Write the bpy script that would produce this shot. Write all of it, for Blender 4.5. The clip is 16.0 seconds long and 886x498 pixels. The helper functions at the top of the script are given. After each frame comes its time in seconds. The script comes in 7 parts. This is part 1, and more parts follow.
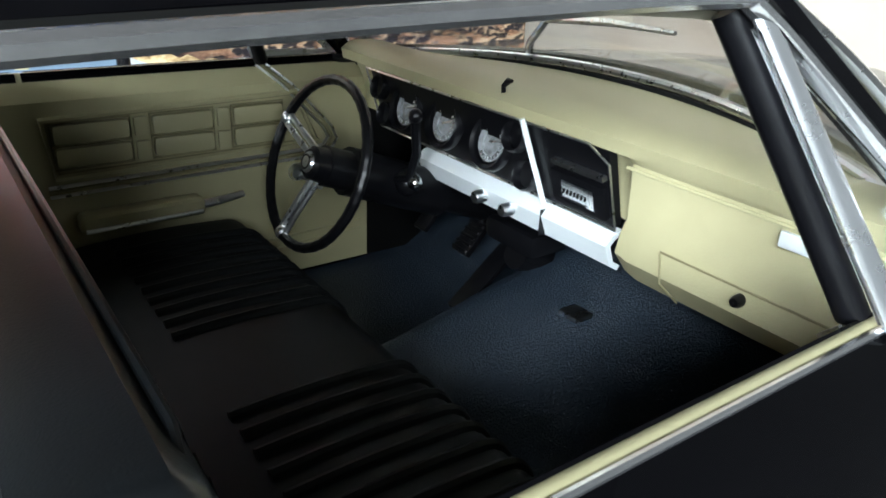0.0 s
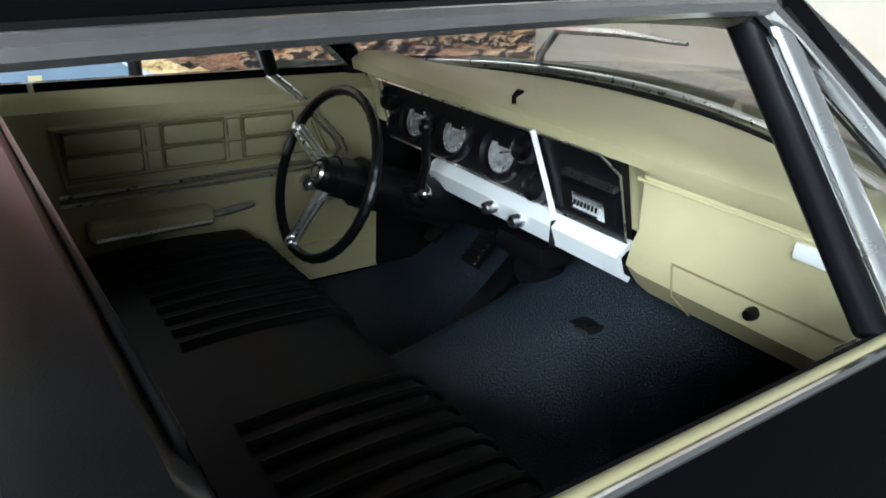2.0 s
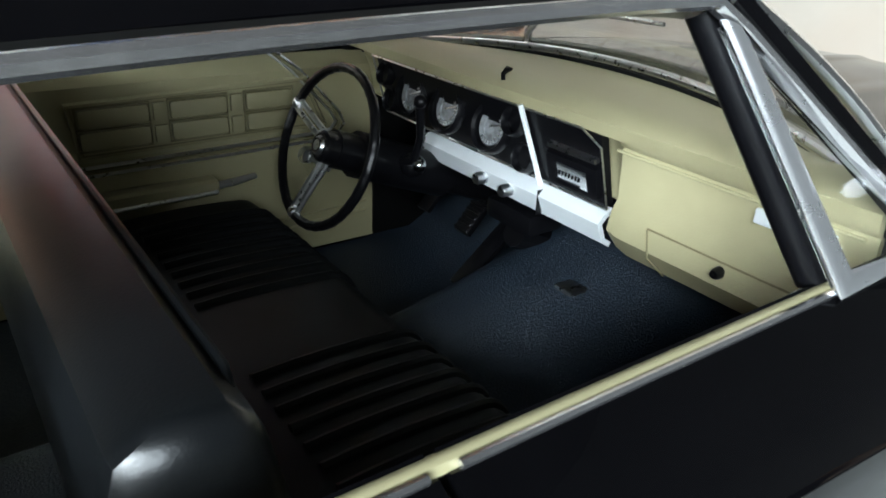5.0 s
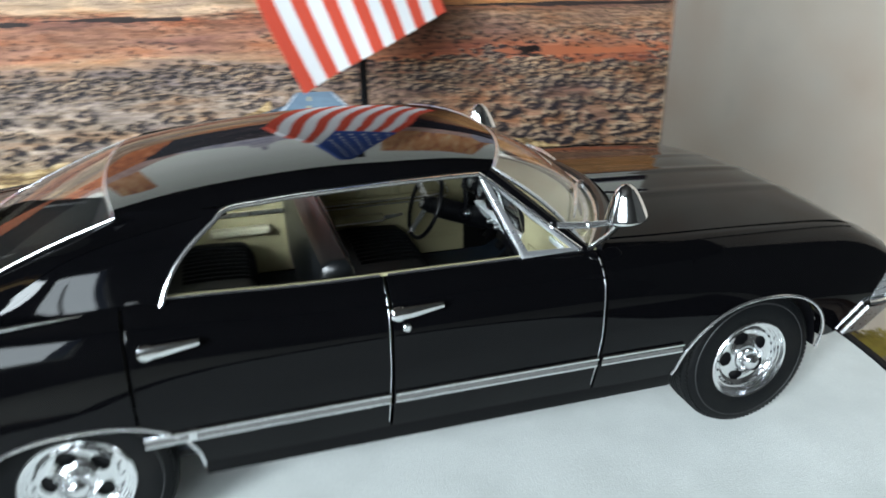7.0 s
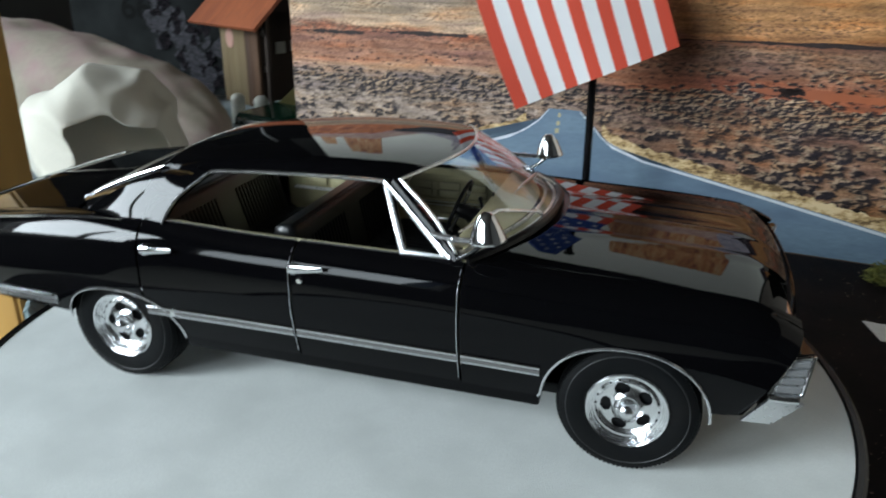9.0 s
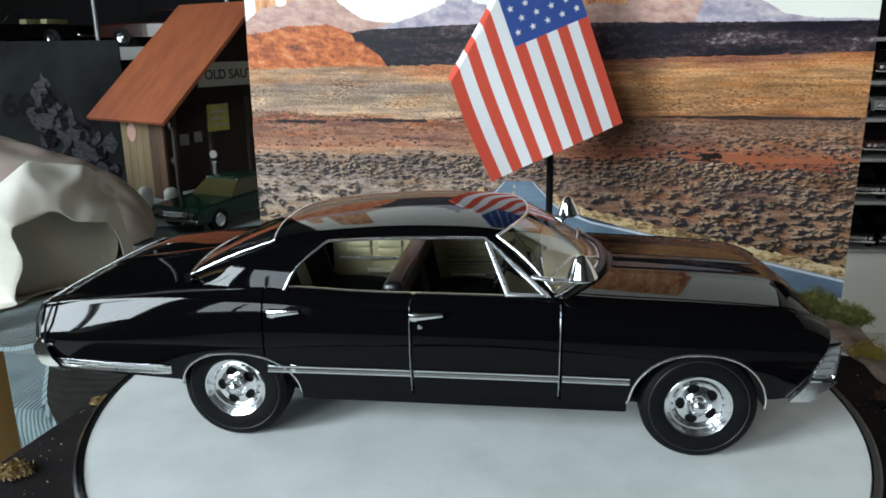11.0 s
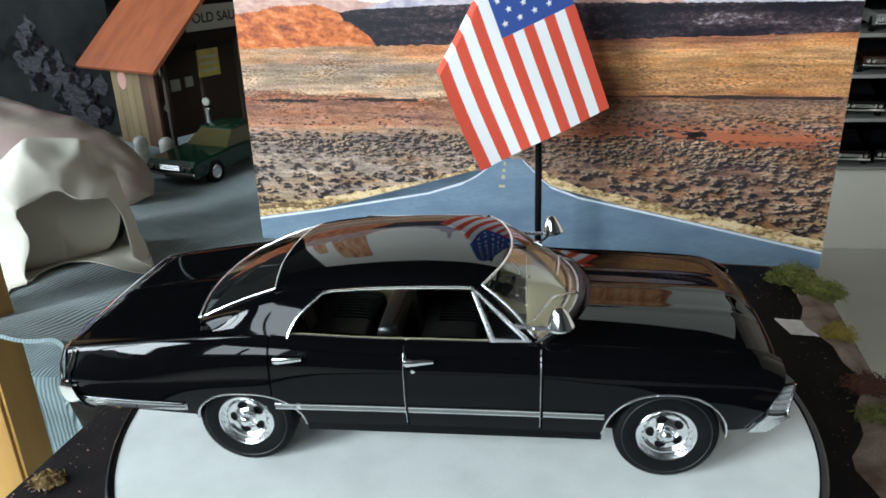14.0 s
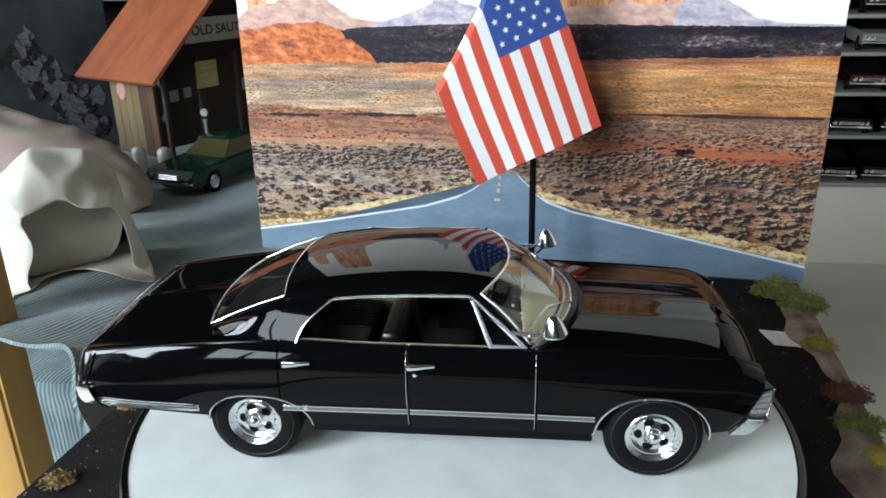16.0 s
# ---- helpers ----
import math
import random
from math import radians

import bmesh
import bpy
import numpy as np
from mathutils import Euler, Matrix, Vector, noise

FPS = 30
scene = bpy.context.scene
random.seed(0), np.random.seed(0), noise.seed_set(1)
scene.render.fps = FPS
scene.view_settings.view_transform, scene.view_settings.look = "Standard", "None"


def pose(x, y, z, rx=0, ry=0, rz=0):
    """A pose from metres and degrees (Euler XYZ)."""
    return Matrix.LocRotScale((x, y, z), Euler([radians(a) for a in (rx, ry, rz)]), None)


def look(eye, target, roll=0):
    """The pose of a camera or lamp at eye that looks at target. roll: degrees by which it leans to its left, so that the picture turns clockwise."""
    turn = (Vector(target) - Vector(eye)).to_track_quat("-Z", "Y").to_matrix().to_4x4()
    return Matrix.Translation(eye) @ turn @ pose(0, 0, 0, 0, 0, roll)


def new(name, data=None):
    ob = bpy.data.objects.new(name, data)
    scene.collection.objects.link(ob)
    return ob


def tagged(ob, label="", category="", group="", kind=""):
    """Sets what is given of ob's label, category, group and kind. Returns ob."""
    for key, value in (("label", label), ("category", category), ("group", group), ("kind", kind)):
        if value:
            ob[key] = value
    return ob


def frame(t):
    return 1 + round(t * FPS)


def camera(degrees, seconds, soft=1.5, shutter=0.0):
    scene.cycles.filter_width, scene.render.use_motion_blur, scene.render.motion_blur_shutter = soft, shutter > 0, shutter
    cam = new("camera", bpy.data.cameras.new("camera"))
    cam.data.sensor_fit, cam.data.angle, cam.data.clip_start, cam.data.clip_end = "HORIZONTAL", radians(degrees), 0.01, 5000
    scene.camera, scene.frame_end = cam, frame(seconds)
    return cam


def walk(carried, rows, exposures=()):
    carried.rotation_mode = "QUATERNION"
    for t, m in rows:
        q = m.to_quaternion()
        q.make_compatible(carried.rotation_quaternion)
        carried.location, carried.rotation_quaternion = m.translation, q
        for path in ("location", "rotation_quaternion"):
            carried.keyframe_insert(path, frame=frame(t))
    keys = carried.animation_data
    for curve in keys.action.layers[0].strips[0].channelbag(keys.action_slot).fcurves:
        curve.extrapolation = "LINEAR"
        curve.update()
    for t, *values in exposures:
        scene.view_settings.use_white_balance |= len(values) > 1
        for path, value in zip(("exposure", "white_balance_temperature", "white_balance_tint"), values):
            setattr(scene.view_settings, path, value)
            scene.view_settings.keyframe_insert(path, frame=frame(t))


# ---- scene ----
cam = camera(61.34, 16.0, soft=1.75, shutter=0.5)
S = 1 / 18            # the car is a 1:18 model: its parts are given in full-size metres and built at this scale
PATH = [
    (0, (-0.02839, -0.06441, 0.07980), (0.07990, 0.08252, -0.00195), 2.71),
    (0.5, (-0.02790, -0.06359, 0.07921), (0.07964, 0.08407, -0.00222), 2.46),
    (1, (-0.02716, -0.06384, 0.07899), (0.08112, 0.08303, -0.00290), 2.59),
    (1.5, (-0.02798, -0.06392, 0.07935), (0.07991, 0.08388, -0.00136), 2.62),
    (2, (-0.02817, -0.06404, 0.07946), (0.07877, 0.08543, 0.00058), 2.66),
    (2.5, (-0.02841, -0.06423, 0.07942), (0.07836, 0.08519, 0.00024), 2.54),
    (3, (-0.02809, -0.06380, 0.07944), (0.07837, 0.08536, -0.00066), 2.54),
    (3.2, (-0.02808, -0.06386, 0.07958), (0.07915, 0.08435, -0.00125), 2.57),
    (5.3, (-0.03460, -0.07199, 0.08259), (0.07296, 0.07324, -0.00308), 2.68),
    (5.5, (-0.03730, -0.07600, 0.08464), (0.07128, 0.06872, -0.00059), 2.81),
    (6, (-0.05387, -0.10052, 0.09644), (0.05183, 0.04525, 0.00937), 1.62),
    (6.5, (-0.06616, -0.13631, 0.11125), (0.03378, 0.01260, 0.02271), 0.74),
    (7, (-0.04906, -0.19463, 0.12541), (0.00689, -0.01819, 0.04966), -0.14),
    (7.5, (-0.00628, -0.22701, 0.13333), (0.00493, -0.04319, 0.05535), 1.09),
    (8, (0.05962, -0.23557, 0.13783), (0.01887, -0.05595, 0.05988), 0.76),
    (8.5, (0.09016, -0.23401, 0.13392), (0.02735, -0.06063, 0.05649), 0.44),
    (9, (0.08679, -0.23574, 0.13846), (0.03216, -0.05798, 0.06486), 0.43),
    (9.2, (0.07612, -0.24207, 0.14150), (0.02846, -0.06150, 0.06993), -0.23),
    (11.5, (0.02223, -0.30692, 0.14343), (0.00045, -0.11446, 0.09357), -0.48),
    (12, (0.02121, -0.31437, 0.14252), (-0.00134, -0.12169, 0.09389), -0.03),
    (12.5, (0.02004, -0.31191, 0.15364), (0.00135, -0.11990, 0.10091), 0.38),
    (13, (0.02306, -0.30160, 0.18441), (0.00190, -0.11391, 0.11865), -0.41),
    (13.5, (0.02848, -0.29809, 0.19797), (0.00641, -0.11419, 0.12252), -1.84),
    (14, (0.02858, -0.29763, 0.19850), (0.00697, -0.11380, 0.12275), -1.93),
    (14.5, (0.02821, -0.30055, 0.20025), (0.00750, -0.11587, 0.12633), -1.95),
    (15, (0.02767, -0.30613, 0.20279), (0.00861, -0.12132, 0.12876), -1.61),
    (15.5, (0.02786, -0.31141, 0.20347), (0.00854, -0.12617, 0.13056), -1.17),
    (16, (0.02637, -0.31398, 0.20489), (0.00703, -0.12878, 0.13190), -1.13),
]
walk(cam, [(t, look(eye, target, roll)) for t, eye, target, roll in PATH],
     exposures=[(0.0, 0.95), (0.6, 0.80), (3.2, 0.74), (5.5, 0.4), (6.5, -0.15), (7.1, 0.3), (7.6, 0.45), (8.0, 0.2), (8.6, -0.17), (9.5, -0.38), (11.5, -0.27), (12.5, -0.32), (13.3, -0.02), (14.0, 0.09), (16.0, 0.09)])

# ---------------------------------------------------------------- light
world = bpy.data.worlds.new("daylight")
scene.world = world
world.use_nodes = True
wn = world.node_tree
sky = wn.nodes.new("ShaderNodeTexSky")
sky.sky_type = "NISHITA"
sky.sun_disc = False
sky.sun_elevation = radians(38)
sky.sun_rotation = radians(250)
wn.links.new(sky.outputs[0], wn.nodes["Background"].inputs[0])
wn.nodes["Background"].inputs[1].default_value = 0.12


def area_lamp(name, eye, target, sx, sy, watts, colour):
    data = bpy.data.lights.new(name, "AREA")
    data.shape, data.size, data.size_y, data.energy, data.color = "RECTANGLE", sx, sy, watts, colour
    ob = new(name, data)
    ob.matrix_world = look(eye, target)
    return ob


# daylight in the openings of the windows behind and beside the camera
area_lamp("window_light", (-1.60, -1.38, 0.74), (0.0, -0.20, 0.05), 0.70, 0.90, 88, (0.81, 0.93, 1.0))
area_lamp("window_light", (-1.06, -2.32, 0.85), (0.0, 0.0, 0.05), 0.62, 1.00, 32, (0.81, 0.93, 1.0))
area_lamp("window_light", (-1.60, 0.36, 0.55), (-0.40, 0.50, -0.1), 0.60, 0.90, 11, (0.81, 0.93, 1.0))


# ---------------------------------------------------------------- materials
def mat(name, base, rough=0.5, metal=0.0, var=0.15, scale=40.0, bump=0.0, bump_scale=200.0, coat=0.0,
        second=None, second_scale=8.0, spec=0.5, stretch=(1, 1, 1), rough_var=0.1, sheen=0.0):
    """A surface with grain at two scales, a fine relief and uneven gloss."""
    m = bpy.data.materials.new(name)
    m.use_nodes = True
    nt = m.node_tree
    b = nt.nodes["Principled BSDF"]
    tc = nt.nodes.new("ShaderNodeTexCoord")
    mp = nt.nodes.new("ShaderNodeMapping")
    mp.inputs["Scale"].default_value = stretch
    nt.links.new(tc.outputs["Object"], mp.inputs["Vector"])

    def noise_node(s, detail=6.0):
        n = nt.nodes.new("ShaderNodeTexNoise")
        n.inputs["Scale"].default_value = s
        n.inputs["Detail"].default_value = detail
        nt.links.new(mp.outputs[0], n.inputs["Vector"])
        return n
    fine, broad = noise_node(scale), noise_node(second_scale, 3.0)
    lo = [max(0.0, c * (1 - var)) for c in base]
    hi = [min(1.0, c * (1 + var)) for c in base]
    mix1 = nt.nodes.new("ShaderNodeMix")
    mix1.data_type = "RGBA"
    mix1.inputs[6].default_value = (*lo, 1)
    mix1.inputs[7].default_value = (*hi, 1)
    nt.links.new(fine.outputs[0], mix1.inputs[0])
    mix2 = nt.nodes.new("ShaderNodeMix")
    mix2.data_type = "RGBA"
    ramp = nt.nodes.new("ShaderNodeMapRange")
    ramp.inputs[1].default_value, ramp.inputs[2].default_value = 0.42, 0.68
    nt.links.new(broad.outputs[0], ramp.inputs[0])
    nt.links.new(ramp.outputs[0], mix2.inputs[0])
    nt.links.new(mix1.outputs[2], mix2.inputs[6])
    mix2.inputs[7].default_value = (*(second or [c * (1 - 0.5 * var) for c in base]), 1)
    nt.links.new(mix2.outputs[2], b.inputs["Base Color"])
    rr = nt.nodes.new("ShaderNodeMapRange")
    rr.inputs[3].default_value, rr.inputs[4].default_value = max(0.02, rough * (1 - rough_var)), min(1, rough * (1 + rough_var))
    nt.links.new(fine.outputs[0], rr.inputs[0])
    nt.links.new(rr.outputs[0], b.inputs["Roughness"])
    b.inputs["Metallic"].default_value = metal
    b.inputs["Specular IOR Level"].default_value = spec
    b.inputs["Coat Weight"].default_value = coat
    b.inputs["Coat Roughness"].default_value = 0.03
    b.inputs["Sheen Weight"].default_value = sheen
    if bump:
        bn = noise_node(bump_scale)
        bp = nt.nodes.new("ShaderNodeBump")
        bp.inputs["Strength"].default_value = bump
        bp.inputs["Distance"].default_value = 0.0005
        nt.links.new(bn.outputs[0], bp.inputs["Height"])
        nt.links.new(bp.outputs[0], b.inputs["Normal"])
    return m


def glass(name, tint=(0.97, 0.98, 0.975)):
    """A clear pane for thin closed shells."""
    m = bpy.data.materials.new(name)
    m.use_nodes = True
    b = m.node_tree.nodes["Principled BSDF"]
    b.inputs["Base Color"].default_value = (*tint, 1)
    b.inputs["Roughness"].default_value = 0.0
    b.inputs["IOR"].default_value = 1.45
    b.inputs["Transmission Weight"].default_value = 1.0
    return m


PAINT = mat("black_paint", (0.002, 0.002, 0.0025), 0.03, 0, 0.3, 300, spec=0.17)
CHROME = mat("chrome", (0.78, 0.79, 0.8), 0.12, 1.0, 0.06, 900, rough_var=0.4)
DULL_CHROME = mat("dull_dark_chrome", (0.30, 0.29, 0.29), 0.2, 1.0, 0.1, 900, rough_var=0.4)
SATIN = mat("satin_chrome", (0.8, 0.81, 0.82), 0.28, 1.0, 0.06, 900)
TRIM = mat("bright_foil_trim", (0.80, 0.80, 0.82), 0.2, 0.95, 0.05, 700, rough_var=0.3)
RIM = mat("polished_rim", (0.86, 0.87, 0.88), 0.19, 1.0, 0.06, 900, rough_var=0.4)
RUBBER = mat("tyre_rubber", (0.0035, 0.004, 0.0045), 0.5, 0, 0.3, 700, bump=0.2, bump_scale=3000, second=(0.006, 0.006, 0.006), second_scale=90, spec=0.12)
# paler rubber: the sidewall's ring highlight is in this colour
RUBBER_LINE = mat("rubber_highlight_ring", (0.022, 0.022, 0.023), 0.45, 0, 0.3, 700, spec=0.3)
DARK = mat("dark_plastic", (0.004, 0.004, 0.005), 0.3, 0, 0.3, 500, spec=0.25)
BEIGE = mat("olive_beige_plastic", (0.39, 0.355, 0.21), 0.42, 0, 0.06, 350, bump=0.08, bump_scale=4000, second=(0.35, 0.315, 0.18), second_scale=30)
BEIGE_LIGHT = mat("pale_beige_plastic", (0.52, 0.49, 0.345), 0.42, 0, 0.06, 350, bump=0.06, bump_scale=4000)
VINYL = mat("black_vinyl", (0.0035, 0.004, 0.0045), 0.5, 0, 0.3, 600, bump=0.05, bump_scale=5000, second=(0.006, 0.007, 0.008), second_scale=60, spec=0.1)
VINYL_GLOSS = mat("glossy_black_vinyl", (0.004, 0.0045, 0.005), 0.3, 0, 0.3, 600, bump=0.06, bump_scale=5000, second=(0.006, 0.007, 0.008), second_scale=60, spec=0.45)
CARPET = mat("blue_black_flock", (0.020, 0.031, 0.047), 0.34, 0, 0.7, 3000, bump=0.9, bump_scale=4000, second=(0.026, 0.038, 0.056), second_scale=120)
LENS_RED = mat("red_lens", (0.35, 0.01, 0.01), 0.1, 0, 0.1, 300, coat=0.6)
LENS_CLEAR = mat("headlamp_lens", (0.40, 0.41, 0.42), 0.12, 0.6, 0.1, 800, bump=0.4, bump_scale=2500)
SILVER_PANEL = mat("brushed_silver", (0.84, 0.88, 0.9), 0.4, 0.2, 0.05, 1500, stretch=(1, 0.1, 1))
DIAL = mat("dial_face", (0.24, 0.25, 0.26), 0.4, 0, 0.3, 2500, second=(0.1, 0.1, 0.1), second_scale=900)
# darker olive: the shade inside seams and grooves is in the colour
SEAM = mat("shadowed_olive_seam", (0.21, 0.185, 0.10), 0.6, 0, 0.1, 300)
PALE_FOIL = mat("pale_foil", (0.66, 0.67, 0.69), 0.28, 0.85, 0.05, 700)
SOFT_BLACK = mat("matt_black_rubber", (0.004, 0.004, 0.004), 0.7, 0, 0.3, 500, spec=0.1)
GLASS = glass("clear_pane")
HEADLINER = mat("tan_headliner", (0.26, 0.24, 0.18), 0.7, 0, 0.08, 500, bump=0.1, bump_scale=3000)


# ---------------------------------------------------------------- building helpers
def bm_object(name, bm, material, parent=None, label="", smooth=35, scale=S):
    for f in bm.faces:
        f.smooth = smooth > 0
    if scale != 1:
        bmesh.ops.scale(bm, vec=(scale,) * 3, verts=bm.verts)
    bmesh.ops.recalc_face_normals(bm, faces=bm.faces)
    if smooth > 0:
        lim = radians(smooth)
        for e in bm.edges:
            if len(e.link_faces) == 2 and e.calc_face_angle(0) > lim:
                e.smooth = False
    me = bpy.data.meshes.new(name)
    bm.to_mesh(me)
    bm.free()
    for m in (material if isinstance(material, (list, tuple)) else [material]):
        me.materials.append(m)
    ob = new(name, me)
    if parent is not None:
        ob.parent = parent
    if label:
        ob["label"] = label
    return ob


def part(name, bm, material, parent, label="", smooth=35, scale=S):
    """One mesh as a part of a thing, or of a part."""
    return bm_object(name, bm, material, parent, label, smooth, scale)


def thing(name, label, category, group="", kind="", at=(0, 0, 0), turn=0.0):
    """An empty at a thing's base; the place is in car metres."""
    ob = new(name)
    ob.matrix_world = pose(at[0] * S, at[1] * S, at[2] * S, 0, 0, turn)
    return tagged(ob, label, category, group, kind)


def interp(x, table):
    """A smooth curve through (x, value) knots."""
    if x <= table[0][0]:
        return table[0][1]
    if x >= table[-1][0]:
        return table[-1][1]
    n = len(table)
    for i in range(n - 1):
        x0, y0 = table[i]
        x1, y1 = table[i + 1]
        if x <= x1:
            def slope(k):
                if k == 0 or k == n - 1:
                    a, b = (0, 1) if k == 0 else (n - 2, n - 1)
                    return (table[b][1] - table[a][1]) / (table[b][0] - table[a][0])
                return (table[k + 1][1] - table[k - 1][1]) / (table[k + 1][0] - table[k - 1][0])
            h = x1 - x0
            t = (x - x0) / h
            m0, m1 = slope(i) * h, slope(i + 1) * h
            return ((2 * t**3 - 3 * t**2 + 1) * y0 + (t**3 - 2 * t**2 + t) * m0 + (-2 * t**3 + 3 * t**2) * y1 + (t**3 - t**2) * m1)


def grid(rows, bm=None, thick=0.0, inward=None):
    """A sheet through rows of points. With thick it becomes a closed shell, its second skin moved by inward * thick or along the normals."""
    bm = bm or bmesh.new()
    vs = [[bm.verts.new(p) for p in row] for row in rows]
    faces = []
    for a, b in zip(vs, vs[1:]):
        for i in range(len(a) - 1):
            faces.append(bm.faces.new((a[i], a[i + 1], b[i + 1], b[i])))
    if thick:
        bmesh.ops.recalc_face_normals(bm, faces=faces)
        if inward is not None:
            k = sum((f.normal.dot(Vector(inward)) for f in faces))
            if k > 0:
                bmesh.ops.reverse_faces(bm, faces=faces)
        bmesh.ops.solidify(bm, geom=faces, thickness=thick)
    return bm


def box(bm, lo, hi, bevel=0.0, seg=2, m=None):
    lo, hi = Vector(lo), Vector(hi)
    r = bmesh.ops.create_cube(bm, size=1.0)
    bmesh.ops.scale(bm, vec=hi - lo, verts=r["verts"])
    bmesh.ops.translate(bm, vec=(lo + hi) / 2, verts=r["verts"])
    vs = r["verts"]
    if bevel:
        es = list({e for v in vs for e in v.link_edges})
        out = bmesh.ops.bevel(bm, geom=es, offset=bevel, segments=seg, profile=0.6, affect="EDGES")
        vs = list({v for f in out["faces"] for v in f.verts} | {v for v in vs if v.is_valid})
    if m is not None:
        bmesh.ops.transform(bm, matrix=m, verts=vs)
    return bm


def tube(bm, pts, r, n=8, closed=False, flat=1.0, up=None):
    """A rounded bar along points; flat squeezes its second axis."""
    pts = [Vector(p) for p in pts]
    k = len(pts)
    rings = []
    prev = None
    for i, p in enumerate(pts):
        a = pts[(i - 1) % k] if (closed or i > 0) else p
        b = pts[(i + 1) % k] if (closed or i < k - 1) else p
        d = (b - a).normalized()
        if up is not None:
            side = d.cross(Vector(up)).normalized()
        elif prev is None:
            side = d.orthogonal().normalized()
        else:
            side = (prev - d * prev.dot(d)).normalized()
        prev = side
        other = d.cross(side).normalized()
        rr = r[i] if isinstance(r, (list, tuple)) else r
        rings.append([bm.verts.new(p + side * rr * math.cos(2 * math.pi * j / n) + other * rr * flat * math.sin(2 * math.pi * j / n)) for j in range(n)])
    m = k if closed else k - 1
    for i in range(m):
        a, b = rings[i], rings[(i + 1) % k]
        for j in range(n):
            bm.faces.new((a[j], a[(j + 1) % n], b[(j + 1) % n], b[j]))
    if not closed:
        bm.faces.new(rings[0][::-1])
        bm.faces.new(rings[-1])
    return bm


def lathe(bm, profile, n=48, axis="y", centre=(0, 0, 0), close=False):
    """Turns (radius, along) pairs round an axis."""
    c = Vector(centre)
    rings = []
    for r, h in profile:
        ring = []
        for j in range(n):
            a = 2 * math.pi * j / n
            q = {"y": (r * math.cos(a), h, r * math.sin(a)), "z": (r * math.cos(a), r * math.sin(a), h), "x": (h, r * math.cos(a), r * math.sin(a))}[axis]
            ring.append(bm.verts.new(c + Vector(q)))
        rings.append(ring)
    for a, b in zip(rings, rings[1:]):
        for j in range(n):
            bm.faces.new((a[j], a[(j + 1) % n], b[(j + 1) % n], b[j]))
    if close:
        for ring in (rings[0], rings[-1]):
            bm.faces.new(ring)
    return bm


def ball(bm, c, r, squash=(1, 1, 1), seg=12):
    out = bmesh.ops.create_uvsphere(bm, u_segments=seg, v_segments=max(6, seg // 2), radius=r)
    bmesh.ops.scale(bm, vec=squash, verts=out["verts"])
    bmesh.ops.translate(bm, vec=c, verts=out["verts"])
    return bm


def rod(bm, a, b, r, n=10):
    return tube(bm, [a, b], r, n)


def text_mesh(name, words, size, material, parent, m, depth=0.002, label=""):
    cu = bpy.data.curves.new(name, "FONT")
    cu.body, cu.size, cu.extrude, cu.align_x, cu.align_y = words, size * S, depth * S, "CENTER", "CENTER"
    cu.offset = 0.022 * size * S
    ob = bpy.data.objects.new(name, cu)
    me = bpy.data.meshes.new_from_object(ob)
    bpy.data.objects.remove(ob)
    me.materials.append(material)
    t = new(name, me)
    t.parent = parent
    t.matrix_basis = m
    if label:
        t["label"] = label
    return t


# ---------------------------------------------------------------- the model car (full-size metres, x ahead, right side at -y)
ZS = [(-2.86, 0.90), (-2.6, 0.945), (-2.3, 0.985), (-1.9, 1.035), (-1.45, 1.065), (-1.1, 1.07), (-0.6, 1.045), (0.0, 1.04), (0.6, 1.035), (1.0, 1.02), (1.6, 1.0), (2.0, 0.975), (2.15, 0.94), (2.28, 0.88)]
WS = [(-2.86, 0.86), (-2.5, 0.90), (-1.9, 0.925), (-1.4, 0.92), (-1.0, 0.90), (-0.5, 0.885), (0.6, 0.88), (1.2, 0.875), (1.8, 0.86), (2.15, 0.84), (2.28, 0.83)]
WM = [(-2.86, 0.945), (-2.4, 0.99), (-1.5, 1.01), (-0.8, 1.0), (-0.3, 0.995), (0.6, 0.995), (1.5, 1.005), (2.0, 0.992), (2.28, 0.975)]
ZR = [(-2.86, 0.47), (-2.3, 0.44), (-1.9, 0.42), (-1.0, 0.37), (1.1, 0.37), (1.9, 0.44), (2.28, 0.45)]
ARCHES = [(-1.455, 0.405, 0.36, 0.285), (1.49, 0.415, 0.37, 0.375)]


def arch_z(x):
    z = interp(x, ZR)
    for c, a, base, h in ARCHES:
        u = abs(x - c) / a
        if u < 1:
            z = max(z, base + h * (1 - u**2.4) ** 0.5)
    return z


def side_w(x, z):
    zs, ws, wm = interp(x, ZS), interp(x, WS), interp(x, WM)
    zc = 0.70
    if z < zc:
        return wm - 0.075 * ((zc - z) / 0.33) ** 1.35
    u = (z - zc) / max(0.05, zs - zc)
    return wm - (wm - ws) * u ** interp(x, [(-2.86, 1.05), (-2.45, 1.25), (-1.9, 2.6), (-1.3, 4.6), (-0.8, 5.5), (2.3, 5.0)])


def stations(lo, hi, step=0.06):
    xs = {lo, hi}
    n = max(2, int((hi - lo) / step))
    xs |= {lo + (hi - lo) * i / n for i in range(n + 1)}
    for c, a, *_ in ARCHES:
        xs |= {x for i in range(-18, 19) if lo <= (x := c + a * math.sin(math.pi * i / 36)) <= hi}
        xs |= {x for k in (-1.002, -0.9995, -0.995, 0.995, 0.9995, 1.002) if lo <= (x := c + k * a) <= hi}
    xs = sorted(xs)
    return [x for i, x in enumerate(xs) if i == 0 or x - xs[i - 1] > 1e-4]


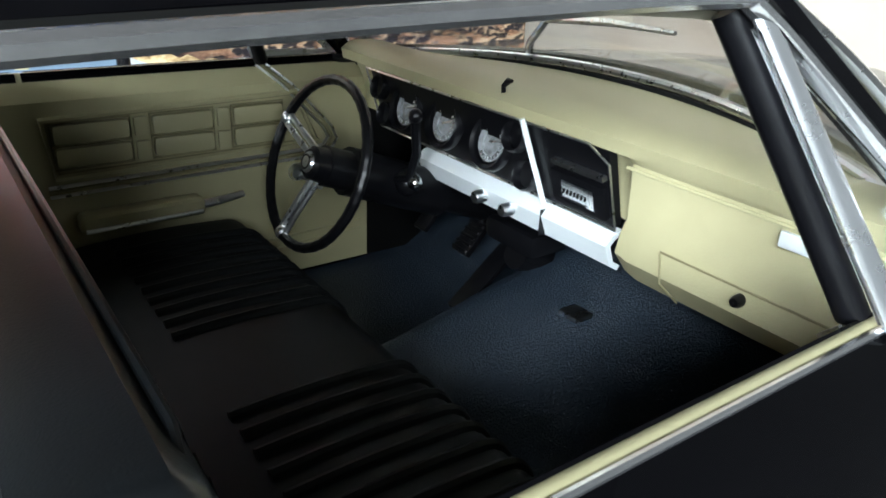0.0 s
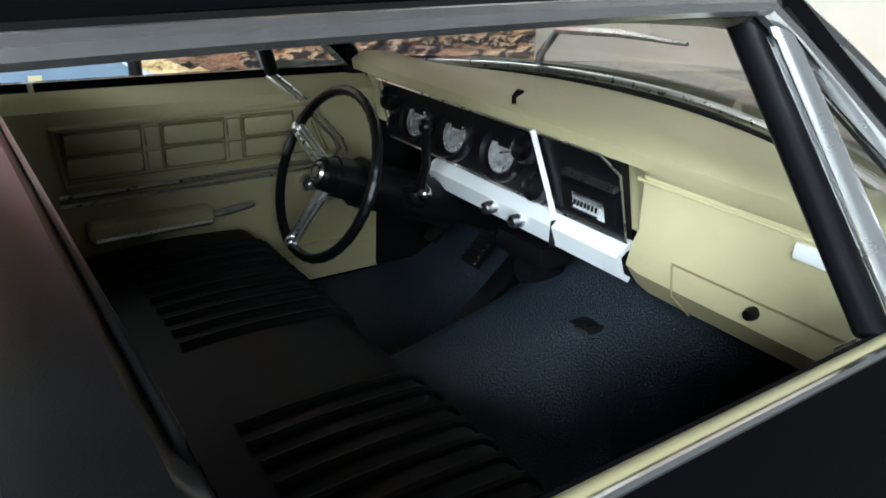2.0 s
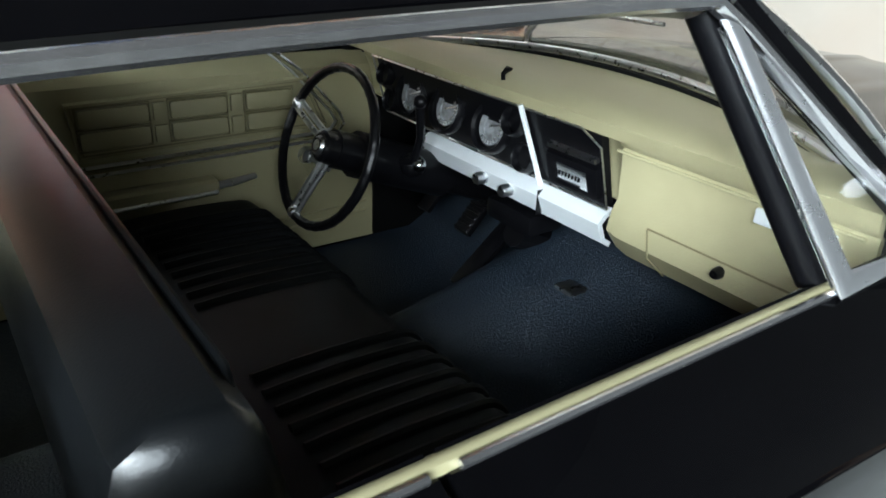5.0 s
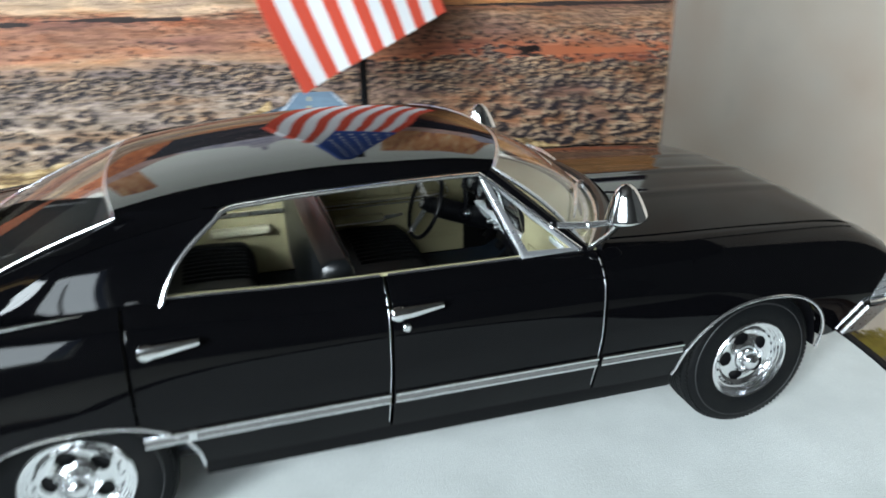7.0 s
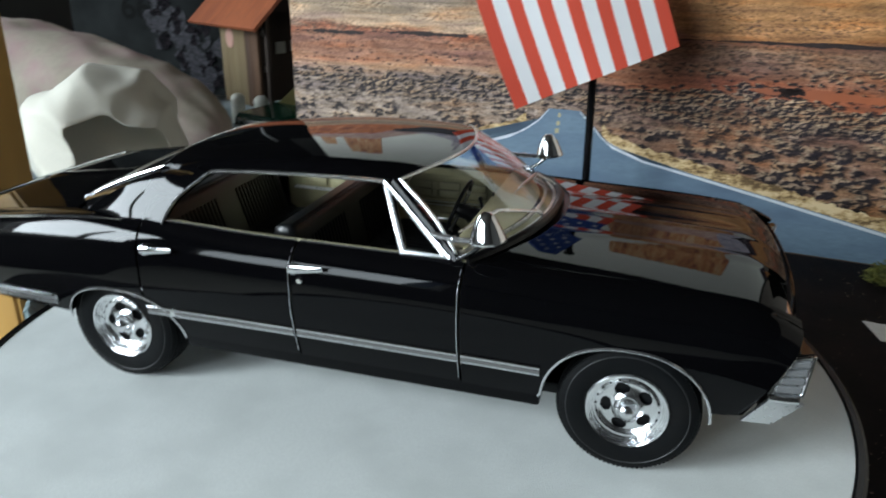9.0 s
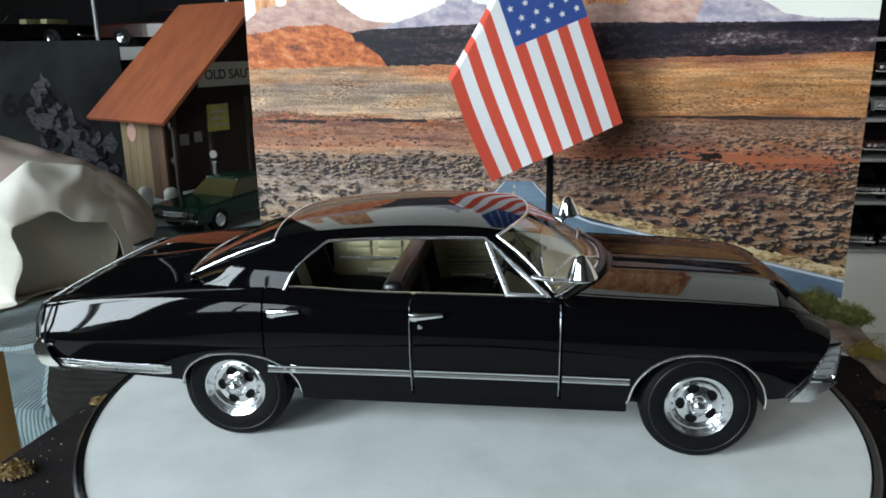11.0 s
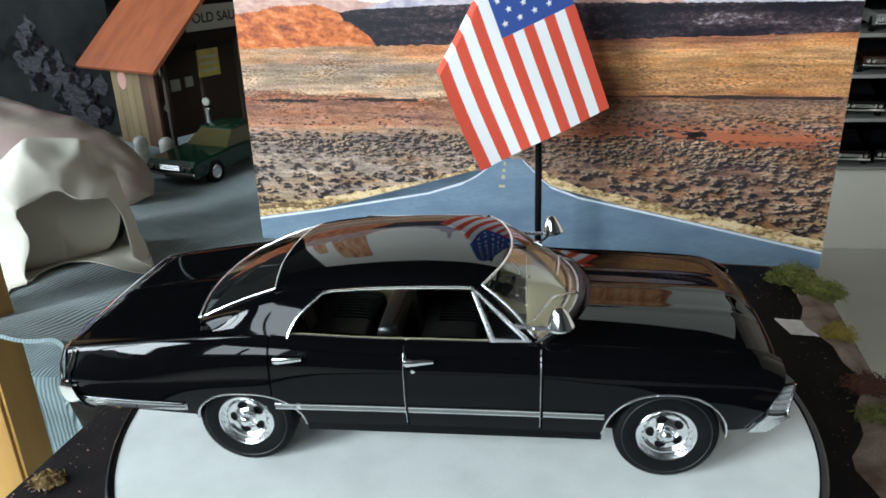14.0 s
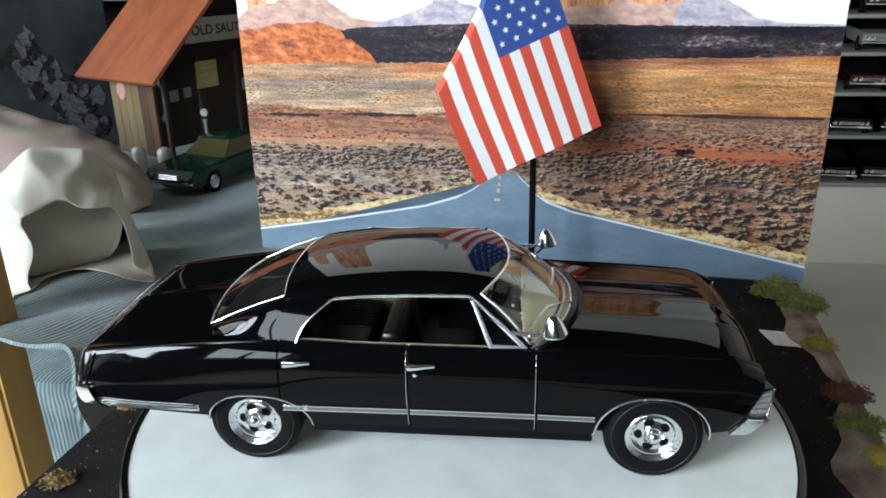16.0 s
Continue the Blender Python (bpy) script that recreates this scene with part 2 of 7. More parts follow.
def side_panel(lo, hi, sgn, top=0.0):
    """The body side from lo to hi; top: how far it goes on over the shoulder."""
    rows = []
    for x in stations(lo, hi):
        zb, zs, ws = arch_z(x), interp(x, ZS), interp(x, WS)
        row = [(x, sgn * (side_w(x, zb) - 0.05), zb + 0.004)]
        for i in range(19):
            z = zb + (zs - 0.012 - zb) * i / 18
            row.append((x, sgn * side_w(x, z), z))
        row.append((x, sgn * (ws - 0.009), zs + 0.003))
        row.append((x, sgn * (ws - 0.026), zs - 0.002))
        if top:
            for k in range(1, 4):
                row.append((x, sgn * (ws - 0.026 - (top - 0.026) * k / 3), zs + 0.012 * math.sin(k / 3 * 1.4)))
        if x > 1.95:      # the nose is cut back towards the bumper
            k = (x - 1.95) / 0.31
            row = [(px - k * (2.26 - min(2.25, 2.035 + (pz - 0.43) * 0.475)), py, pz) for px, py, pz in row]
        rows.append(row)
    return grid(rows, thick=0.02, inward=(0, -sgn, 0))


def sweep_side(f, lo, hi, r, sgn, flat=0.5, n=6, step=0.05, off=0.004):
    bm = bmesh.new()
    k = max(2, int((hi - lo) / step))
    tube(bm, [(x, sgn * (side_w(x, f(x)) + off), f(x)) for x in (lo + (hi - lo) * i / k for i in range(k + 1))], r, n, flat=flat, up=(0, sgn, 0))
    return bm


def hood_z(x, v):
    y = abs(v)
    z = interp(x, ZS) + 0.014 + 0.055 * (1 - (y / 0.8) ** 2) ** 1.0
    z += 0.007 * max(0, 1 - abs(y - 0.34) / 0.03) + 0.007 * max(0, 1 - y / 0.04)
    if x > 2.0:
        z -= 0.9 * (x - 2.0) ** 2
    return z


def windshield_base(v):
    return 0.93 - 0.32 * abs(v) ** 2.2


def windshield_top(v):
    return 0.42 - 0.19 * abs(v) ** 2.0


ROOF_C = [(-1.40, 1.335), (-1.25, 1.375), (-0.9, 1.425), (-0.4, 1.462), (0.05, 1.462), (0.3, 1.44), (0.46, 1.41)]


def roof_z(x, y):
    v = abs(y) / 0.68
    return interp(x, ROOF_C) - 0.055 * min(v, 1.3) ** 2.6


def drip_z(x):
    return interp(x, [(-1.3, 1.30), (-0.95, 1.325), (-0.45, 1.365), (0.16, 1.375), (0.3, 1.35)])


car = thing("model_car", "glossy black model sedan with chrome trim on a turntable", "model car")


def build_body():
    for sgn in (-1, 1):
        part("rear_quarter_panel", side_panel(-2.84, -1.262, sgn, 0.10), PAINT, car)
        part("front_fender", side_panel(0.652, 2.26, sgn, 0.085), PAINT, car)
        for lo, hi, name in ((-1.25, -0.300, "rear_door"), (-0.288, 0.640, "front_door")):
            door = part(name, side_panel(lo, hi, sgn, 0.034), PAINT, car)
            # handle and lock
            hx = lo + 0.045 if name == "rear_door" else lo + 0.0
            hz = 0.93
            bm = bmesh.new()
            y = lambda x, z: sgn * (side_w(x, z) + 0.012)
            hx0 = hx + (0.0 if name == "rear_door" else 0.0)
            ball(bm, (hx0 + 0.02, y(hx0, hz), hz), 0.034, (1.1, 0.7, 1.0), 14)
            tube(bm, [(hx0 + 0.0, y(hx0, hz) + sgn * 0.016, hz + 0.006), (hx0 + 0.07, y(hx0, hz) + sgn * 0.02, hz + 0.012), (hx0 + 0.2, y(hx0, hz) + sgn * 0.012, hz + 0.022)], [0.026, 0.024, 0.013], 10, flat=0.6, up=(0, sgn, 0))
            part("door_handle", bm, CHROME, door, "chrome door handle")
            if name == "front_door":
                bm = bmesh.new()
                lathe(bm, [(0.001, 0.016), (0.012, 0.016), (0.018, 0.01), (0.018, -0.01)], 14, "y", (0, 0, 0))
                if sgn < 0:
                    bmesh.ops.scale(bm, vec=(1, -1, 1), verts=bm.verts)
                bmesh.ops.translate(bm, vec=(-0.236, sgn * side_w(-0.236, 0.868), 0.868), verts=bm.verts)
                part("door_lock", bm, CHROME, door, "round chrome door lock")
            # inner trim panel of the door
            bm = bmesh.new()
            rows = []
            for i in range(13):
                x = lo - 0.006 + (hi - lo + 0.012) * i / 12
                ztop = interp(x, ZS)
                row = [(x, sgn * (interp(x, WS) - 0.014), ztop + 0.001), (x, sgn * (interp(x, WS) - 0.018), ztop + 0.009), (x, sgn * (interp(x, WS) - 0.022), ztop + 0.011), (x, sgn * (interp(x, WS) - 0.030), ztop + 0.010), (x, sgn * (interp(x, WS) - 0.037), ztop + 0.004), (x, sgn * (interp(x, WS) - 0.043), ztop - 0.006)]
                row += [(x, sgn * 0.80, ztop - 0.05), (x, sgn * 0.80, 0.7), (x, sgn * 0.80, 0.40)]
                rows.append(row)
            inner = part("door_panel", grid(rows, bm, 0.012, (0, sgn, 0)), BEIGE, door, "moulded olive-beige door trim panel")
            build_door_trim(inner, lo, sgn, name)
            # rounded leading and trailing edges
            for ex in (lo + 0.004, hi - 0.004):
                zs = interp(ex, ZS) - 0.02
                zl = max(0.40, arch_z(ex) + 0.01)
                bm = bmesh.new()
                tube(bm, [(ex, sgn * (side_w(ex, z) - 0.001), z) for z in (zl + (zs - zl) * i / 14 for i in range(15))], 0.0024, 8)
                # forward edge in satin metal, standing in for a glint on black paint
                part("door_edge", bm, SATIN if ex > hi - 0.01 else PAINT, door, "satin door edge in place of its glint" if ex > hi - 0.01 else "")
            # bright sill strip
            bm = sweep_side(lambda x: 0.54, lo + 0.004, hi - 0.004, 0.021, sgn, 0.25)
            sill = part("sill_trim", bm, DULL_CHROME, door, "chrome rocker trim strip")
            for zb in (0.559, 0.521):
                part("sill_bead", sweep_side(lambda x: zb, lo + 0.004, hi - 0.004, 0.0085, sgn, 0.8, off=0.007), CHROME, sill, "bright raised edge of the strip")
            # added strip: draws the sill's whitened sheen in bright foil
            bm = bmesh.new()
            tube(bm, [(x, sgn * (interp(x, WS) - 0.011), interp(x, ZS) + 0.007) for x in (lo + 0.01 + (hi - lo - 0.02) * i / 20 for i in range(21))], 0.0048, 6)
            part("belt_strip", bm, TRIM, door, "thin foil strip added for the sill's bright sheen")
        # strips ahead of and behind the doors
        sill = part("sill_trim", sweep_side(lambda x: 0.54, 0.656, 1.07, 0.021, sgn, 0.25), DULL_CHROME, car, "chrome rocker trim strip")
        for zb in (0.559, 0.521):
            part("sill_bead", sweep_side(lambda x: zb, 0.656, 1.07, 0.0085, sgn, 0.8, off=0.007), CHROME, sill, "bright raised edge of the strip")
        part("sill_trim", sweep_side(lambda x: 0.545, -1.09, -1.06, 0.024, sgn, 0.28, off=0.006), CHROME, car, "chrome rocker trim strip")
        bm = bmesh.new()
        zr = lambda x: 0.50 - 0.004 * (x + 2.8)
        tube(bm, [(x, sgn * (side_w(x, zr(x)) + 0.006), zr(x)) for x in (-2.82 + 0.9 * i / 16 for i in range(17))], [0.034] * 16 + [0.026], 8, flat=0.2, up=(0, sgn, 0))
        strip = part("quarter_trim", bm, SATIN, car, "chrome lower quarter trim strip")
        for dz in (-0.027, 0.0, 0.027):
            part("trim_bead", sweep_side(lambda x: zr(x) + dz, -2.81, -1.93, 0.0065, sgn, 0.8, off=0.012), CHROME, strip, "bright raised line of the strip")
        bm = bmesh.new()
        tube(bm, [(x, sgn * (interp(x, WS) + 0.002), interp(x, ZS) - 0.004) for x in (-2.83 + 1.45 * i / 24 for i in range(25))], [0.008] * 20 + [0.007, 0.006, 0.005, 0.004, 0.002], 6)
        part("quarter_edge_trim", bm, CHROME, car, "thin chrome line along the quarter panel edge")
        bm = bmesh.new()
        tube(bm, [(x, sgn * (interp(x, WS) - 0.012), interp(x, ZS) + 0.002) for x in (0.70 + 1.36 * i / 24 for i in range(25))], 0.0045, 6)
        part("fender_edge", bm, PAINT, car)
        # wheel arch lips
        for c, a, base, h in ARCHES:
            bm = bmesh.new()
            pts = []
            for i in range(41):
                u = -math.cos(math.pi * i / 40)
                x = c + a * u
                z = base + h * (1 - min(1, abs(u)) ** 2.4) ** 0.5
                if abs(u) > 0.9999:
                    z = base
                pts.append((x, sgn * (side_w(x, z) + 0.002), z))
            pts[0] = (pts[0][0] - 0.012, pts[0][1], max(pts[0][2], interp(pts[0][0], ZR)) - 0.0)
            tube(bm, pts, 0.0085, 8, flat=0.9)
            part("wheel_arch_trim", bm, TRIM, car, "chrome wheel arch moulding")
            # dark inner wheel well
            bm = bmesh.new()
            rows = []
            for y in (0.45, 0.90):
                row = []
                for i in range(25):
                    u = -math.cos(math.pi * i / 24)
                    row.append((c + a * 1.02 * u, sgn * y, base - 0.0 + (h + 0.03) * (1 - abs(u) ** 2.4) ** 0.5))
                rows.append(row)
            part("wheel_well", grid(rows, bm, 0.01), DARK, car, "dark wheel well")
        # rocker underside
        bm = bmesh.new()
        box(bm, (-1.05, sgn * 0.86 - 0.06, 0.30), (1.07, sgn * 0.86 + 0.06, 0.385), 0.015)
        part("rocker_panel", bm, PAINT, car)
    # hood
    rows = []
    for i in range(41):
        t = i / 40
        row = []
        for j in range(49):
            v = -0.782 + 1.564 * j / 48
            x0 = windshield_base(v / 0.84) + 0.10
            x1 = 2.235 - 0.06 * (v / 0.78) ** 2
            x = x0 + (x1 - x0) * t
            row.append((x, v, hood_z(x, v)))
        rows.append(row)
    part("hood", grid(rows, thick=0.02, inward=(0, 0, -1)), PAINT, car, "long glossy black hood with raised creases")
    # cowl between hood and windshield
    rows = []
    for i in range(5):
        row = []
        for j in range(33):
            v = -0.86 + 1.72 * j / 32
            x0 = windshield_base(v / 0.86) - 0.03
            x = x0 + 0.15 * i / 4
            row.append((x, v, interp(x, ZS) - 0.005 + 0.065 * (1 - (v / 0.86) ** 2) - 0.012 * math.sin(math.pi * i / 4)))
        rows.append(row)
    part("cowl", grid(rows, thick=0.02, inward=(0, 0, -1)), DARK, car, "black cowl panel")
    # trunk deck
    rows = []
    for i in range(21):
        row = []
        for j in range(33):
            v = -0.80 + 1.60 * j / 32
            x0 = -1.80 - 0.14 * (1 - (v / 0.8) ** 2)
            x = x0 + (-2.80 - x0) * i / 20
            z = interp(x, ZS) + 0.012 + 0.02 * (1 - (v / 0.8) ** 2) - (0.6 * max(0, -2.7 - x) ** 1.5)
            z += 0.012 * max(0, 1 - abs(v) / 0.04)
            row.append((x, v, z))
        rows.append(row)
    part("trunk_lid", grid(rows, thick=0.02, inward=(0, 0, -1)), PAINT, car, "black trunk lid with a centre crease")
    # roof
    rows = []
    for i in range(37):
        t = i / 36
        row = []
        for j in range(41):
            v = -1 + j / 20
            y = 0.70 * v
            xf, xr = windshield_top(v), -1.33 + 0.07 * v * v
            x = xr + (xf - xr) * t
            z = roof_z(x, y)
            if abs(v) > 0.9:
                z = z + (drip_z(x) + 0.012 - z) * ((abs(v) - 0.9) / 0.1) ** 1.5
            row.append((x, y, z))
        rows.append(row)
    part("roof", grid(rows, thick=0.02, inward=(0, 0, -1)), PAINT, car, "curved glossy black roof")
    bm = grid([[(x, y, roof_z(x, y) - 0.045) for y in (-0.66 + 1.32 * j / 16 for j in range(17))] for x in (-1.2 + 1.45 * i / 16 for i in range(17))], thick=0.01)
    part("headliner", bm, HEADLINER, car, "tan headliner")
    for sgn in (-1, 1):
        # sail panel: an outer face and an upper face that meet in a crease
        knots = [(0.0, (-0.86, 0.772, 1.350)), (0.5, (-1.37, 0.805, 1.245)), (1.0, (-1.69, 0.842, 1.072))]
        outer, upper = [], []
        for i in range(21):
            t = i / 20
            c = Vector([interp(t, [(k, p[a]) for k, p in knots]) for a in range(3)])
            low = Vector((-1.12, 0.912, 1.060)).lerp(Vector((-1.69, 0.852, 1.056)), t)
            g = Vector((-1.22, 0.655, 1.336)).lerp(Vector((-1.87, 0.665, 1.072)), t)
            row = []
            for k in range(9):
                a = k / 8
                p = c.lerp(low, a)
                p.x -= 0.05 * math.sin(math.pi * a) * (1 - t) ** 2
                p.y += (0.004 + 0.007 * (1 - t) ** 2) * math.sin(math.pi * a) + 0.016 * math.sin(math.pi * t)
                row.append((p.x, sgn * p.y, p.z))
            outer.append(row)
            row = []
            for k in range(9):
                a = k / 8
                p = g.lerp(c, a)
                p.z += 0.006 * math.sin(math.pi * a)
                row.append((p.x, sgn * p.y, p.z))
            upper.append(row)
        bm = grid(outer, thick=0.03, inward=(0, -sgn, 0))
        sail = part("sail_panel", bm, PAINT, car, "glossy black rear roof pillar")
        part("sail_top", grid(upper, thick=0.03, inward=(0, -sgn, -0.5)), PAINT, sail)
        # trims round the side opening
        bm = bmesh.new()
        pts = outer[0][::-1] + [(-0.72, sgn * 0.748, 1.358), (-0.6, sgn * 0.734, 1.363), (-0.3, sgn * 0.725, 1.372), (0.0, sgn * 0.722, 1.378), (0.15, sgn * 0.722, 1.378)]
        ks = [0.0]
        for p, q in zip(pts, pts[1:]):
            ks.append(ks[-1] + (Vector(q) - Vector(p)).length)
        fine = [[interp(ks[-1] * i / 60, [(k, p[c]) for k, p in zip(ks, pts)]) for c in range(3)] for i in range(61)]
        tube(bm, [(x, y + sgn * 0.008, z) for x, y, z in fine], 0.0095, 8)
        part("window_trim", bm, TRIM, car, "chrome side window surround")
        # added black strip, covers the pale reflection on the roof's lower edge
        bm = bmesh.new()
        tube(bm, [(x, y - sgn * 0.012, z - 0.001) for x, y, z in fine[14:]], 0.012, 8)
        part("roof_edge_strip", bm, SOFT_BLACK, car, "matt black strip added to darken the roof edge")
        bm = bmesh.new()
        tube(bm, [(0.15, sgn * 0.722, 1.378), (0.2, sgn * 0.735, 1.345), (0.4, sgn * 0.81, 1.18), (0.565, sgn * 0.875, 1.05)], 0.011, 8)
        part("front_pillar_trim", bm, TRIM, car, "chrome strip on the windshield pillar")
        bm = bmesh.new()
        tube(bm, [(0.20, sgn * 0.70, 1.375), (0.42, sgn * 0.785, 1.19), (0.60, sgn * 0.855, 1.035)], 0.026, 8)
        part("windshield_pillar", bm, PAINT, car)
        # vent window
        vent = part("vent_window", tube(bmesh.new(), [(0.172, sgn * 0.738, 1.352), (0.308, sgn * 0.876, 1.056), (0.535, sgn * 0.876, 1.056), (0.372, sgn * 0.797, 1.2)], 0.021, 10, closed=True, flat=0.35, up=(0, sgn, 0.42)), PALE_FOIL, car, "triangular vent window with a pale metal frame")
        bm = grid([[(0.15, sgn * 0.735, 1.35), (0.285, sgn * 0.87, 1.055)], [(0.37, sgn * 0.79, 1.19), (0.53, sgn * 0.87, 1.055)]], thick=0.006)
        part("pane", bm, GLASS, vent).visible_shadow = False
        bm = bmesh.new()
        tube(bm, [(0.170, sgn * 0.695, 1.362), (0.303, sgn * 0.835, 1.046)], 0.019, 16)
        part("division_bar", bm, DARK, vent, "black division bar")
    # windshield and rear glass with bright surrounds
    rows = []
    for i in range(13):
        t = i / 12
        row = []
        for j in range(33):
            v = -1 + j / 16
            b = Vector((windshield_base(v) + 0.0, 0.86 * v, 1.04 + 0.06 * (1 - v * v)))
            a = Vector((windshield_top(v), 0.69 * v, roof_z(windshield_top(v), 0.69 * v) - 0.006))
            p = b.lerp(a, t)
            p.x += 0.02 * math.sin(math.pi * t)
            p.z += 0.02 * math.sin(math.pi * t)
            row.append(p)
        rows.append(row)
    base, top = [Vector(p) for p in rows[0]], [Vector(p) for p in rows[-1]]
    ws = part("windshield", grid(rows, thick=0.008), GLASS, car, "curved clear windshield")
    ws.visible_shadow = False
    part("surround", tube(bmesh.new(), base + [r[-1] for r in rows[1:-1]] + top[::-1] + [r[0] for r in rows[1:-1]][::-1], 0.010, 8, closed=True), SATIN, ws, "thin chrome windshield surround")
    part("gasket", tube(bmesh.new(), [p + Vector((0.035, 0, 0.0)) for p in base], 0.028, 8), DARK, ws, "black rubber cowl seal")
    part("inner_seal", tube(bmesh.new(), [p + Vector((-0.085, 0, -0.006)) for p in base], 0.013, 8), SOFT_BLACK, ws, "black rubber strip inside the windshield foot")
    part("foot_strip", tube(bmesh.new(), [p + Vector((-0.058, 0, 0.012)) for p in base[1:-1]], 0.010, 8), SATIN, ws, "bright strip along the windshield foot")
    rows = []
    for i in range(13):
        t = i / 12
        row = []
        for j in range(33):
            v = -1 + j / 16
            b = Vector((-1.86 - 0.10 * (1 - v * v), 0.672 * v, interp(-1.85, ZS) + 0.030))
            a = Vector((-1.33 + 0.07 * v * v, 0.662 * v, roof_z(-1.33 + 0.07 * v * v, 0.662 * v) - 0.004))
            p = b.lerp(a, t)
            p.z += 0.016 * math.sin(math.pi * t)
            row.append(p)
        rows.append(row)
    base, top = [Vector(p) for p in rows[0]], [Vector(p) for p in rows[-1]]
    bl = part("rear_window", grid(rows, thick=0.008), GLASS, car, "curved rear window")
    bl.visible_shadow = False
    part("surround", tube(bmesh.new(), base + [r[-1] for r in rows[1:-1]] + top[::-1] + [r[0] for r in rows[1:-1]][::-1], 0.007, 8, closed=True), TRIM, bl, "chrome rear window surround")


def build_door_trim(inner, lo, sgn, name):
    y = sgn * 0.80
    k = -sgn
    if name == "front_door":
        # framed pleated pads: two rows of three
        for a, b in ((lo + 0.036, lo + 0.216), (lo + 0.27, lo + 0.43), (lo + 0.484, lo + 0.63)):
            for z0, z1 in ((0.885, 0.937), (0.826, 0.878)):
                bm = bmesh.new()
                box(bm, (a, min(y, y + k * 0.018), z0), (b, max(y, y + k * 0.018), z1), 0.014)
                part("pad", bm, BEIGE, inner)
                # thin darker loop, painted shade of the groove round each pad
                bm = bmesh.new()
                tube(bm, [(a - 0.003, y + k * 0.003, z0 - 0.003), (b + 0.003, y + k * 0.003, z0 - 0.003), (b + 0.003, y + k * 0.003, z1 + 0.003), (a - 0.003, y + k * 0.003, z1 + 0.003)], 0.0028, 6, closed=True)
                part("pad_shade_line", bm, SEAM, inner)
        for a in (lo + 0.243, lo + 0.457):
            bm = bmesh.new()
            for z0, z1 in ((0.887, 0.938), (0.824, 0.875)):
                box(bm, (a - 0.018, min(y, y + k * 0.016), z0), (a + 0.018, max(y, y + k * 0.016), z1), 0.008)
            part("pad_strap", bm, BEIGE, inner)
        bm = bmesh.new()
        tube(bm, [(lo + 0.012, y + k * 0.008, 0.950), (lo + 0.675, y + k * 0.008, 0.962), (lo + 0.74, y + k * 0.008, 0.81), (lo + 0.03, y + k * 0.008, 0.804)], 0.008, 6, closed=True)
        part("pad_border", bm, BEIGE, inner)
        # groove shade as a darker olive line inside the border
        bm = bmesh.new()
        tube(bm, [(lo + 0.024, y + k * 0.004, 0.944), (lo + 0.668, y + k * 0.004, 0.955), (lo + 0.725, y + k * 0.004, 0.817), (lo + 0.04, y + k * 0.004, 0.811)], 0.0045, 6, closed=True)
        part("pad_groove", bm, SEAM, inner, "groove shade drawn as a darker line round the pads")
        bm = bmesh.new()
        tube(bm, [(lo + 0.01, y + k * 0.012, 0.782), (lo + 0.68, y + k * 0.012, 0.79), (lo + 0.75, y + k * 0.012, 0.797), (lo + 0.768, y + k * 0.012, 0.82), (lo + 0.752, y + k * 0.012, 0.85), (lo + 0.63, y + k * 0.008, 0.985), (lo + 0.575, y - k * 0.036, 1.035)], 0.0055, 8, flat=0.6)
        part("trim_strip", bm, SATIN, inner, "bright strip on the door panel")
        bm = bmesh.new()
        tube(bm, [(lo + 0.01, y + k * 0.010, 0.758), (lo + 0.69, y + k * 0.010, 0.766), (lo + 0.775, y + k * 0.010, 0.776), (lo + 0.798, y + k * 0.010, 0.81), (lo + 0.782, y + k * 0.010, 0.85), (lo + 0.66, y + k * 0.007, 0.985), (lo + 0.605, y - k * 0.036, 1.035)], 0.005, 8, flat=0.6)
        part("trim_strip", bm, SATIN, inner, "second bright strip")
        # shade between the two strips, put in as a darker olive line
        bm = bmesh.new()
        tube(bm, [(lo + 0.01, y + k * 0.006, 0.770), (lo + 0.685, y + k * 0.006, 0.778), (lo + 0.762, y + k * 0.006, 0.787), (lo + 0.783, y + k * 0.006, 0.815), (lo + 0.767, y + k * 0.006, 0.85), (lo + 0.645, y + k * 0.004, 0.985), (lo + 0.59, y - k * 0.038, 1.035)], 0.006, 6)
        part("trim_groove", bm, SEAM, inner, "groove shade drawn as a darker line between the strips")
        bm = bmesh.new()
        box(bm, (lo + 0.06, min(y, y + k * 0.06), 0.660), (lo + 0.375, max(y, y + k * 0.06), 0.712), 0.02, 3)
        arm = part("armrest", bm, BEIGE, inner, "padded armrest")
        bm = bmesh.new()
        tube(bm, [(lo + 0.07, y + k * 0.061, 0.672), (lo + 0.365, y + k * 0.061, 0.676)], 0.006, 8)
        part("bright_edge", bm, SATIN, arm, "bright lower edge")
        bm = bmesh.new()
        tube(bm, [(lo + 0.36, y + k * 0.03, 0.682), (lo + 0.42, y + k * 0.045, 0.692), (lo + 0.49, y + k * 0.035, 0.696)], [0.012, 0.012, 0.009], 8, flat=0.6)
        part("inner_handle", bm, SATIN, inner, "metal inner door handle")
        bm = bmesh.new()
        lathe(bm, [(0.001, 0.02 * k), (0.022, 0.02 * k), (0.028, 0)], 14, "y", (lo + 0.67, y, 0.722))
        rod(bm, (lo + 0.67, y + k * 0.025, 0.722), (lo + 0.73, y + k * 0.04, 0.675), 0.009)
        part("window_crank", bm, SATIN, inner, "window crank")
        bm = bmesh.new()
        tube(bm, [(lo + 0.05, y + k * 0.006, 0.47), (lo + 0.88, y + k * 0.006, 0.50)], 0.006, 6)
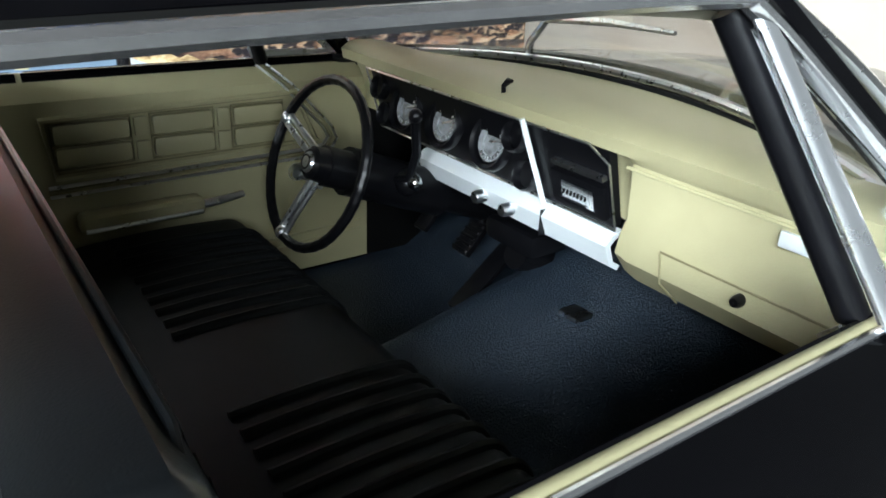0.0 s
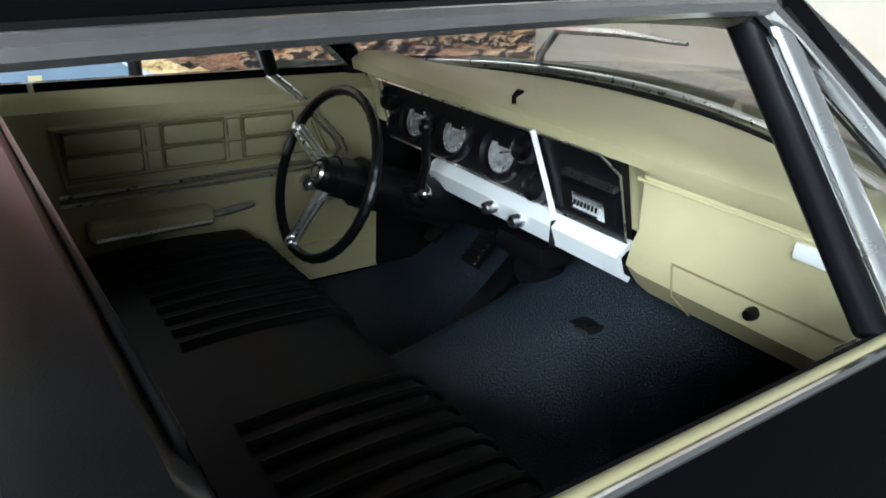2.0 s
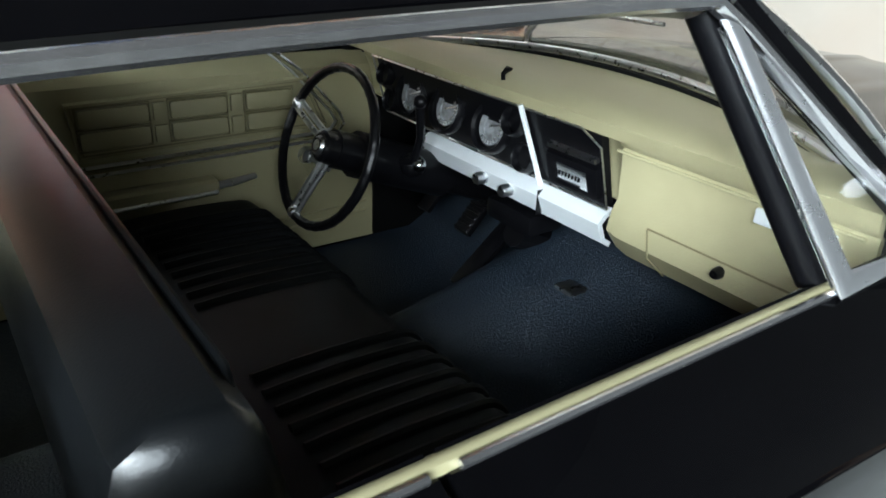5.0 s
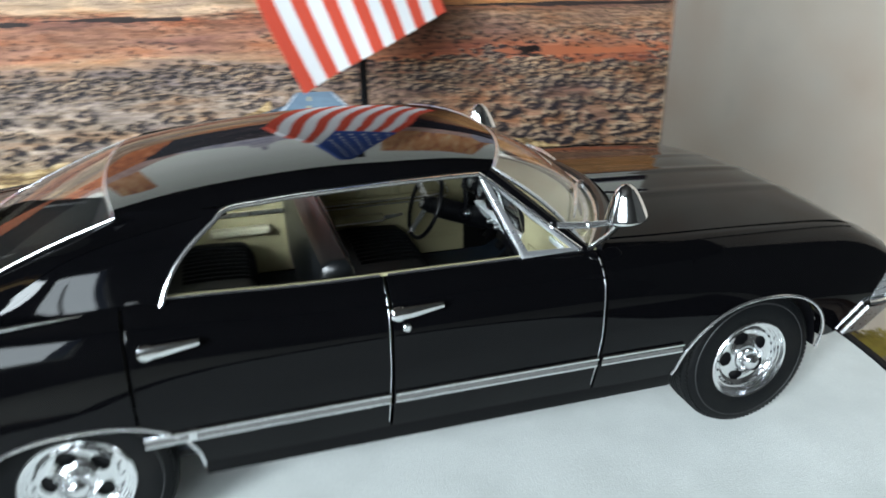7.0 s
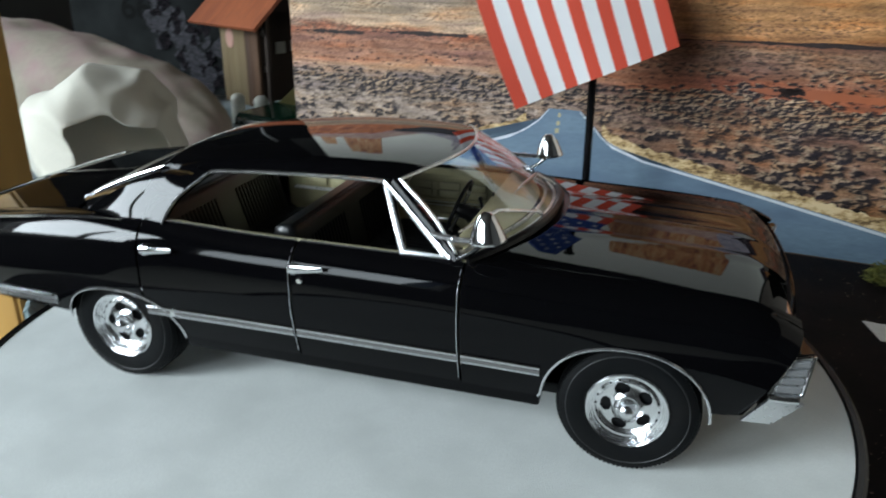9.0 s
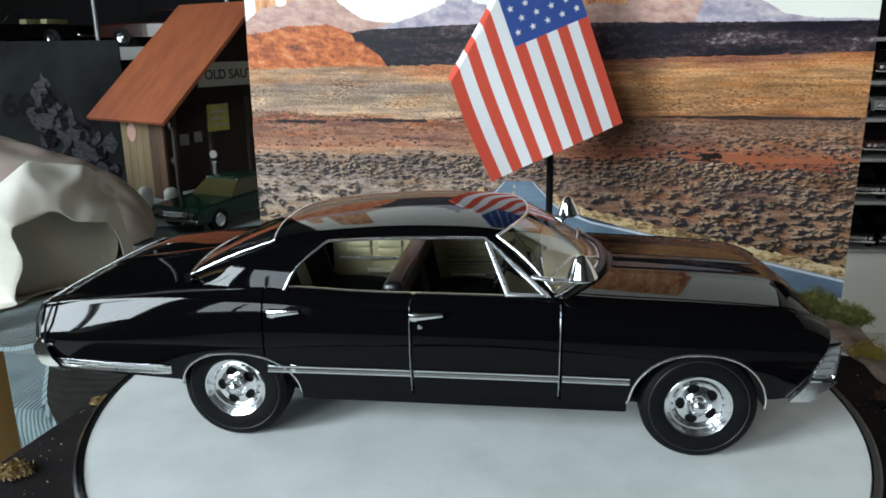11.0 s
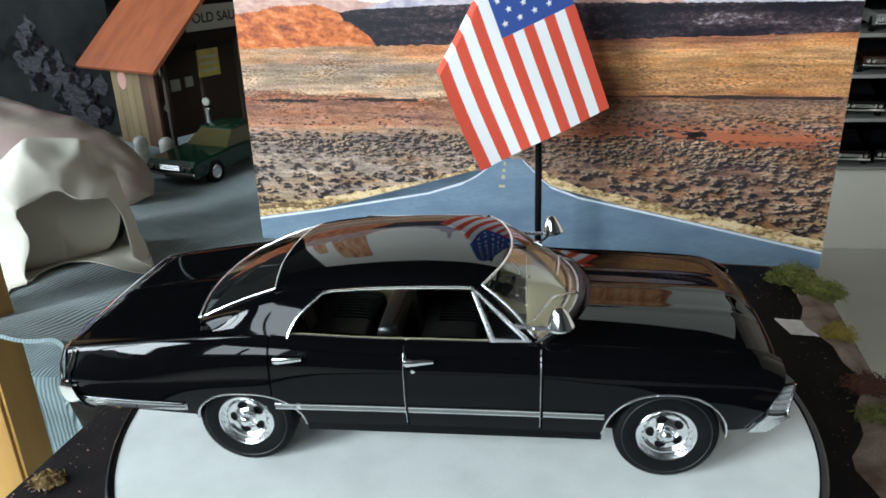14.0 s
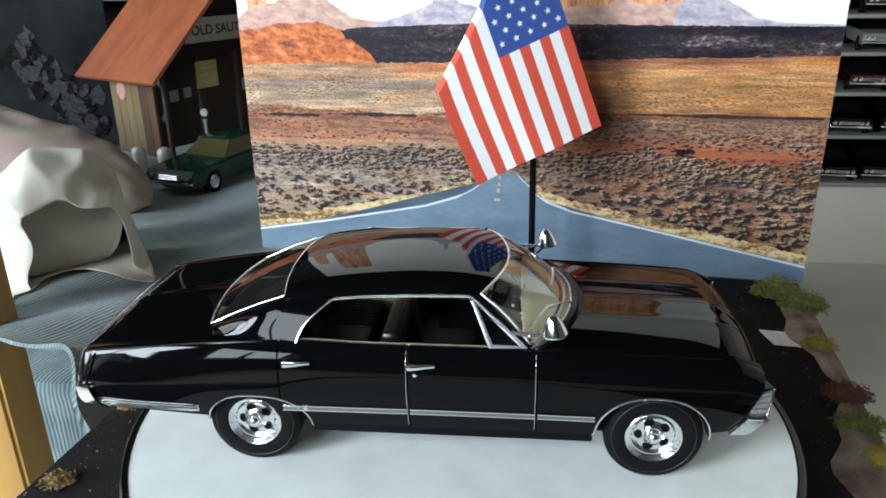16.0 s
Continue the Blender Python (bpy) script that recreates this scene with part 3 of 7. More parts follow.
        tube(bm, [(lo + 0.05, y + k * 0.006, 0.50), (lo + 0.88, y + k * 0.006, 0.53)], 0.006, 6)
        part("lower_ribs", bm, BEIGE, inner)
    else:
        for a, b in ((lo + 0.12, lo + 0.33), (lo + 0.39, lo + 0.60), (lo + 0.66, lo + 0.86)):
            for z0, z1 in ((0.89, 0.95), (0.82, 0.88)):
                bm = bmesh.new()
                box(bm, (a, min(y, y + k * 0.018), z0), (b, max(y, y + k * 0.018), z1), 0.014)
                part("pad", bm, BEIGE, inner)
        bm = bmesh.new()
        tube(bm, [(lo + 0.05, y + k * 0.01, 0.79), (lo + 0.92, y + k * 0.01, 0.79)], 0.014, 8, flat=0.6)
        part("trim_strip", bm, SATIN, inner, "bright strip on the door panel")
        bm = bmesh.new()
        box(bm, (lo + 0.3, min(y, y + k * 0.06), 0.665), (lo + 0.65, max(y, y + k * 0.06), 0.715), 0.02, 3)
        part("armrest", bm, BEIGE_LIGHT, inner, "padded armrest")


def build_ends():
    # front: grille panel, lamp bezels, bumper
    bm = bmesh.new()
    box(bm, (2.10, -0.84, 0.58), (2.17, 0.84, 0.86), 0.01)
    grille = part("grille", bm, DARK, car, "black recessed grille")
    for i in range(9):
        bm = bmesh.new()
        box(bm, (2.165, -0.5, 0.60 + i * 0.03), (2.19, 0.5, 0.612 + i * 0.03), 0.003, 1)
        part("grille_bar", bm, CHROME, grille, "chrome grille bar")
    bm = bmesh.new()
    tube(bm, [(2.27 - 0.06 * (v * v), 0.80 * v, 0.885) for v in (-1 + i / 10 for i in range(21))], 0.010, 8)
    part("hood_lip", bm, PAINT, car, "black hood lip")
    for sgn in (-1, 1):
        # bezel: leans forward to its top and wraps round the corner
        side = [Vector((2.135, sgn * 0.958, 0.61)), Vector((2.212, sgn * 0.943, 0.80))]
        front = [Vector((2.275, sgn * 0.945, 0.61)), Vector((2.30, sgn * 0.925, 0.812))]
        inner = [Vector((2.24, sgn * 0.50, 0.61)), Vector((2.19, sgn * 0.50, 0.80))]
        bm = bmesh.new()
        tube(bm, [side[0], side[1], front[1], front[0]], 0.012, 8, closed=True)
        b = part("headlamp_bezel", bm, CHROME, car, "chrome headlamp bezel")
        bm = grid([[side[0].lerp(side[1], k / 6) for k in range(7)], [front[0].lerp(front[1], k / 6) for k in range(7)], [inner[0].lerp(inner[1], k / 6) - Vector((0.05, 0, 0)) for k in range(7)]], thick=0.02, inward=(-1, 0, 0))
        part("bezel_plate", bm, SATIN, b, smooth=20)
        lift = Vector((0, 0, 0.006))
        bm = grid([[side[1] + lift, front[1] + lift], [inner[1] + Vector((-0.04, 0, 0.004)), inner[1] + lift]], thick=0.01)
        part("bezel_cap", bm, PAINT, b)
        for c in (0.82, 0.62):
            bm = bmesh.new()
            lathe(bm, [(0.001, 0.035), (0.05, 0.028), (0.082, 0.0), (0.09, -0.03)], 24, "x", (2.255, sgn * c, 0.71))
            part("headlamp", bm, LENS_CLEAR, b, "round headlamp")
        for k in range(4):
            p, q = side[0].lerp(side[1], 0.16 + 0.22 * k), front[0].lerp(front[1], 0.16 + 0.22 * k)
            bm = bmesh.new()
            tube(bm, [p.lerp(q, 0.12) + Vector((0, sgn * 0.004, 0)), p.lerp(q, 0.9) + Vector((0, sgn * 0.004, 0))], 0.02, 8, flat=0.5, up=(0, sgn, 0))
            part("side_rib", bm, LENS_CLEAR, b, "ribbed silver lamp side")
    # bumper: a rounded upper bar wrapped round the corners over a flat lower apron
    bow = lambda v: 2.275 - 0.03 * abs(v) ** 3 + 0.03 * (1 - v * v)
    bm = bmesh.new()
    line = [(2.135, -0.962, 0.597), (2.20, -0.966, 0.598), (2.25, -0.962, 0.60)] + [(bow(v) + 0.005, 0.93 * v, 0.602) for v in (-1 + i / 14 for i in range(29))] + [(2.25, 0.962, 0.60), (2.20, 0.966, 0.598), (2.135, 0.962, 0.597)]
    tube(bm, line, 0.026, 10, flat=0.8, up=(0, 0, 1))
    bumper = part("front_bumper", bm, CHROME, car, "chrome front bumper wrapped round the corners")
    rows = []
    for i in range(31):
        v = -1 + i / 15
        rows.append([(bow(v) - 0.005 - 0.13 * k / 4 + 0.012 * math.sin(math.pi * k / 4), 0.92 * v, 0.588 - 0.152 * k / 4) for k in range(5)])
    part("bumper_apron", grid(rows, thick=0.015, inward=(-1, 0, 0)), SATIN, bumper, "flat silver lower bumper face")
    for sgn in (-1, 1):
        rows = [[(2.035 + (0.10 + 0.0) * k / 4 + (0.135 + 0.02 * k / 4) * i / 6, sgn * (0.982 - 0.034 * (1 - k / 4) - 0.012 * i / 6), 0.432 + 0.152 * k / 4) for k in range(5)] for i in range(7)]
        part("bumper_corner", grid(rows, thick=0.015, inward=(0, -sgn, 0)), SATIN, bumper, "flat silver bumper corner")
    # rear: panel, tail lamps, bumper
    bm = bmesh.new()
    box(bm, (-2.85, -0.86, 0.50), (-2.78, 0.86, 0.89), 0.01)
    rear = part("tail_panel", bm, PAINT, car)
    for sgn in (-1, 1):
        bm = bmesh.new()
        tube(bm, [(-2.88, sgn * 0.93, 0.66), (-2.855, sgn * 0.93, 0.80), (-2.835, sgn * 0.875, 0.905), (-2.845, sgn * 0.5, 0.918), (-2.85, sgn * 0.002, 0.922)], 0.011, 8)
        part("tail_trim", bm, CHROME, rear, "chrome tail edge trim")
        bm = bmesh.new()
        tube(bm, [(-2.815, sgn * 0.955, 0.62), (-2.785, sgn * 0.955, 0.78), (-2.75, sgn * 0.905, 0.905)], 0.009, 6)
        part("tail_seam", bm, DARK, rear)
        for c in (0.36, 0.56, 0.76):
            bm = bmesh.new()
            box(bm, (-2.87, sgn * c - 0.085, 0.64), (-2.845, sgn * c + 0.085, 0.78), 0.02)
            part("tail_lamp", bm, LENS_RED, rear, "red tail lamp")
    rows = []
    prof = [(0.02, 0.66), (-0.03, 0.66), (-0.06, 0.63), (-0.055, 0.56), (-0.02, 0.50), (0.03, 0.48)]
    for i in range(41):
        v = -1 + i / 20
        rows.append([(-2.89 + 0.05 * abs(v) ** 6 + dx, 0.955 * v, z) for dx, z in prof])
    for sgn, end in ((-1, rows[0]), (1, rows[-1])):
        wrap = [(p[0] + 0.07 + 0.02 * i, sgn * 0.972, p[2] - 0.004 * i) for i, p in enumerate(end)]
        if sgn < 0:
            rows.insert(0, wrap)
        else:
            rows.append(wrap)
    part("rear_bumper", grid(rows, thick=0.02, inward=(1, 0, 0)), CHROME, car, "chrome rear bumper")
    # underbody
    bm = bmesh.new()
    box(bm, (-1.9, -0.78, 0.30), (1.80, 0.78, 0.37), 0.02)
    part("underbody", bm, DARK, car, "dark chassis")


def build_wheel(x, sgn, meshes={}):
    at = Matrix.Translation((x * S, sgn * 0.80 * S, 0.362 * S)) @ (Matrix.Rotation(math.pi, 4, "Z") if sgn > 0 else Matrix()) @ Matrix.Diagonal((0.938, 1, 0.938, 1))
    if not meshes:
        bm = bmesh.new()      # outer face at y = -0.12
        lathe(bm, [(0.20, 0.1), (0.22, -0.06), (0.05, -0.06), (0.001, -0.06)], 40)
        meshes["wheel"] = (bm, DARK)
        bm = bmesh.new()
        prof = [(0.215, 0.10), (0.27, 0.125), (0.355, 0.11), (0.382, 0.08), (0.385, 0.05)]
        for k in range(6):
            y = 0.045 - 0.022 * k
            prof += [(0.385, y), (0.377, y - 0.006), (0.377, y - 0.011), (0.385, y - 0.016)]
        prof += [(0.38, -0.09), (0.362, -0.113), (0.35, -0.117), (0.342, -0.121), (0.30, -0.127), (0.25, -0.125), (0.224, -0.118), (0.216, -0.10)]
        lathe(bm, prof, 64)
        meshes["tyre"] = (bm, RUBBER)
        bm = bmesh.new()
        for j in range(90):      # shoulder lugs of the tread
            m = Matrix.Rotation(2 * math.pi * j / 90, 4, "Y")
            box(bm, (0.355, -0.1125, -0.0075), (0.371, -0.096, 0.0075), m=m)
            box(bm, (0.372, -0.084, -0.0075), (0.3858, -0.040, 0.0075), m=m @ Matrix.Rotation(radians(2), 4, "Y"))
        meshes["tread"] = (bm, RUBBER)
        bm = bmesh.new()
        lathe(bm, [(0.322, -0.1235), (0.326, -0.1262), (0.330, -0.1232)], 64)
        meshes["sidewall_line"] = (bm, RUBBER_LINE)
        bm = bmesh.new()
        # rim: polished lip, deep step, slotted face
        lathe(bm, [(0.215, -0.10), (0.224, -0.123), (0.217, -0.130), (0.208, -0.126), (0.204, -0.108), (0.199, -0.106), (0.196, -0.094), (0.190, -0.092), (0.186, -0.083), (0.178, -0.082)], 60)
        n = 120
        rings = [(0.178, -0.082), (0.160, -0.088), (0.150, -0.082), (0.144, -0.078), (0.138, -0.077), (0.132, -0.077), (0.126, -0.077), (0.119, -0.078), (0.112, -0.079), (0.105, -0.080), (0.098, -0.082), (0.091, -0.084), (0.084, -0.087), (0.078, -0.091), (0.070, -0.096), (0.058, -0.102)]
        vs = [[bm.verts.new((r * math.cos(2 * math.pi * j / n), y, r * math.sin(2 * math.pi * j / n))) for j in range(n)] for r, y in rings]
        for i in range(len(rings) - 1):
            for j in range(n):
                ph = (j + 0.5) % 24
                ri = (rings[i][0] + rings[i + 1][0]) / 2
                half = 7.4 * (max(0.0, 1 - ((ri - 0.114) / 0.030) ** 2)) ** 0.5
                if abs(ph - 12) < half and 0.082 < ri < 0.146:
                    continue
                bm.faces.new((vs[i][j], vs[i][(j + 1) % n], vs[i + 1][(j + 1) % n], vs[i + 1][j]))
        meshes["rim"] = (bm, RIM)
        bm.verts.ensure_lookup_table()
        for v in [v for v in bm.verts if not v.link_faces]:
            bm.verts.remove(v)
        bm = bmesh.new()
        for j in range(20):
            a = 2 * math.pi * j / 20
            ball(bm, (0.167 * math.cos(a), -0.0865, 0.167 * math.sin(a)), 0.0072, squash=(1, 0.5, 1), seg=8)
        meshes["bolt_ring"] = (bm, DARK)
        bm = bmesh.new()
        lathe(bm, [(0.072, -0.094), (0.069, -0.106), (0.062, -0.112), (0.057, -0.106), (0.050, -0.108), (0.043, -0.142), (0.030, -0.154), (0.001, -0.158)], 24)
        for j in range(5):
            a = 2 * math.pi * (j + 0.5) / 5
            ball(bm, (0.056 * math.cos(a), -0.112, 0.056 * math.sin(a)), 0.008, seg=8)
        meshes["hub_cap"] = (bm, RIM)
        for k in list(meshes):
            bm, m = meshes[k]
            ob = bm_object(k, bm, m, None, "", 40)
            meshes[k] = ob.data
            bpy.data.objects.remove(ob)
    w = new("wheel", meshes["wheel"])
    w.parent, w.matrix_basis = car, at
    w["label"] = "black tyre on a chrome slotted mag wheel"
    for k, lab in (("tyre", "black rubber tyre"), ("tread", ""), ("sidewall_line", ""), ("rim", "chrome slotted rim"), ("bolt_ring", ""), ("hub_cap", "chrome hub cap")):
        o = new(k, meshes[k])
        o.parent = w
        if lab:
            o["label"] = lab


def build_mirror(sgn):
    # a bell-shaped shell on end, its glass under the rim, held by an arm and a strut
    m = Matrix.Translation((0.765, sgn * 0.89, 1.172)) @ Matrix.Rotation(radians(-7), 4, "Y") @ Matrix.Diagonal((1.0, 0.86, 1.0, 1))
    bm = bmesh.new()
    lathe(bm, [(0.080, -0.006), (0.092, -0.004), (0.096, 0.004), (0.091, 0.020), (0.076, 0.062), (0.058, 0.104), (0.041, 0.134), (0.022, 0.150), (0.004, 0.154)], 36, "z")
    bmesh.ops.transform(bm, matrix=m, verts=bm.verts)
    head = part("door_mirror", bm, CHROME, car, "bell-shaped chrome mirror shell", smooth=60)
    bm = bmesh.new()
    lathe(bm, [(0.001, -0.002), (0.08, -0.002), (0.088, -0.005)], 36, "z")
    bmesh.ops.transform(bm, matrix=m, verts=bm.verts)
    part("mirror_glass", bm, CHROME, head, "mirror glass")
    bm = bmesh.new()
    tube(bm, [(0.455, sgn * 0.862, 1.168), (0.50, sgn * 0.874, 1.165), (0.60, sgn * 0.885, 1.160), (0.70, sgn * 0.889, 1.163)], [0.014, 0.016, 0.015, 0.013], 10)
    ball(bm, (0.585, sgn * 0.884, 1.161), 0.019, seg=8)
    part("mirror_arm", bm, TRIM, head, "chrome mirror arm")
    bm = bmesh.new()
    tube(bm, [(0.745, sgn * 0.889, 1.158), (0.68, sgn * 0.886, 1.10), (0.60, sgn * 0.880, 1.050)], [0.012, 0.011, 0.012], 8)
    part("mirror_strut", bm, CHROME, head, "chrome strut under the mirror")


def build_wipers():
    # pivot on the cowl, elbow, end of the blade
    for pts in (((0.93, -0.20, 1.085), (0.895, -0.24, 1.135), (0.72, -0.50, 1.205), (0.58, -0.77, 1.158)),
                ((0.90, 0.40, 1.09), (0.865, 0.36, 1.14), (0.79, 0.22, 1.222), (0.765, -0.18, 1.245))):
        pts = [Vector(p) for p in pts]
        bm = bmesh.new()
        tube(bm, pts[:3], [0.013, 0.011, 0.009], 8)
        ball(bm, pts[0], 0.02, seg=8)
        arm = part("wiper", bm, TRIM, car, "chrome windshield wiper arm")
        bm = bmesh.new()
        tube(bm, [pts[2].lerp(pts[1], 0.25) + Vector((0, 0, 0.006)), pts[2], pts[2].lerp(pts[3], 0.5) + Vector((0.006, 0, 0.006)), pts[3]], [0.006, 0.010, 0.009, 0.005], 8)
        part("wiper_blade", bm, SATIN, arm, "thin metal wiper blade")


build_body()
build_ends()
for wx in (-1.511, 1.511):
    for wsgn in (-1, 1):
        build_wheel(wx, wsgn)
for msgn in (-1, 1):
    build_mirror(msgn)
build_wipers()


# ---------------------------------------------------------------- cabin
def build_cabin():
    # floor, firewall and tunnel
    rows = []
    for i in range(21):
        x = -1.9 + 2.95 * i / 20
        row = []
        for j in range(49):
            y = -0.82 + 1.64 * j / 48
            z = 0.385 + max(0, (x - 0.72)) ** 1.3 * 0.9
            z += interp(x, [(-1.9, 0.12), (0.0, 0.14), (0.35, 0.19), (0.62, 0.235), (1.05, 0.24)]) * math.exp(-((y + 0.02) / interp(x, [(0.0, 0.17), (0.4, 0.20), (0.65, 0.25), (1.05, 0.30)])) ** 4)
            row.append((x, y, z))
        rows.append(row)
    rows.append([(1.06, y, 1.0) for _, y, _ in rows[-1]])
    part("cabin_floor", grid(rows, thick=0.012, inward=(0, 0, -1)), CARPET, car, "dark blue-black textured cabin floor with a tunnel")
    for sgn in (-1, 1):
        bm = bmesh.new()
        box(bm, (0.62, sgn * 0.81 - 0.02, 0.40), (1.04, sgn * 0.81 + 0.02, 1.0), 0.01)
        # black instead of beige: the footwell's shade is in the panel colour
        part("kick_panel", bm, SOFT_BLACK, car, "kick panel painted black for the footwell's shade")
    # parcel shelf and rear wall
    bm = bmesh.new()
    box(bm, (-1.86, -0.70, 1.02), (-1.45, 0.70, 1.045), 0.008)
    part("parcel_shelf", bm, VINYL, car, "black parcel shelf")
    # steering column and wheel
    hub = Vector((0.245, 0.395, 0.882))
    d = Vector((0.93, 0.03, -0.36)).normalized()
    thing_part_wheel(hub, d)
    # pedals
    bm = bmesh.new()
    box(bm, (-0.055, -0.035, -0.01), (0.055, 0.035, 0.01), 0.006)
    for k in range(5):
        box(bm, (-0.05 + 0.022 * k, -0.033, 0.009), (-0.04 + 0.022 * k, 0.033, 0.016), 0.002, 1)
    m = Matrix.Translation((0.74, 0.405, 0.58)) @ Matrix.Rotation(radians(-48), 4, "Y")
    bmesh.ops.transform(bm, matrix=m, verts=bm.verts)
    rod(bm, (0.76, 0.405, 0.595), (0.88, 0.38, 0.80), 0.012)
    part("brake_pedal", bm, DARK, car, "ribbed black brake pedal")
    bm = bmesh.new()
    box(bm, (-0.04, -0.03, -0.008), (0.04, 0.03, 0.008), 0.005)
    bmesh.ops.transform(bm, matrix=Matrix.Translation((0.72, 0.60, 0.575)) @ Matrix.Rotation(radians(-48), 4, "Y"), verts=bm.verts)
    rod(bm, (0.74, 0.60, 0.59), (0.86, 0.58, 0.80), 0.012)
    part("clutch_pedal", bm, DARK, car, "black pedal")
    bm = bmesh.new()
    a, b = Vector((0.56, 0.22, 0.487)), Vector((0.78, 0.255, 0.622))
    u = (b - a).normalized()
    w = Vector((0, 1, 0))
    n = u.cross(w)
    box(bm, (-0.14, -0.032, -0.008), (0.14, 0.032, 0.008), 0.006)
    box(bm, (-0.13, -0.022, 0.006), (-0.09, 0.022, 0.013), 0.004, 1)
    bmesh.ops.transform(bm, matrix=Matrix.Translation((a + b) / 2) @ Matrix((u, w, -n)).transposed().to_4x4(), verts=bm.verts)
    part("accelerator_pedal", bm, DARK, car, "long black accelerator pedal")
    bm = bmesh.new()
    rod(bm, (0.66, 0.12, 0.66), (0.80, 0.12, 0.60), 0.04)
    box(bm, (0.60, 0.0, 0.70), (0.72, 0.18, 0.76), 0.02)
    part("heater_box", bm, DARK, car, "black heater box under the dash")
    bm = bmesh.new()
    box(bm, (0.60, -0.165, 0.612), (0.655, -0.105, 0.626), 0.006)
    part("dip_switch", bm, SATIN, car, "small metal plate on the tunnel")


def thing_part_wheel(hub, d):
    """Column along d, ring square to it."""
    side = Vector((0, 1, 0))
    side = (side - d * side.dot(d)).normalized()
    upv = side.cross(d).normalized()
    if upv.z < 0:
        upv = -upv
    P = lambda a, r, h=0.0: hub + (side * math.cos(a) + upv * math.sin(a)) * r + d * h
    bm = bmesh.new()
    pts = []
    for i in range(144):
        a = 2 * math.pi * i / 144
        pts.append(P(a, 0.203 + 0.0008 * math.cos(36 * a), 0.0))
    tube(bm, pts, 0.0125, 10, closed=True)
    ring = part("steering_wheel", bm, DARK, car, "black steering wheel with chrome spokes")
    for a in (radians(20), radians(-76)):
        bm = bmesh.new()
        for off in (-0.012, 0.012):
            o = (side * -math.sin(a) + upv * math.cos(a)) * off
            tube(bm, [P(a, 0.04, 0.02) + o, P(a, 0.12, 0.008) + o, P(a, 0.198) + o], 0.008, 8)
        ball(bm, P(a, 0.20), 0.018, seg=8)
        part("spoke", bm, SATIN, ring, "chrome spoke")
    bm = bmesh.new()
    q = d.to_track_quat("Z", "Y").to_matrix().to_4x4()
    lathe(bm, [(0.001, -0.02), (0.032, -0.02), (0.04, -0.012), (0.045, 0.03)], 20, "z")
    bmesh.ops.transform(bm, matrix=Matrix.Translation(hub) @ q, verts=bm.verts)
    part("hub_pad", bm, DARK, ring)
    bm = bmesh.new()
    lathe(bm, [(0.001, -0.026), (0.022, -0.026), (0.026, -0.02)], 20, "z")
    bmesh.ops.transform(bm, matrix=Matrix.Translation(hub) @ q, verts=bm.verts)
    part("horn_button", bm, SATIN, ring, "silver horn button with a dark ring")
    bm = bmesh.new()
    lathe(bm, [(0.014, -0.0275), (0.017, -0.0285), (0.0195, -0.0275)], 20, "z")
    bmesh.ops.transform(bm, matrix=Matrix.Translation(hub) @ q, verts=bm.verts)
    part("horn_ring", bm, DARK, ring)
    bm = bmesh.new()
    rod(bm, hub + d * 0.02, hub + d * 0.10, 0.05, 16)
    rod(bm, hub + d * 0.09, hub + d * 0.40, 0.062, 16)
    rod(bm, hub + d * 0.40, hub + d * 0.75, 0.045, 12)
    ball(bm, hub + d * 0.24 + Vector((0, -0.07, 0.02)), 0.035, seg=10)
    col = part("steering_column", bm, DARK, car, "black steering column")
    bm = bmesh.new()
    b0 = hub + d * 0.20
    tube(bm, [b0, b0 + Vector((0.02, -0.10, 0.03)), b0 + Vector((0.02, -0.13, 0.10)), b0 + Vector((0.0, -0.15, 0.20))], 0.012, 8)
    ball(bm, b0 + Vector((0.0, -0.15, 0.20)), 0.018, seg=8)
    part("shift_lever", bm, DARK, col, "black column shift lever")
    bm = bmesh.new()
    ball(bm, b0 + Vector((0.03, -0.11, 0.02)), 0.02, seg=10)
    part("ignition_knob", bm, CHROME, col, "small chrome knob")
    return ring


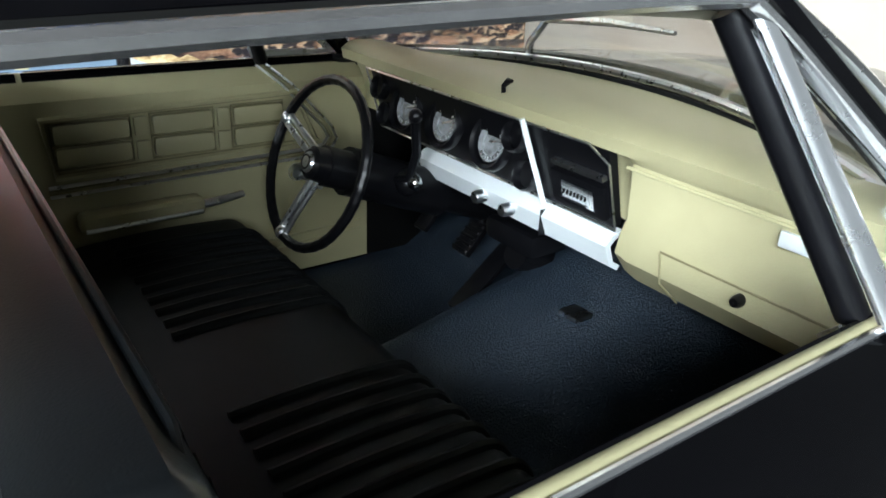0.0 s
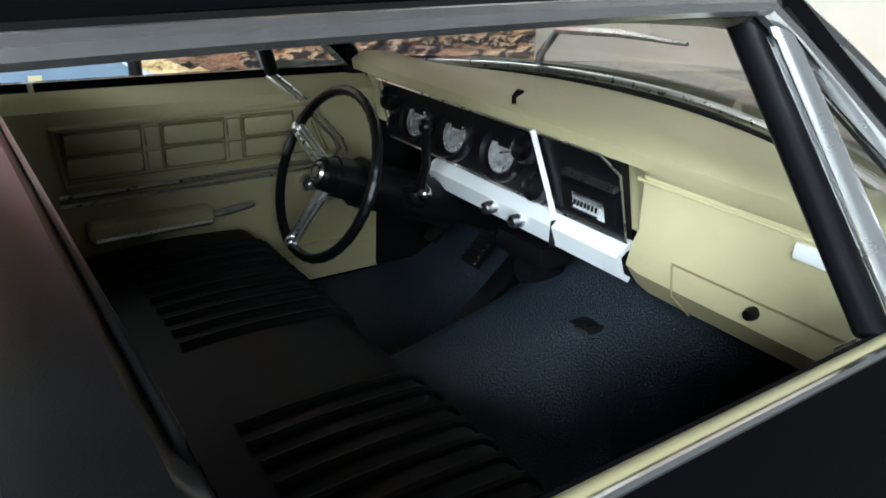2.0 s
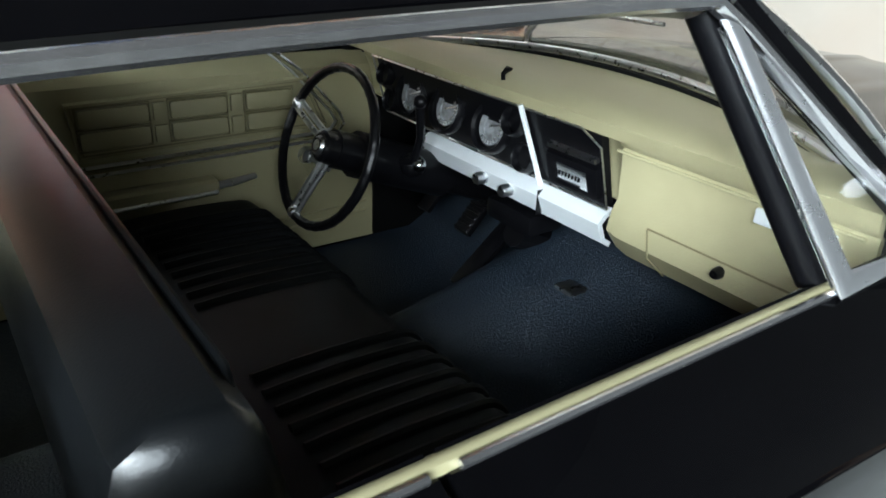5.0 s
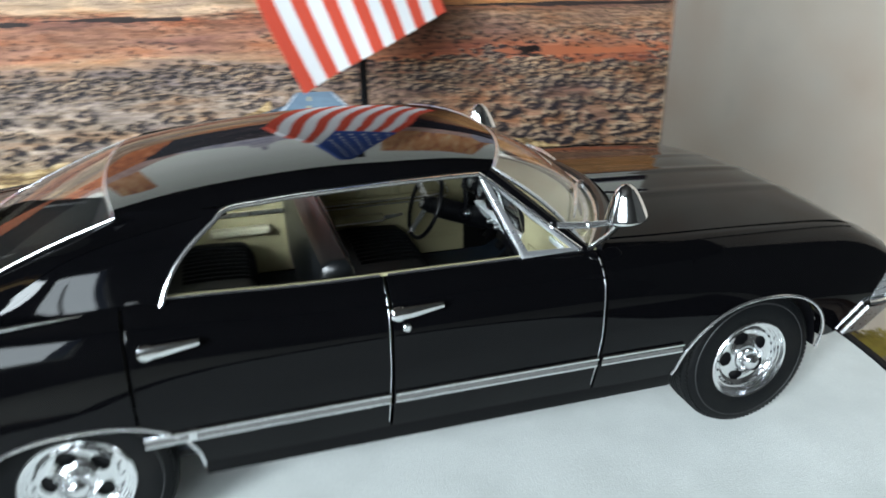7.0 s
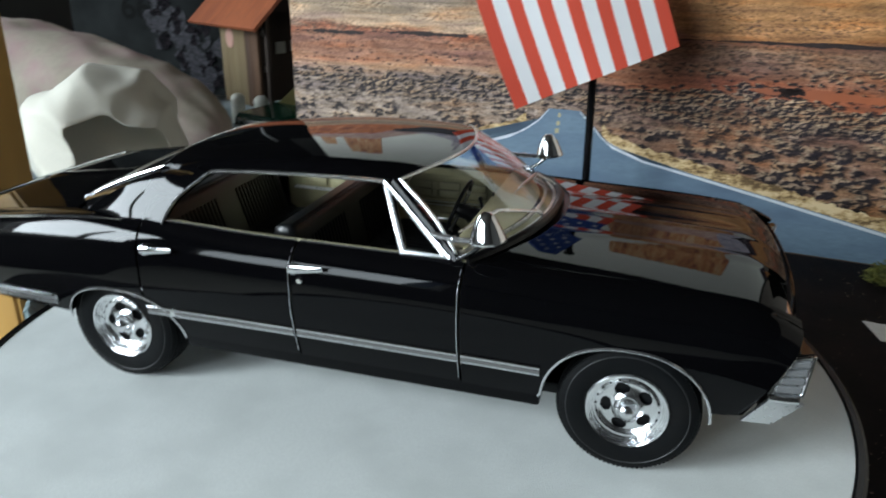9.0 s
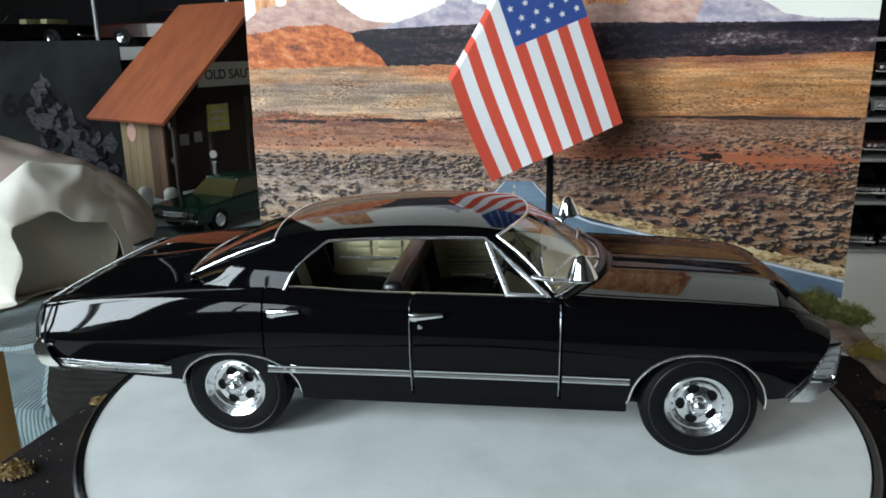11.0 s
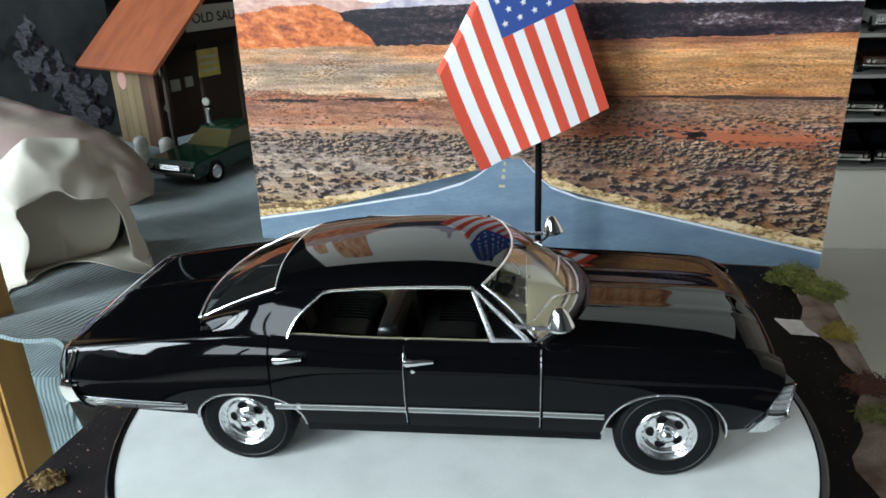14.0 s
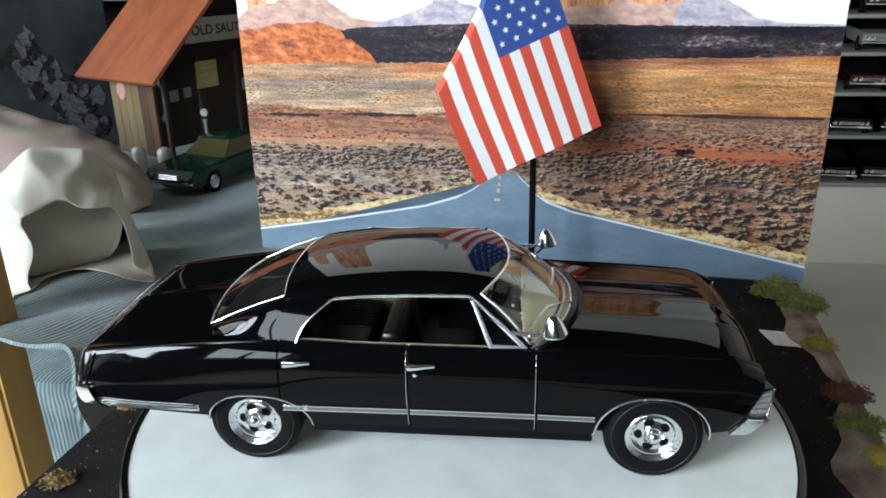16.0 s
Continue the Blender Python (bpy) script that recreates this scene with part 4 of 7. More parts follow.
def build_dash():
    # padded top and passenger side in one moulding
    rows = []
    for j in range(45):
        y = -0.80 + 1.60 * j / 44
        xb = windshield_base(y / 0.86) + 0.0
        xf = 0.535
        pas = 1 / (1 + math.exp((y + 0.27) / 0.008))      # 1 on the passenger's side
        z0 = 1.085
        zb = 1.035 + 0.05 * (1 - (y / 0.86) ** 2)
        row = [(xb - 0.01, y, zb), (xb - 0.06, y, zb + 0.012), (xf + 0.10, y, z0 + 0.012), (xf + 0.03, y, z0 + 0.008), (xf, y, z0 - 0.012), (xf + 0.005, y, z0 - 0.04)]
        row += [(xf + 0.02 + 0.03 * (1 - pas), y, z0 - 0.055), (xf + 0.022 + 0.05 * (1 - pas), y, 0.985), (xf + 0.025 + 0.06 * (1 - pas), y, 0.92)]
        row += [(xf + 0.01 + 0.07 * (1 - pas), y, 0.895), (xf + 0.00 + 0.09 * (1 - pas), y, 0.85 + 0.06 * (1 - pas)), (xf + 0.04 + 0.08 * (1 - pas), y, 0.80 + 0.08 * (1 - pas)), (xf + 0.12 + 0.05 * (1 - pas), y, 0.785 + 0.09 * (1 - pas))]
        rows.append(row)
    dash = part("dashboard", grid(rows, thick=0.015, inward=(1, 0, 0)), BEIGE, car, "olive-beige padded dashboard")
    # black instrument face, leaning back
    def F(y, h, out=0.0):
        """A place on the instrument face: y across, h from its foot to its head."""
        return Vector((0.585 - 0.045 * h - out, y, 0.878 + 0.165 * h))
    rows = [[F(0.64 - 0.885 * j / 20 - 0.0, h) for j in range(21)] for h in (0, 0.25, 0.5, 0.75, 1.0)]
    face = part("instrument_panel", grid(rows, thick=0.02, inward=(1, 0, 0)), DARK, dash, "black instrument panel with round dials")
    bm = bmesh.new()
    tube(bm, [F(0.64, 0.0, 0.008), F(0.65, 1.0, 0.008), F(-0.20, 1.03, 0.008), F(-0.25, 0.85, 0.008), F(-0.255, 0.0, 0.008)], 0.003, 8, closed=True)
    part("panel_rim", bm, SATIN, face, "thin bright panel rim")
    bm = bmesh.new()
    tube(bm, [F(-0.047, -0.06, 0.012), F(-0.010, 1.06, 0.012)], 0.0065, 8)
    part("panel_divider", bm, SILVER_PANEL, face, "bright vertical divider")
    for y, h, r in ((0.47, 0.52, 0.066), (0.30, 0.52, 0.066), (0.115, 0.52, 0.066), (0.59, 0.72, 0.034), (0.59, 0.25, 0.034), (0.02, 0.76, 0.036), (0.0, 0.24, 0.036)):
        bm = bmesh.new()
        lathe(bm, [(r * 0.78, -0.006), (r * 0.80, -0.02), (r * 0.92, -0.026), (r, -0.018), (r, 0.0)], 32, "x", (0, 0, 0))
        bmesh.ops.transform(bm, matrix=Matrix.Translation(F(y, h)) @ Matrix.Rotation(radians(15), 4, "Y"), verts=bm.verts)
        g = part("gauge", bm, DARK, face, "round gauge in a black bezel")
        if r > 0.05:
            bm = bmesh.new()
            lathe(bm, [(0.001, -0.008), (r * 0.42, -0.008), (r * 0.44, -0.012), (r * 0.68, -0.012)], 32, "x")
            bmesh.ops.transform(bm, matrix=Matrix.Translation(F(y, h)) @ Matrix.Rotation(radians(15), 4, "Y"), verts=bm.verts)
            part("dial", bm, DIAL, g, "pale printed dial face")
            bm = bmesh.new()
            for k in range(18):
                a = radians(-40 + 260 * k / 17)
                box(bm, (-0.015, -0.002, r * 0.50), (-0.0125, 0.002, r * 0.63), m=Matrix.Rotation(a, 4, "X"))
            box(bm, (-0.018, -0.002, 0), (-0.016, 0.002, r * 0.62), m=Matrix.Rotation(radians(70), 4, "X"))
            bmesh.ops.transform(bm, matrix=Matrix.Translation(F(y, h)) @ Matrix.Rotation(radians(15), 4, "Y"), verts=bm.verts)
            part("dial_marks", bm, SATIN, g)
    # radio and heater controls
    for y0, y1, h0, h1, m, lab in ((-0.09, -0.235, 0.60, 0.66, SATIN, "bright control strip"), (-0.085, -0.235, 0.10, 0.52, DARK, "black radio body"), (-0.115, -0.205, 0.16, 0.42, SILVER_PANEL, "silver radio dial")):
        bm = grid([[F(y0, h0, 0.014), F(y1, h0, 0.014)], [F(y0, h1, 0.014), F(y1, h1, 0.014)]], thick=0.022 if m is DARK else 0.028, inward=(1, 0, 0))
        part("radio" if m is not SATIN else "control_strip", bm, m, face, lab)
    bm = bmesh.new()
    for k in range(8):
        p = F(-0.125 - 0.010 * k, 0.32, 0.028)
        box(bm, (p.x - 0.001, p.y - 0.0012, p.z - 0.005), (p.x + 0.004, p.y + 0.0012, p.z + 0.005))
    p = F(-0.16, 0.22, 0.028)
    box(bm, (p.x - 0.001, p.y - 0.036, p.z - 0.0012), (p.x + 0.004, p.y + 0.036, p.z + 0.0012))
    part("radio_marks", bm, DARK, face)
    # silver lower panel with two knobs
    rows = []
    for j in range(15):
        y = 0.42 - 0.675 * j / 14
        z = 0.868
        rows.append([(0.60, y, z + 0.008), (0.575, y, z), (0.555, y, z - 0.02), (0.575, y, 0.80), (0.60, y, 0.785)])
    low = part("lower_panel", grid(rows, thick=0.012, inward=(1, 0, 0)), SILVER_PANEL, dash, "bright brushed silver lower dash panel")
    for y in (0.142, 0.042):
        bm = bmesh.new()
        lathe(bm, [(0.001, -0.03), (0.013, -0.03), (0.016, -0.024), (0.016, 0.0)], 18, "x", (0.562, y, 0.828))
        part("knob", bm, SATIN, low, "silver control knob")
    bm = bmesh.new()
    box(bm, (0.5535, -0.0645, 0.80), (0.572, -0.0630, 0.862))
    part("panel_seam", bm, DARK, low)
    # glove box lid, lock and name plate
    bm = bmesh.new()
    tube(bm, [(0.540, -0.395, 0.893), (0.533, -0.41, 0.84), (0.568, -0.43, 0.80)], 0.0022, 6)
    tube(bm, [(0.540, -0.395, 0.896), (0.540, -0.74, 0.896)], 0.0022, 6)
    part("glove_box_seam", bm, SEAM, dash)
    bm = bmesh.new()
    lathe(bm, [(0.001, -0.012), (0.008, -0.012), (0.011, -0.006), (0.012, 0.01)], 14, "x", (0.535, -0.565, 0.875))
    part("glove_box_lock", bm, DARK, dash, "small dark lock")
    bm = bmesh.new()
    box(bm, (0.548, -0.74, 0.985), (0.56, -0.60, 1.012), 0.004)
    part("name_plate", bm, SILVER_PANEL, dash, "small bright badge")
    bm = bmesh.new()
    tube(bm, [(0.555, -0.28, 1.02), (0.555, -0.78, 1.02)], 0.004, 8)
    part("dash_strip", bm, BEIGE, dash, "thin raised dash strip")
    bm = bmesh.new()
    tube(bm, [(0.555, 0.09, 1.085), (0.555, 0.092, 1.10), (0.557, 0.08, 1.112), (0.555, 0.065, 1.115)], [0.006, 0.006, 0.008, 0.004], 6)
    part("loose_crumb", bm, DARK, dash, "tiny dark bent scrap on the dash top")


def seat_bench(x_front, x_back, z_seat, z_top, y_half, lean):
    """A bench: cushion with ribs, backrest with a piped top edge."""
    bm = bmesh.new()
    rows = []
    for i in range(29):
        t = i / 28
        x = x_back + (x_front - x_back) * t
        row = []
        for j in range(57):
            y = -y_half + 2 * y_half * j / 56
            ed = min(1, (y_half - abs(y)) / 0.06)
            fr = min(1, (1 - t) / 0.14)
            z = z_seat - 0.10 * (1 - math.sqrt(max(0, 1 - (1 - ed) ** 2))) - 0.12 * (1 - math.sqrt(max(0, 1 - (1 - fr) ** 2)))
            z += 0.015 * math.sin(math.pi * t)
            row.append((x, y, z))
        rows.append(row)
    rows.append([(x_front + 0.0, y, z_seat - 0.24) for _, y, _ in rows[-1]])
    cushion = part("seat_cushion", grid(rows, thick=0.015, inward=(0, 0, -1)), VINYL, car, "black vinyl bench seat cushion")
    for s in (-1, 1):
        for k in range(9):
            y = s * (0.15 + 0.055 * k)
            b2 = bmesh.new()
            line = []
            for t in (0.24, 0.4, 0.55, 0.7, 0.8, 0.86, 0.90, 0.93, 0.955, 0.975, 0.99):
                fr = min(1, (1 - t) / 0.14)
                line.append((x_back + (x_front - x_back) * t, y, z_seat - 0.12 * (1 - math.sqrt(1 - (1 - fr) ** 2)) + 0.015 * math.sin(math.pi * t) + 0.001))
            tube(b2, line, 0.0125, 8, flat=0.8)
            part("rib", b2, VINYL, cushion)
    rows = []
    prof = []
    for i in range(8):
        prof.append((x_back + 0.02 - lean * i / 7 * 0.9, z_seat - 0.05 + (z_top - 0.05 - z_seat + 0.05) * i / 7))
    xt = x_back + 0.02 - lean * 0.9
    prof += [(xt - 0.012, z_top - 0.02), (xt - 0.035, z_top), (xt - 0.10, z_top - 0.002), (xt - 0.135, z_top - 0.025), (xt - 0.15, z_top - 0.08), (xt - 0.13, z_seat - 0.1), (xt - 0.10, 0.42)]
    for j in range(49):
        y = y_half * math.sin(math.pi / 2 * (-1 + j / 24))
        ed = min(1, (y_half - abs(y)) / 0.035)
        k = 1 - math.sqrt(max(0, 1 - (1 - ed) ** 2))
        cx = xt - 0.06
        rows.append([(cx + (x - cx) * (1 - 0.8 * k), y, z - 0.06 * k * (1 if z > z_top - 0.1 else 0)) for x, z in prof])
    bm = grid(rows, None)
    for end in (rows[0], rows[-1]):
        bm.faces.new([bm.verts.new(p) for p in end])
    bmesh.ops.remove_doubles(bm, verts=bm.verts, dist=1e-4)
    back = part("seat_back", bm, VINYL_GLOSS, car, "black vinyl bench seat backrest")
    for s in (-1, 1):
        for k in range(13):
            y = s * (0.13 + 0.04 * k)
            b2 = bmesh.new()
            tube(b2, [(px + 0.002, y, pz) for px, pz in prof[1:7]], 0.007, 6)
            part("back_rib", b2, VINYL, back)
    b2 = bmesh.new()
    tube(b2, [(xt - 0.020, -y_half + 0.05, z_top - 0.024), (xt - 0.014, -y_half + 0.10, z_top - 0.012), (xt - 0.014, y_half - 0.10, z_top - 0.012), (xt - 0.020, y_half - 0.05, z_top - 0.024)], [0.003, 0.006, 0.006, 0.003], 8)
    part("piping", b2, VINYL_GLOSS, back)


build_cabin()
build_dash()
seat_bench(0.20, -0.31, 0.650, 1.07, 0.75, 0.10)
seat_bench(-0.72, -1.22, 0.66, 1.06, 0.72, 0.14)


# ---------------------------------------------------------------- turntable, base board and backdrop
CLOTH_WHITE = mat("white_felt", (0.755, 0.785, 0.765), 0.85, 0, 0.08, 900, bump=0.22, bump_scale=1800, second=(0.665, 0.695, 0.675), second_scale=34)
GLOSS_BLACK = mat("black_gloss_plastic", (0.006, 0.006, 0.007), 0.22, 0, 0.3, 300, spec=0.2)
ASPHALT = mat("gritty_asphalt", (0.0065, 0.0055, 0.0065), 0.7, 0, 1.0, 1600, bump=1.0, bump_scale=1500, second=(0.014, 0.010, 0.010), second_scale=45, spec=0.10)
SAND = mat("pale_sand", (0.27, 0.215, 0.17), 0.9, 0, 0.5, 900, bump=0.8, bump_scale=1200, second=(0.13, 0.075, 0.055), second_scale=55)
WHITE_PAINT = mat("white_road_paint", (0.85, 0.86, 0.86), 0.6, 0, 0.15, 800, second=(0.7, 0.71, 0.71), second_scale=150)
MOSS = mat("green_moss", (0.17, 0.17, 0.035), 0.85, 0, 0.7, 900, second=(0.055, 0.07, 0.016), second_scale=260)
MOSS_YELLOW = mat("yellow_moss", (0.33, 0.25, 0.04), 0.85, 0, 0.5, 900, second=(0.28, 0.20, 0.04), second_scale=260)
MOSS_DRY = mat("dry_tan_moss", (0.30, 0.20, 0.075), 0.85, 0, 0.5, 900, second=(0.17, 0.10, 0.04), second_scale=260)
MOSS_RUST = mat("rusty_moss", (0.11, 0.035, 0.02), 0.85, 0, 0.5, 900, second=(0.05, 0.02, 0.012), second_scale=260)

table = thing("turntable", "round white turntable with a glossy black rim", "turntable", at=(0, 0, -0.004))
bm = bmesh.new()
lathe(bm, [(0.001, 0.0), (0.6, 0.0), (1.4, 0.0), (2.2, 0.0), (2.74, 0.0), (2.75, -0.03)], 128, "z")
part("disc_top", bm, CLOTH_WHITE, table, "matt white disc top")
bm = bmesh.new()
lathe(bm, [(2.745, -0.02), (2.755, 0.010), (2.785, 0.015), (2.803, 0.0), (2.806, -0.02), (2.795, -0.045), (2.75, -0.065), (2.60, -0.10), (2.5, -0.2), (2.4, -0.30), (2.4, -0.696), (0.001, -0.696)], 128, "z")
part("rim", bm, GLOSS_BLACK, table, "glossy black rim and foot")

TURN = -6.78
base = thing("base_board", "dark asphalt-textured diorama base board", "base board", at=(0, 0, -0.7), turn=TURN)
bm = bmesh.new()
box(bm, (-3.78, -3.6, -0.22), (3.9, 4.93, 0.0), 0.02)
part("board", bm, ASPHALT, base)
verge = bmesh.new()
rows = []
for i in range(41):
    v = -2.6 + 7.4 * i / 40
    inner = 3.50 - 0.16 * math.sin(v * 2.1 + 0.6) + 0.05 * math.sin(v * 7.3) + (0.10 if v > 2.2 else 0)
    rows.append([(inner + (3.89 - inner) * j / 6, v, 0.004 + (0.05 * math.sin(math.pi * min(1, j / 4.5))) * (0.7 + 0.3 * math.sin(v * 5 + j))) for j in range(7)])
part("verge", grid(rows, verge, 0.02, (0, 0, -1)), SAND, base, "sandy verge along the board's edge")
bm = grid([[(3.12 + 0.30 * j / 4 + 0.04 * i, 3.33 - 0.37 * i / 3 + 0.02 * math.sin(3 * j), 0.006) for j in range(5)] for i in range(4)], thick=0.008)
part("road_mark", bm, WHITE_PAINT, base, "worn white road mark")
rg = random.Random(31)
bm = bmesh.new()
for k in range(900):          # pale crumbs fallen from the verge and the board's edges
    if k < 420:
        gx, gy = 3.78 - abs(rg.gauss(0, 0.5)), rg.uniform(-2.6, 4.7)
    elif k < 700:
        gx, gy = -3.74 + abs(rg.gauss(0, 0.45)), rg.uniform(-2.6, 2.2)
    else:
        gx, gy = rg.uniform(-3.4, 3.6), rg.uniform(3.0, 4.8)
    gr = rg.uniform(0.003, 0.009) if k % 9 else rg.uniform(0.008, 0.018)
    ga = rg.random() * 6.283
    ring = [bm.verts.new((gx + gr * rg.uniform(0.6, 1.4) * math.cos(ga + b), gy + gr * rg.uniform(0.4, 1.0) * math.sin(ga + b), 0.001)) for b in (0, 2.1, 4.2)]
    peak = bm.verts.new((gx, gy, 0.004 + gr * 0.7))
    for i in range(3):
        bm.faces.new((ring[i], ring[(i + 1) % 3], peak))
tagged(part("grit", bm, SAND, base, smooth=0), "scattered pale sandy crumbs", kind="stuff")


def tuft(name, u, v, r, h, material, label, n, seed):
    """A clump of short bent blades and leaflets, on the base board."""
    rnd = random.Random(seed)
    t = thing(name, label, "moss tuft", "moss tufts on the board")
    bm = bmesh.new()
    c, s = math.cos(radians(TURN)), math.sin(radians(TURN))
    ox, oy = u * c - v * s, u * s + v * c
    for _ in range(n):
        a, d = rnd.random() * 6.283, r * math.sqrt(rnd.random()) * (0.75 + 0.35 * rnd.random())
        x, y = ox + d * math.cos(a), oy + d * 0.75 * math.sin(a)
        top = h * (1 - 0.6 * (d / r) ** 2) * rnd.uniform(0.25, 1.0)
        z0 = -0.7 + top * rnd.uniform(0, 0.75)
        p = Vector((x, y, z0))
        dirn = Vector((rnd.uniform(-1, 1), rnd.uniform(-1, 1), rnd.uniform(-0.1, 1.2))).normalized()
        w = dirn.orthogonal().normalized() * rnd.uniform(0.004, 0.009)
        ln = rnd.uniform(0.03, 0.085)
        q = p + dirn * ln * 0.55
        e = p + dirn * ln + Vector((0, 0, -0.02))
        a0, a1, b0, b1, tip = (bm.verts.new(k) for k in (p - w * 0.5, p + w * 0.5, q - w, q + w, e))
        bm.faces.new((a0, a1, b1, b0))
        bm.faces.new((b0, b1, tip))
    bmesh.ops.create_icosphere(bm, subdivisions=2, radius=1.0, matrix=Matrix.Translation((ox, oy, -0.7)) @ Matrix.Diagonal((r * 0.7, r * 0.52, h * 0.45, 1)))
    part("crown", bm, material, t, smooth=0)


def tuft_xy(name, x, y, *rest):
    c, s = math.cos(radians(TURN)), math.sin(radians(TURN))
    tuft(name, x * c + y * s, -x * s + y * c, *rest)


tuft_xy("moss_tuft", 4.02, 4.02, 0.30, 0.42, MOSS, "bushy dark green moss clump on the verge", 2600, 1)
tuft_xy("moss_tuft", 4.25, 3.62, 0.30, 0.36, MOSS, "bushy olive green moss clump on the verge", 2300, 2)
tuft_xy("moss_tuft", 4.06, 2.50, 0.20, 0.30, MOSS_YELLOW, "yellow-green dry moss tuft on the verge", 700, 3)
tuft_xy("moss_tuft", 3.97, 1.45, 0.27, 0.24, MOSS_RUST, "rust-brown dry moss tuft on the verge", 800, 4)
tuft_xy("moss_tuft", 3.88, 0.92, 0.27, 0.20, MOSS, "dark olive moss tuft on the verge", 700, 5)
tuft_xy("moss_tuft", 3.90, 0.38, 0.25, 0.20, MOSS_YELLOW, "yellowish moss tuft on the verge", 700, 6)
tuft_xy("moss_tuft", -3.62, -0.46, 0.15, 0.09, MOSS_DRY, "small dry tan moss crumb at the board's edge", 500, 7)
tuft_xy("moss_tuft", -3.58, 0.76, 0.10, 0.06, MOSS_DRY, "tiny dry tan moss tuft at the board's edge", 300, 8)


# ---- printed desert backdrop
def print_material(name, kind, palette):
    """Ink on card: the picture's ground recedes, so its pattern shrinks towards the horizon line."""
    m = bpy.data.materials.new(name)
    m.use_nodes = True
    nt = m.node_tree
    b = nt.nodes["Principled BSDF"]
    b.inputs["Roughness"].default_value = 0.45
    L = nt.links.new

    def node(k, **kw):
        n = nt.nodes.new("ShaderNode" + k)
        for a, v in kw.items():
            n.inputs[int(a[1:])].default_value = v
        return n

    def math_node(op, a, bb):
        n = nt.nodes.new("ShaderNodeMath")
        n.operation = op
        for i, v in enumerate((a, bb)):
            if isinstance(v, (int, float)):
                n.inputs[i].default_value = v
            else:
                L(v, n.inputs[i])
        return n.outputs[0]
    tc = node("TexCoord")
    sep = node("SeparateXYZ")
    L(tc.outputs["Object"], sep.inputs[0])
    u = math_node("MULTIPLY", sep.outputs[0], 18.0)
    z = math_node("MULTIPLY", sep.outputs[2], 18.0)
    comb = node("CombineXYZ")
    L(math_node("MULTIPLY", u, 4.0 if kind in ("rock", "column") else 7.0), comb.inputs[0])
    L(math_node("MULTIPLY", z, 4.0 if kind in ("rock", "column") else 13.0), comb.inputs[1])
    n1, n2, n3 = (node("TexNoise") for _ in range(3))
    for n, s, d in ((n1, 1.4, 8.0), (n2, 0.35, 4.0), (n3, 3.2, 6.0)):
        n.inputs["Scale"].default_value, n.inputs["Detail"].default_value = s, d
        n.inputs["Roughness"].default_value = 0.62
        L(comb.outputs[0], n.inputs["Vector"])
    if kind in ("rock", "column"):
        wv = node("CombineXYZ")
        L(math_node("MULTIPLY", math_node("ADD", u, math_node("MULTIPLY", z, 0.0 if kind == "column" else 0.55)), 7.0 if kind == "column" else 3.2), wv.inputs[0])
        L(math_node("MULTIPLY", z, 0.9 if kind == "column" else 6.0), wv.inputs[1])
        n1.inputs["Distortion"].default_value = 0.5
        L(wv.outputs[0], n1.inputs["Vector"])
        if kind == "column":
            L(wv.outputs[0], n3.inputs["Vector"])
        n3.inputs["Scale"].default_value = 4.5
    ramp = node("ValToRGB")
    els = ramp.color_ramp.elements
    while len(els) < len(palette):
        els.new(0.5)
    for e, (pos, col) in zip(els, palette):
        e.position, e.color = pos, (*col, 1)
    part_fine = 0.26 if kind in ("rock", "column") else 0.38
    mixv = math_node("ADD", math_node("MULTIPLY", n1.outputs[0], 1 - part_fine), math_node("MULTIPLY", n3.outputs[0], part_fine))
    if kind not in ("rock", "column"):
        far = node("CombineXYZ")
        L(math_node("MULTIPLY", u, 1.7), far.inputs[0])
        L(math_node("MULTIPLY", z, 9.0), far.inputs[1])
        L(far.outputs[0], n2.inputs["Vector"])
        n2.inputs["Scale"].default_value = 0.6
        mixv = math_node("ADD", mixv, math_node("MULTIPLY", math_node("SUBTRACT", n2.outputs[0], 0.5), 0.5))
        broad = node("CombineXYZ")
        L(math_node("MULTIPLY", u, 0.35), broad.inputs[0])
        L(math_node("MULTIPLY", z, 4.5), broad.inputs[1])
        n4 = node("TexNoise")
        n4.inputs["Scale"].default_value = 1.0
        L(broad.outputs[0], n4.inputs["Vector"])
        mixv = math_node("ADD", mixv, math_node("MULTIPLY", math_node("SUBTRACT", n4.outputs[0], 0.5), 0.6))
    mixv = math_node("ADD", math_node("MULTIPLY", math_node("SUBTRACT", mixv, 0.5), 2.2), 0.5)
    L(mixv, ramp.inputs[0])
    L(ramp.outputs[0], b.inputs["Base Color"])
    b.inputs["Specular IOR Level"].default_value = 0.18
    return m


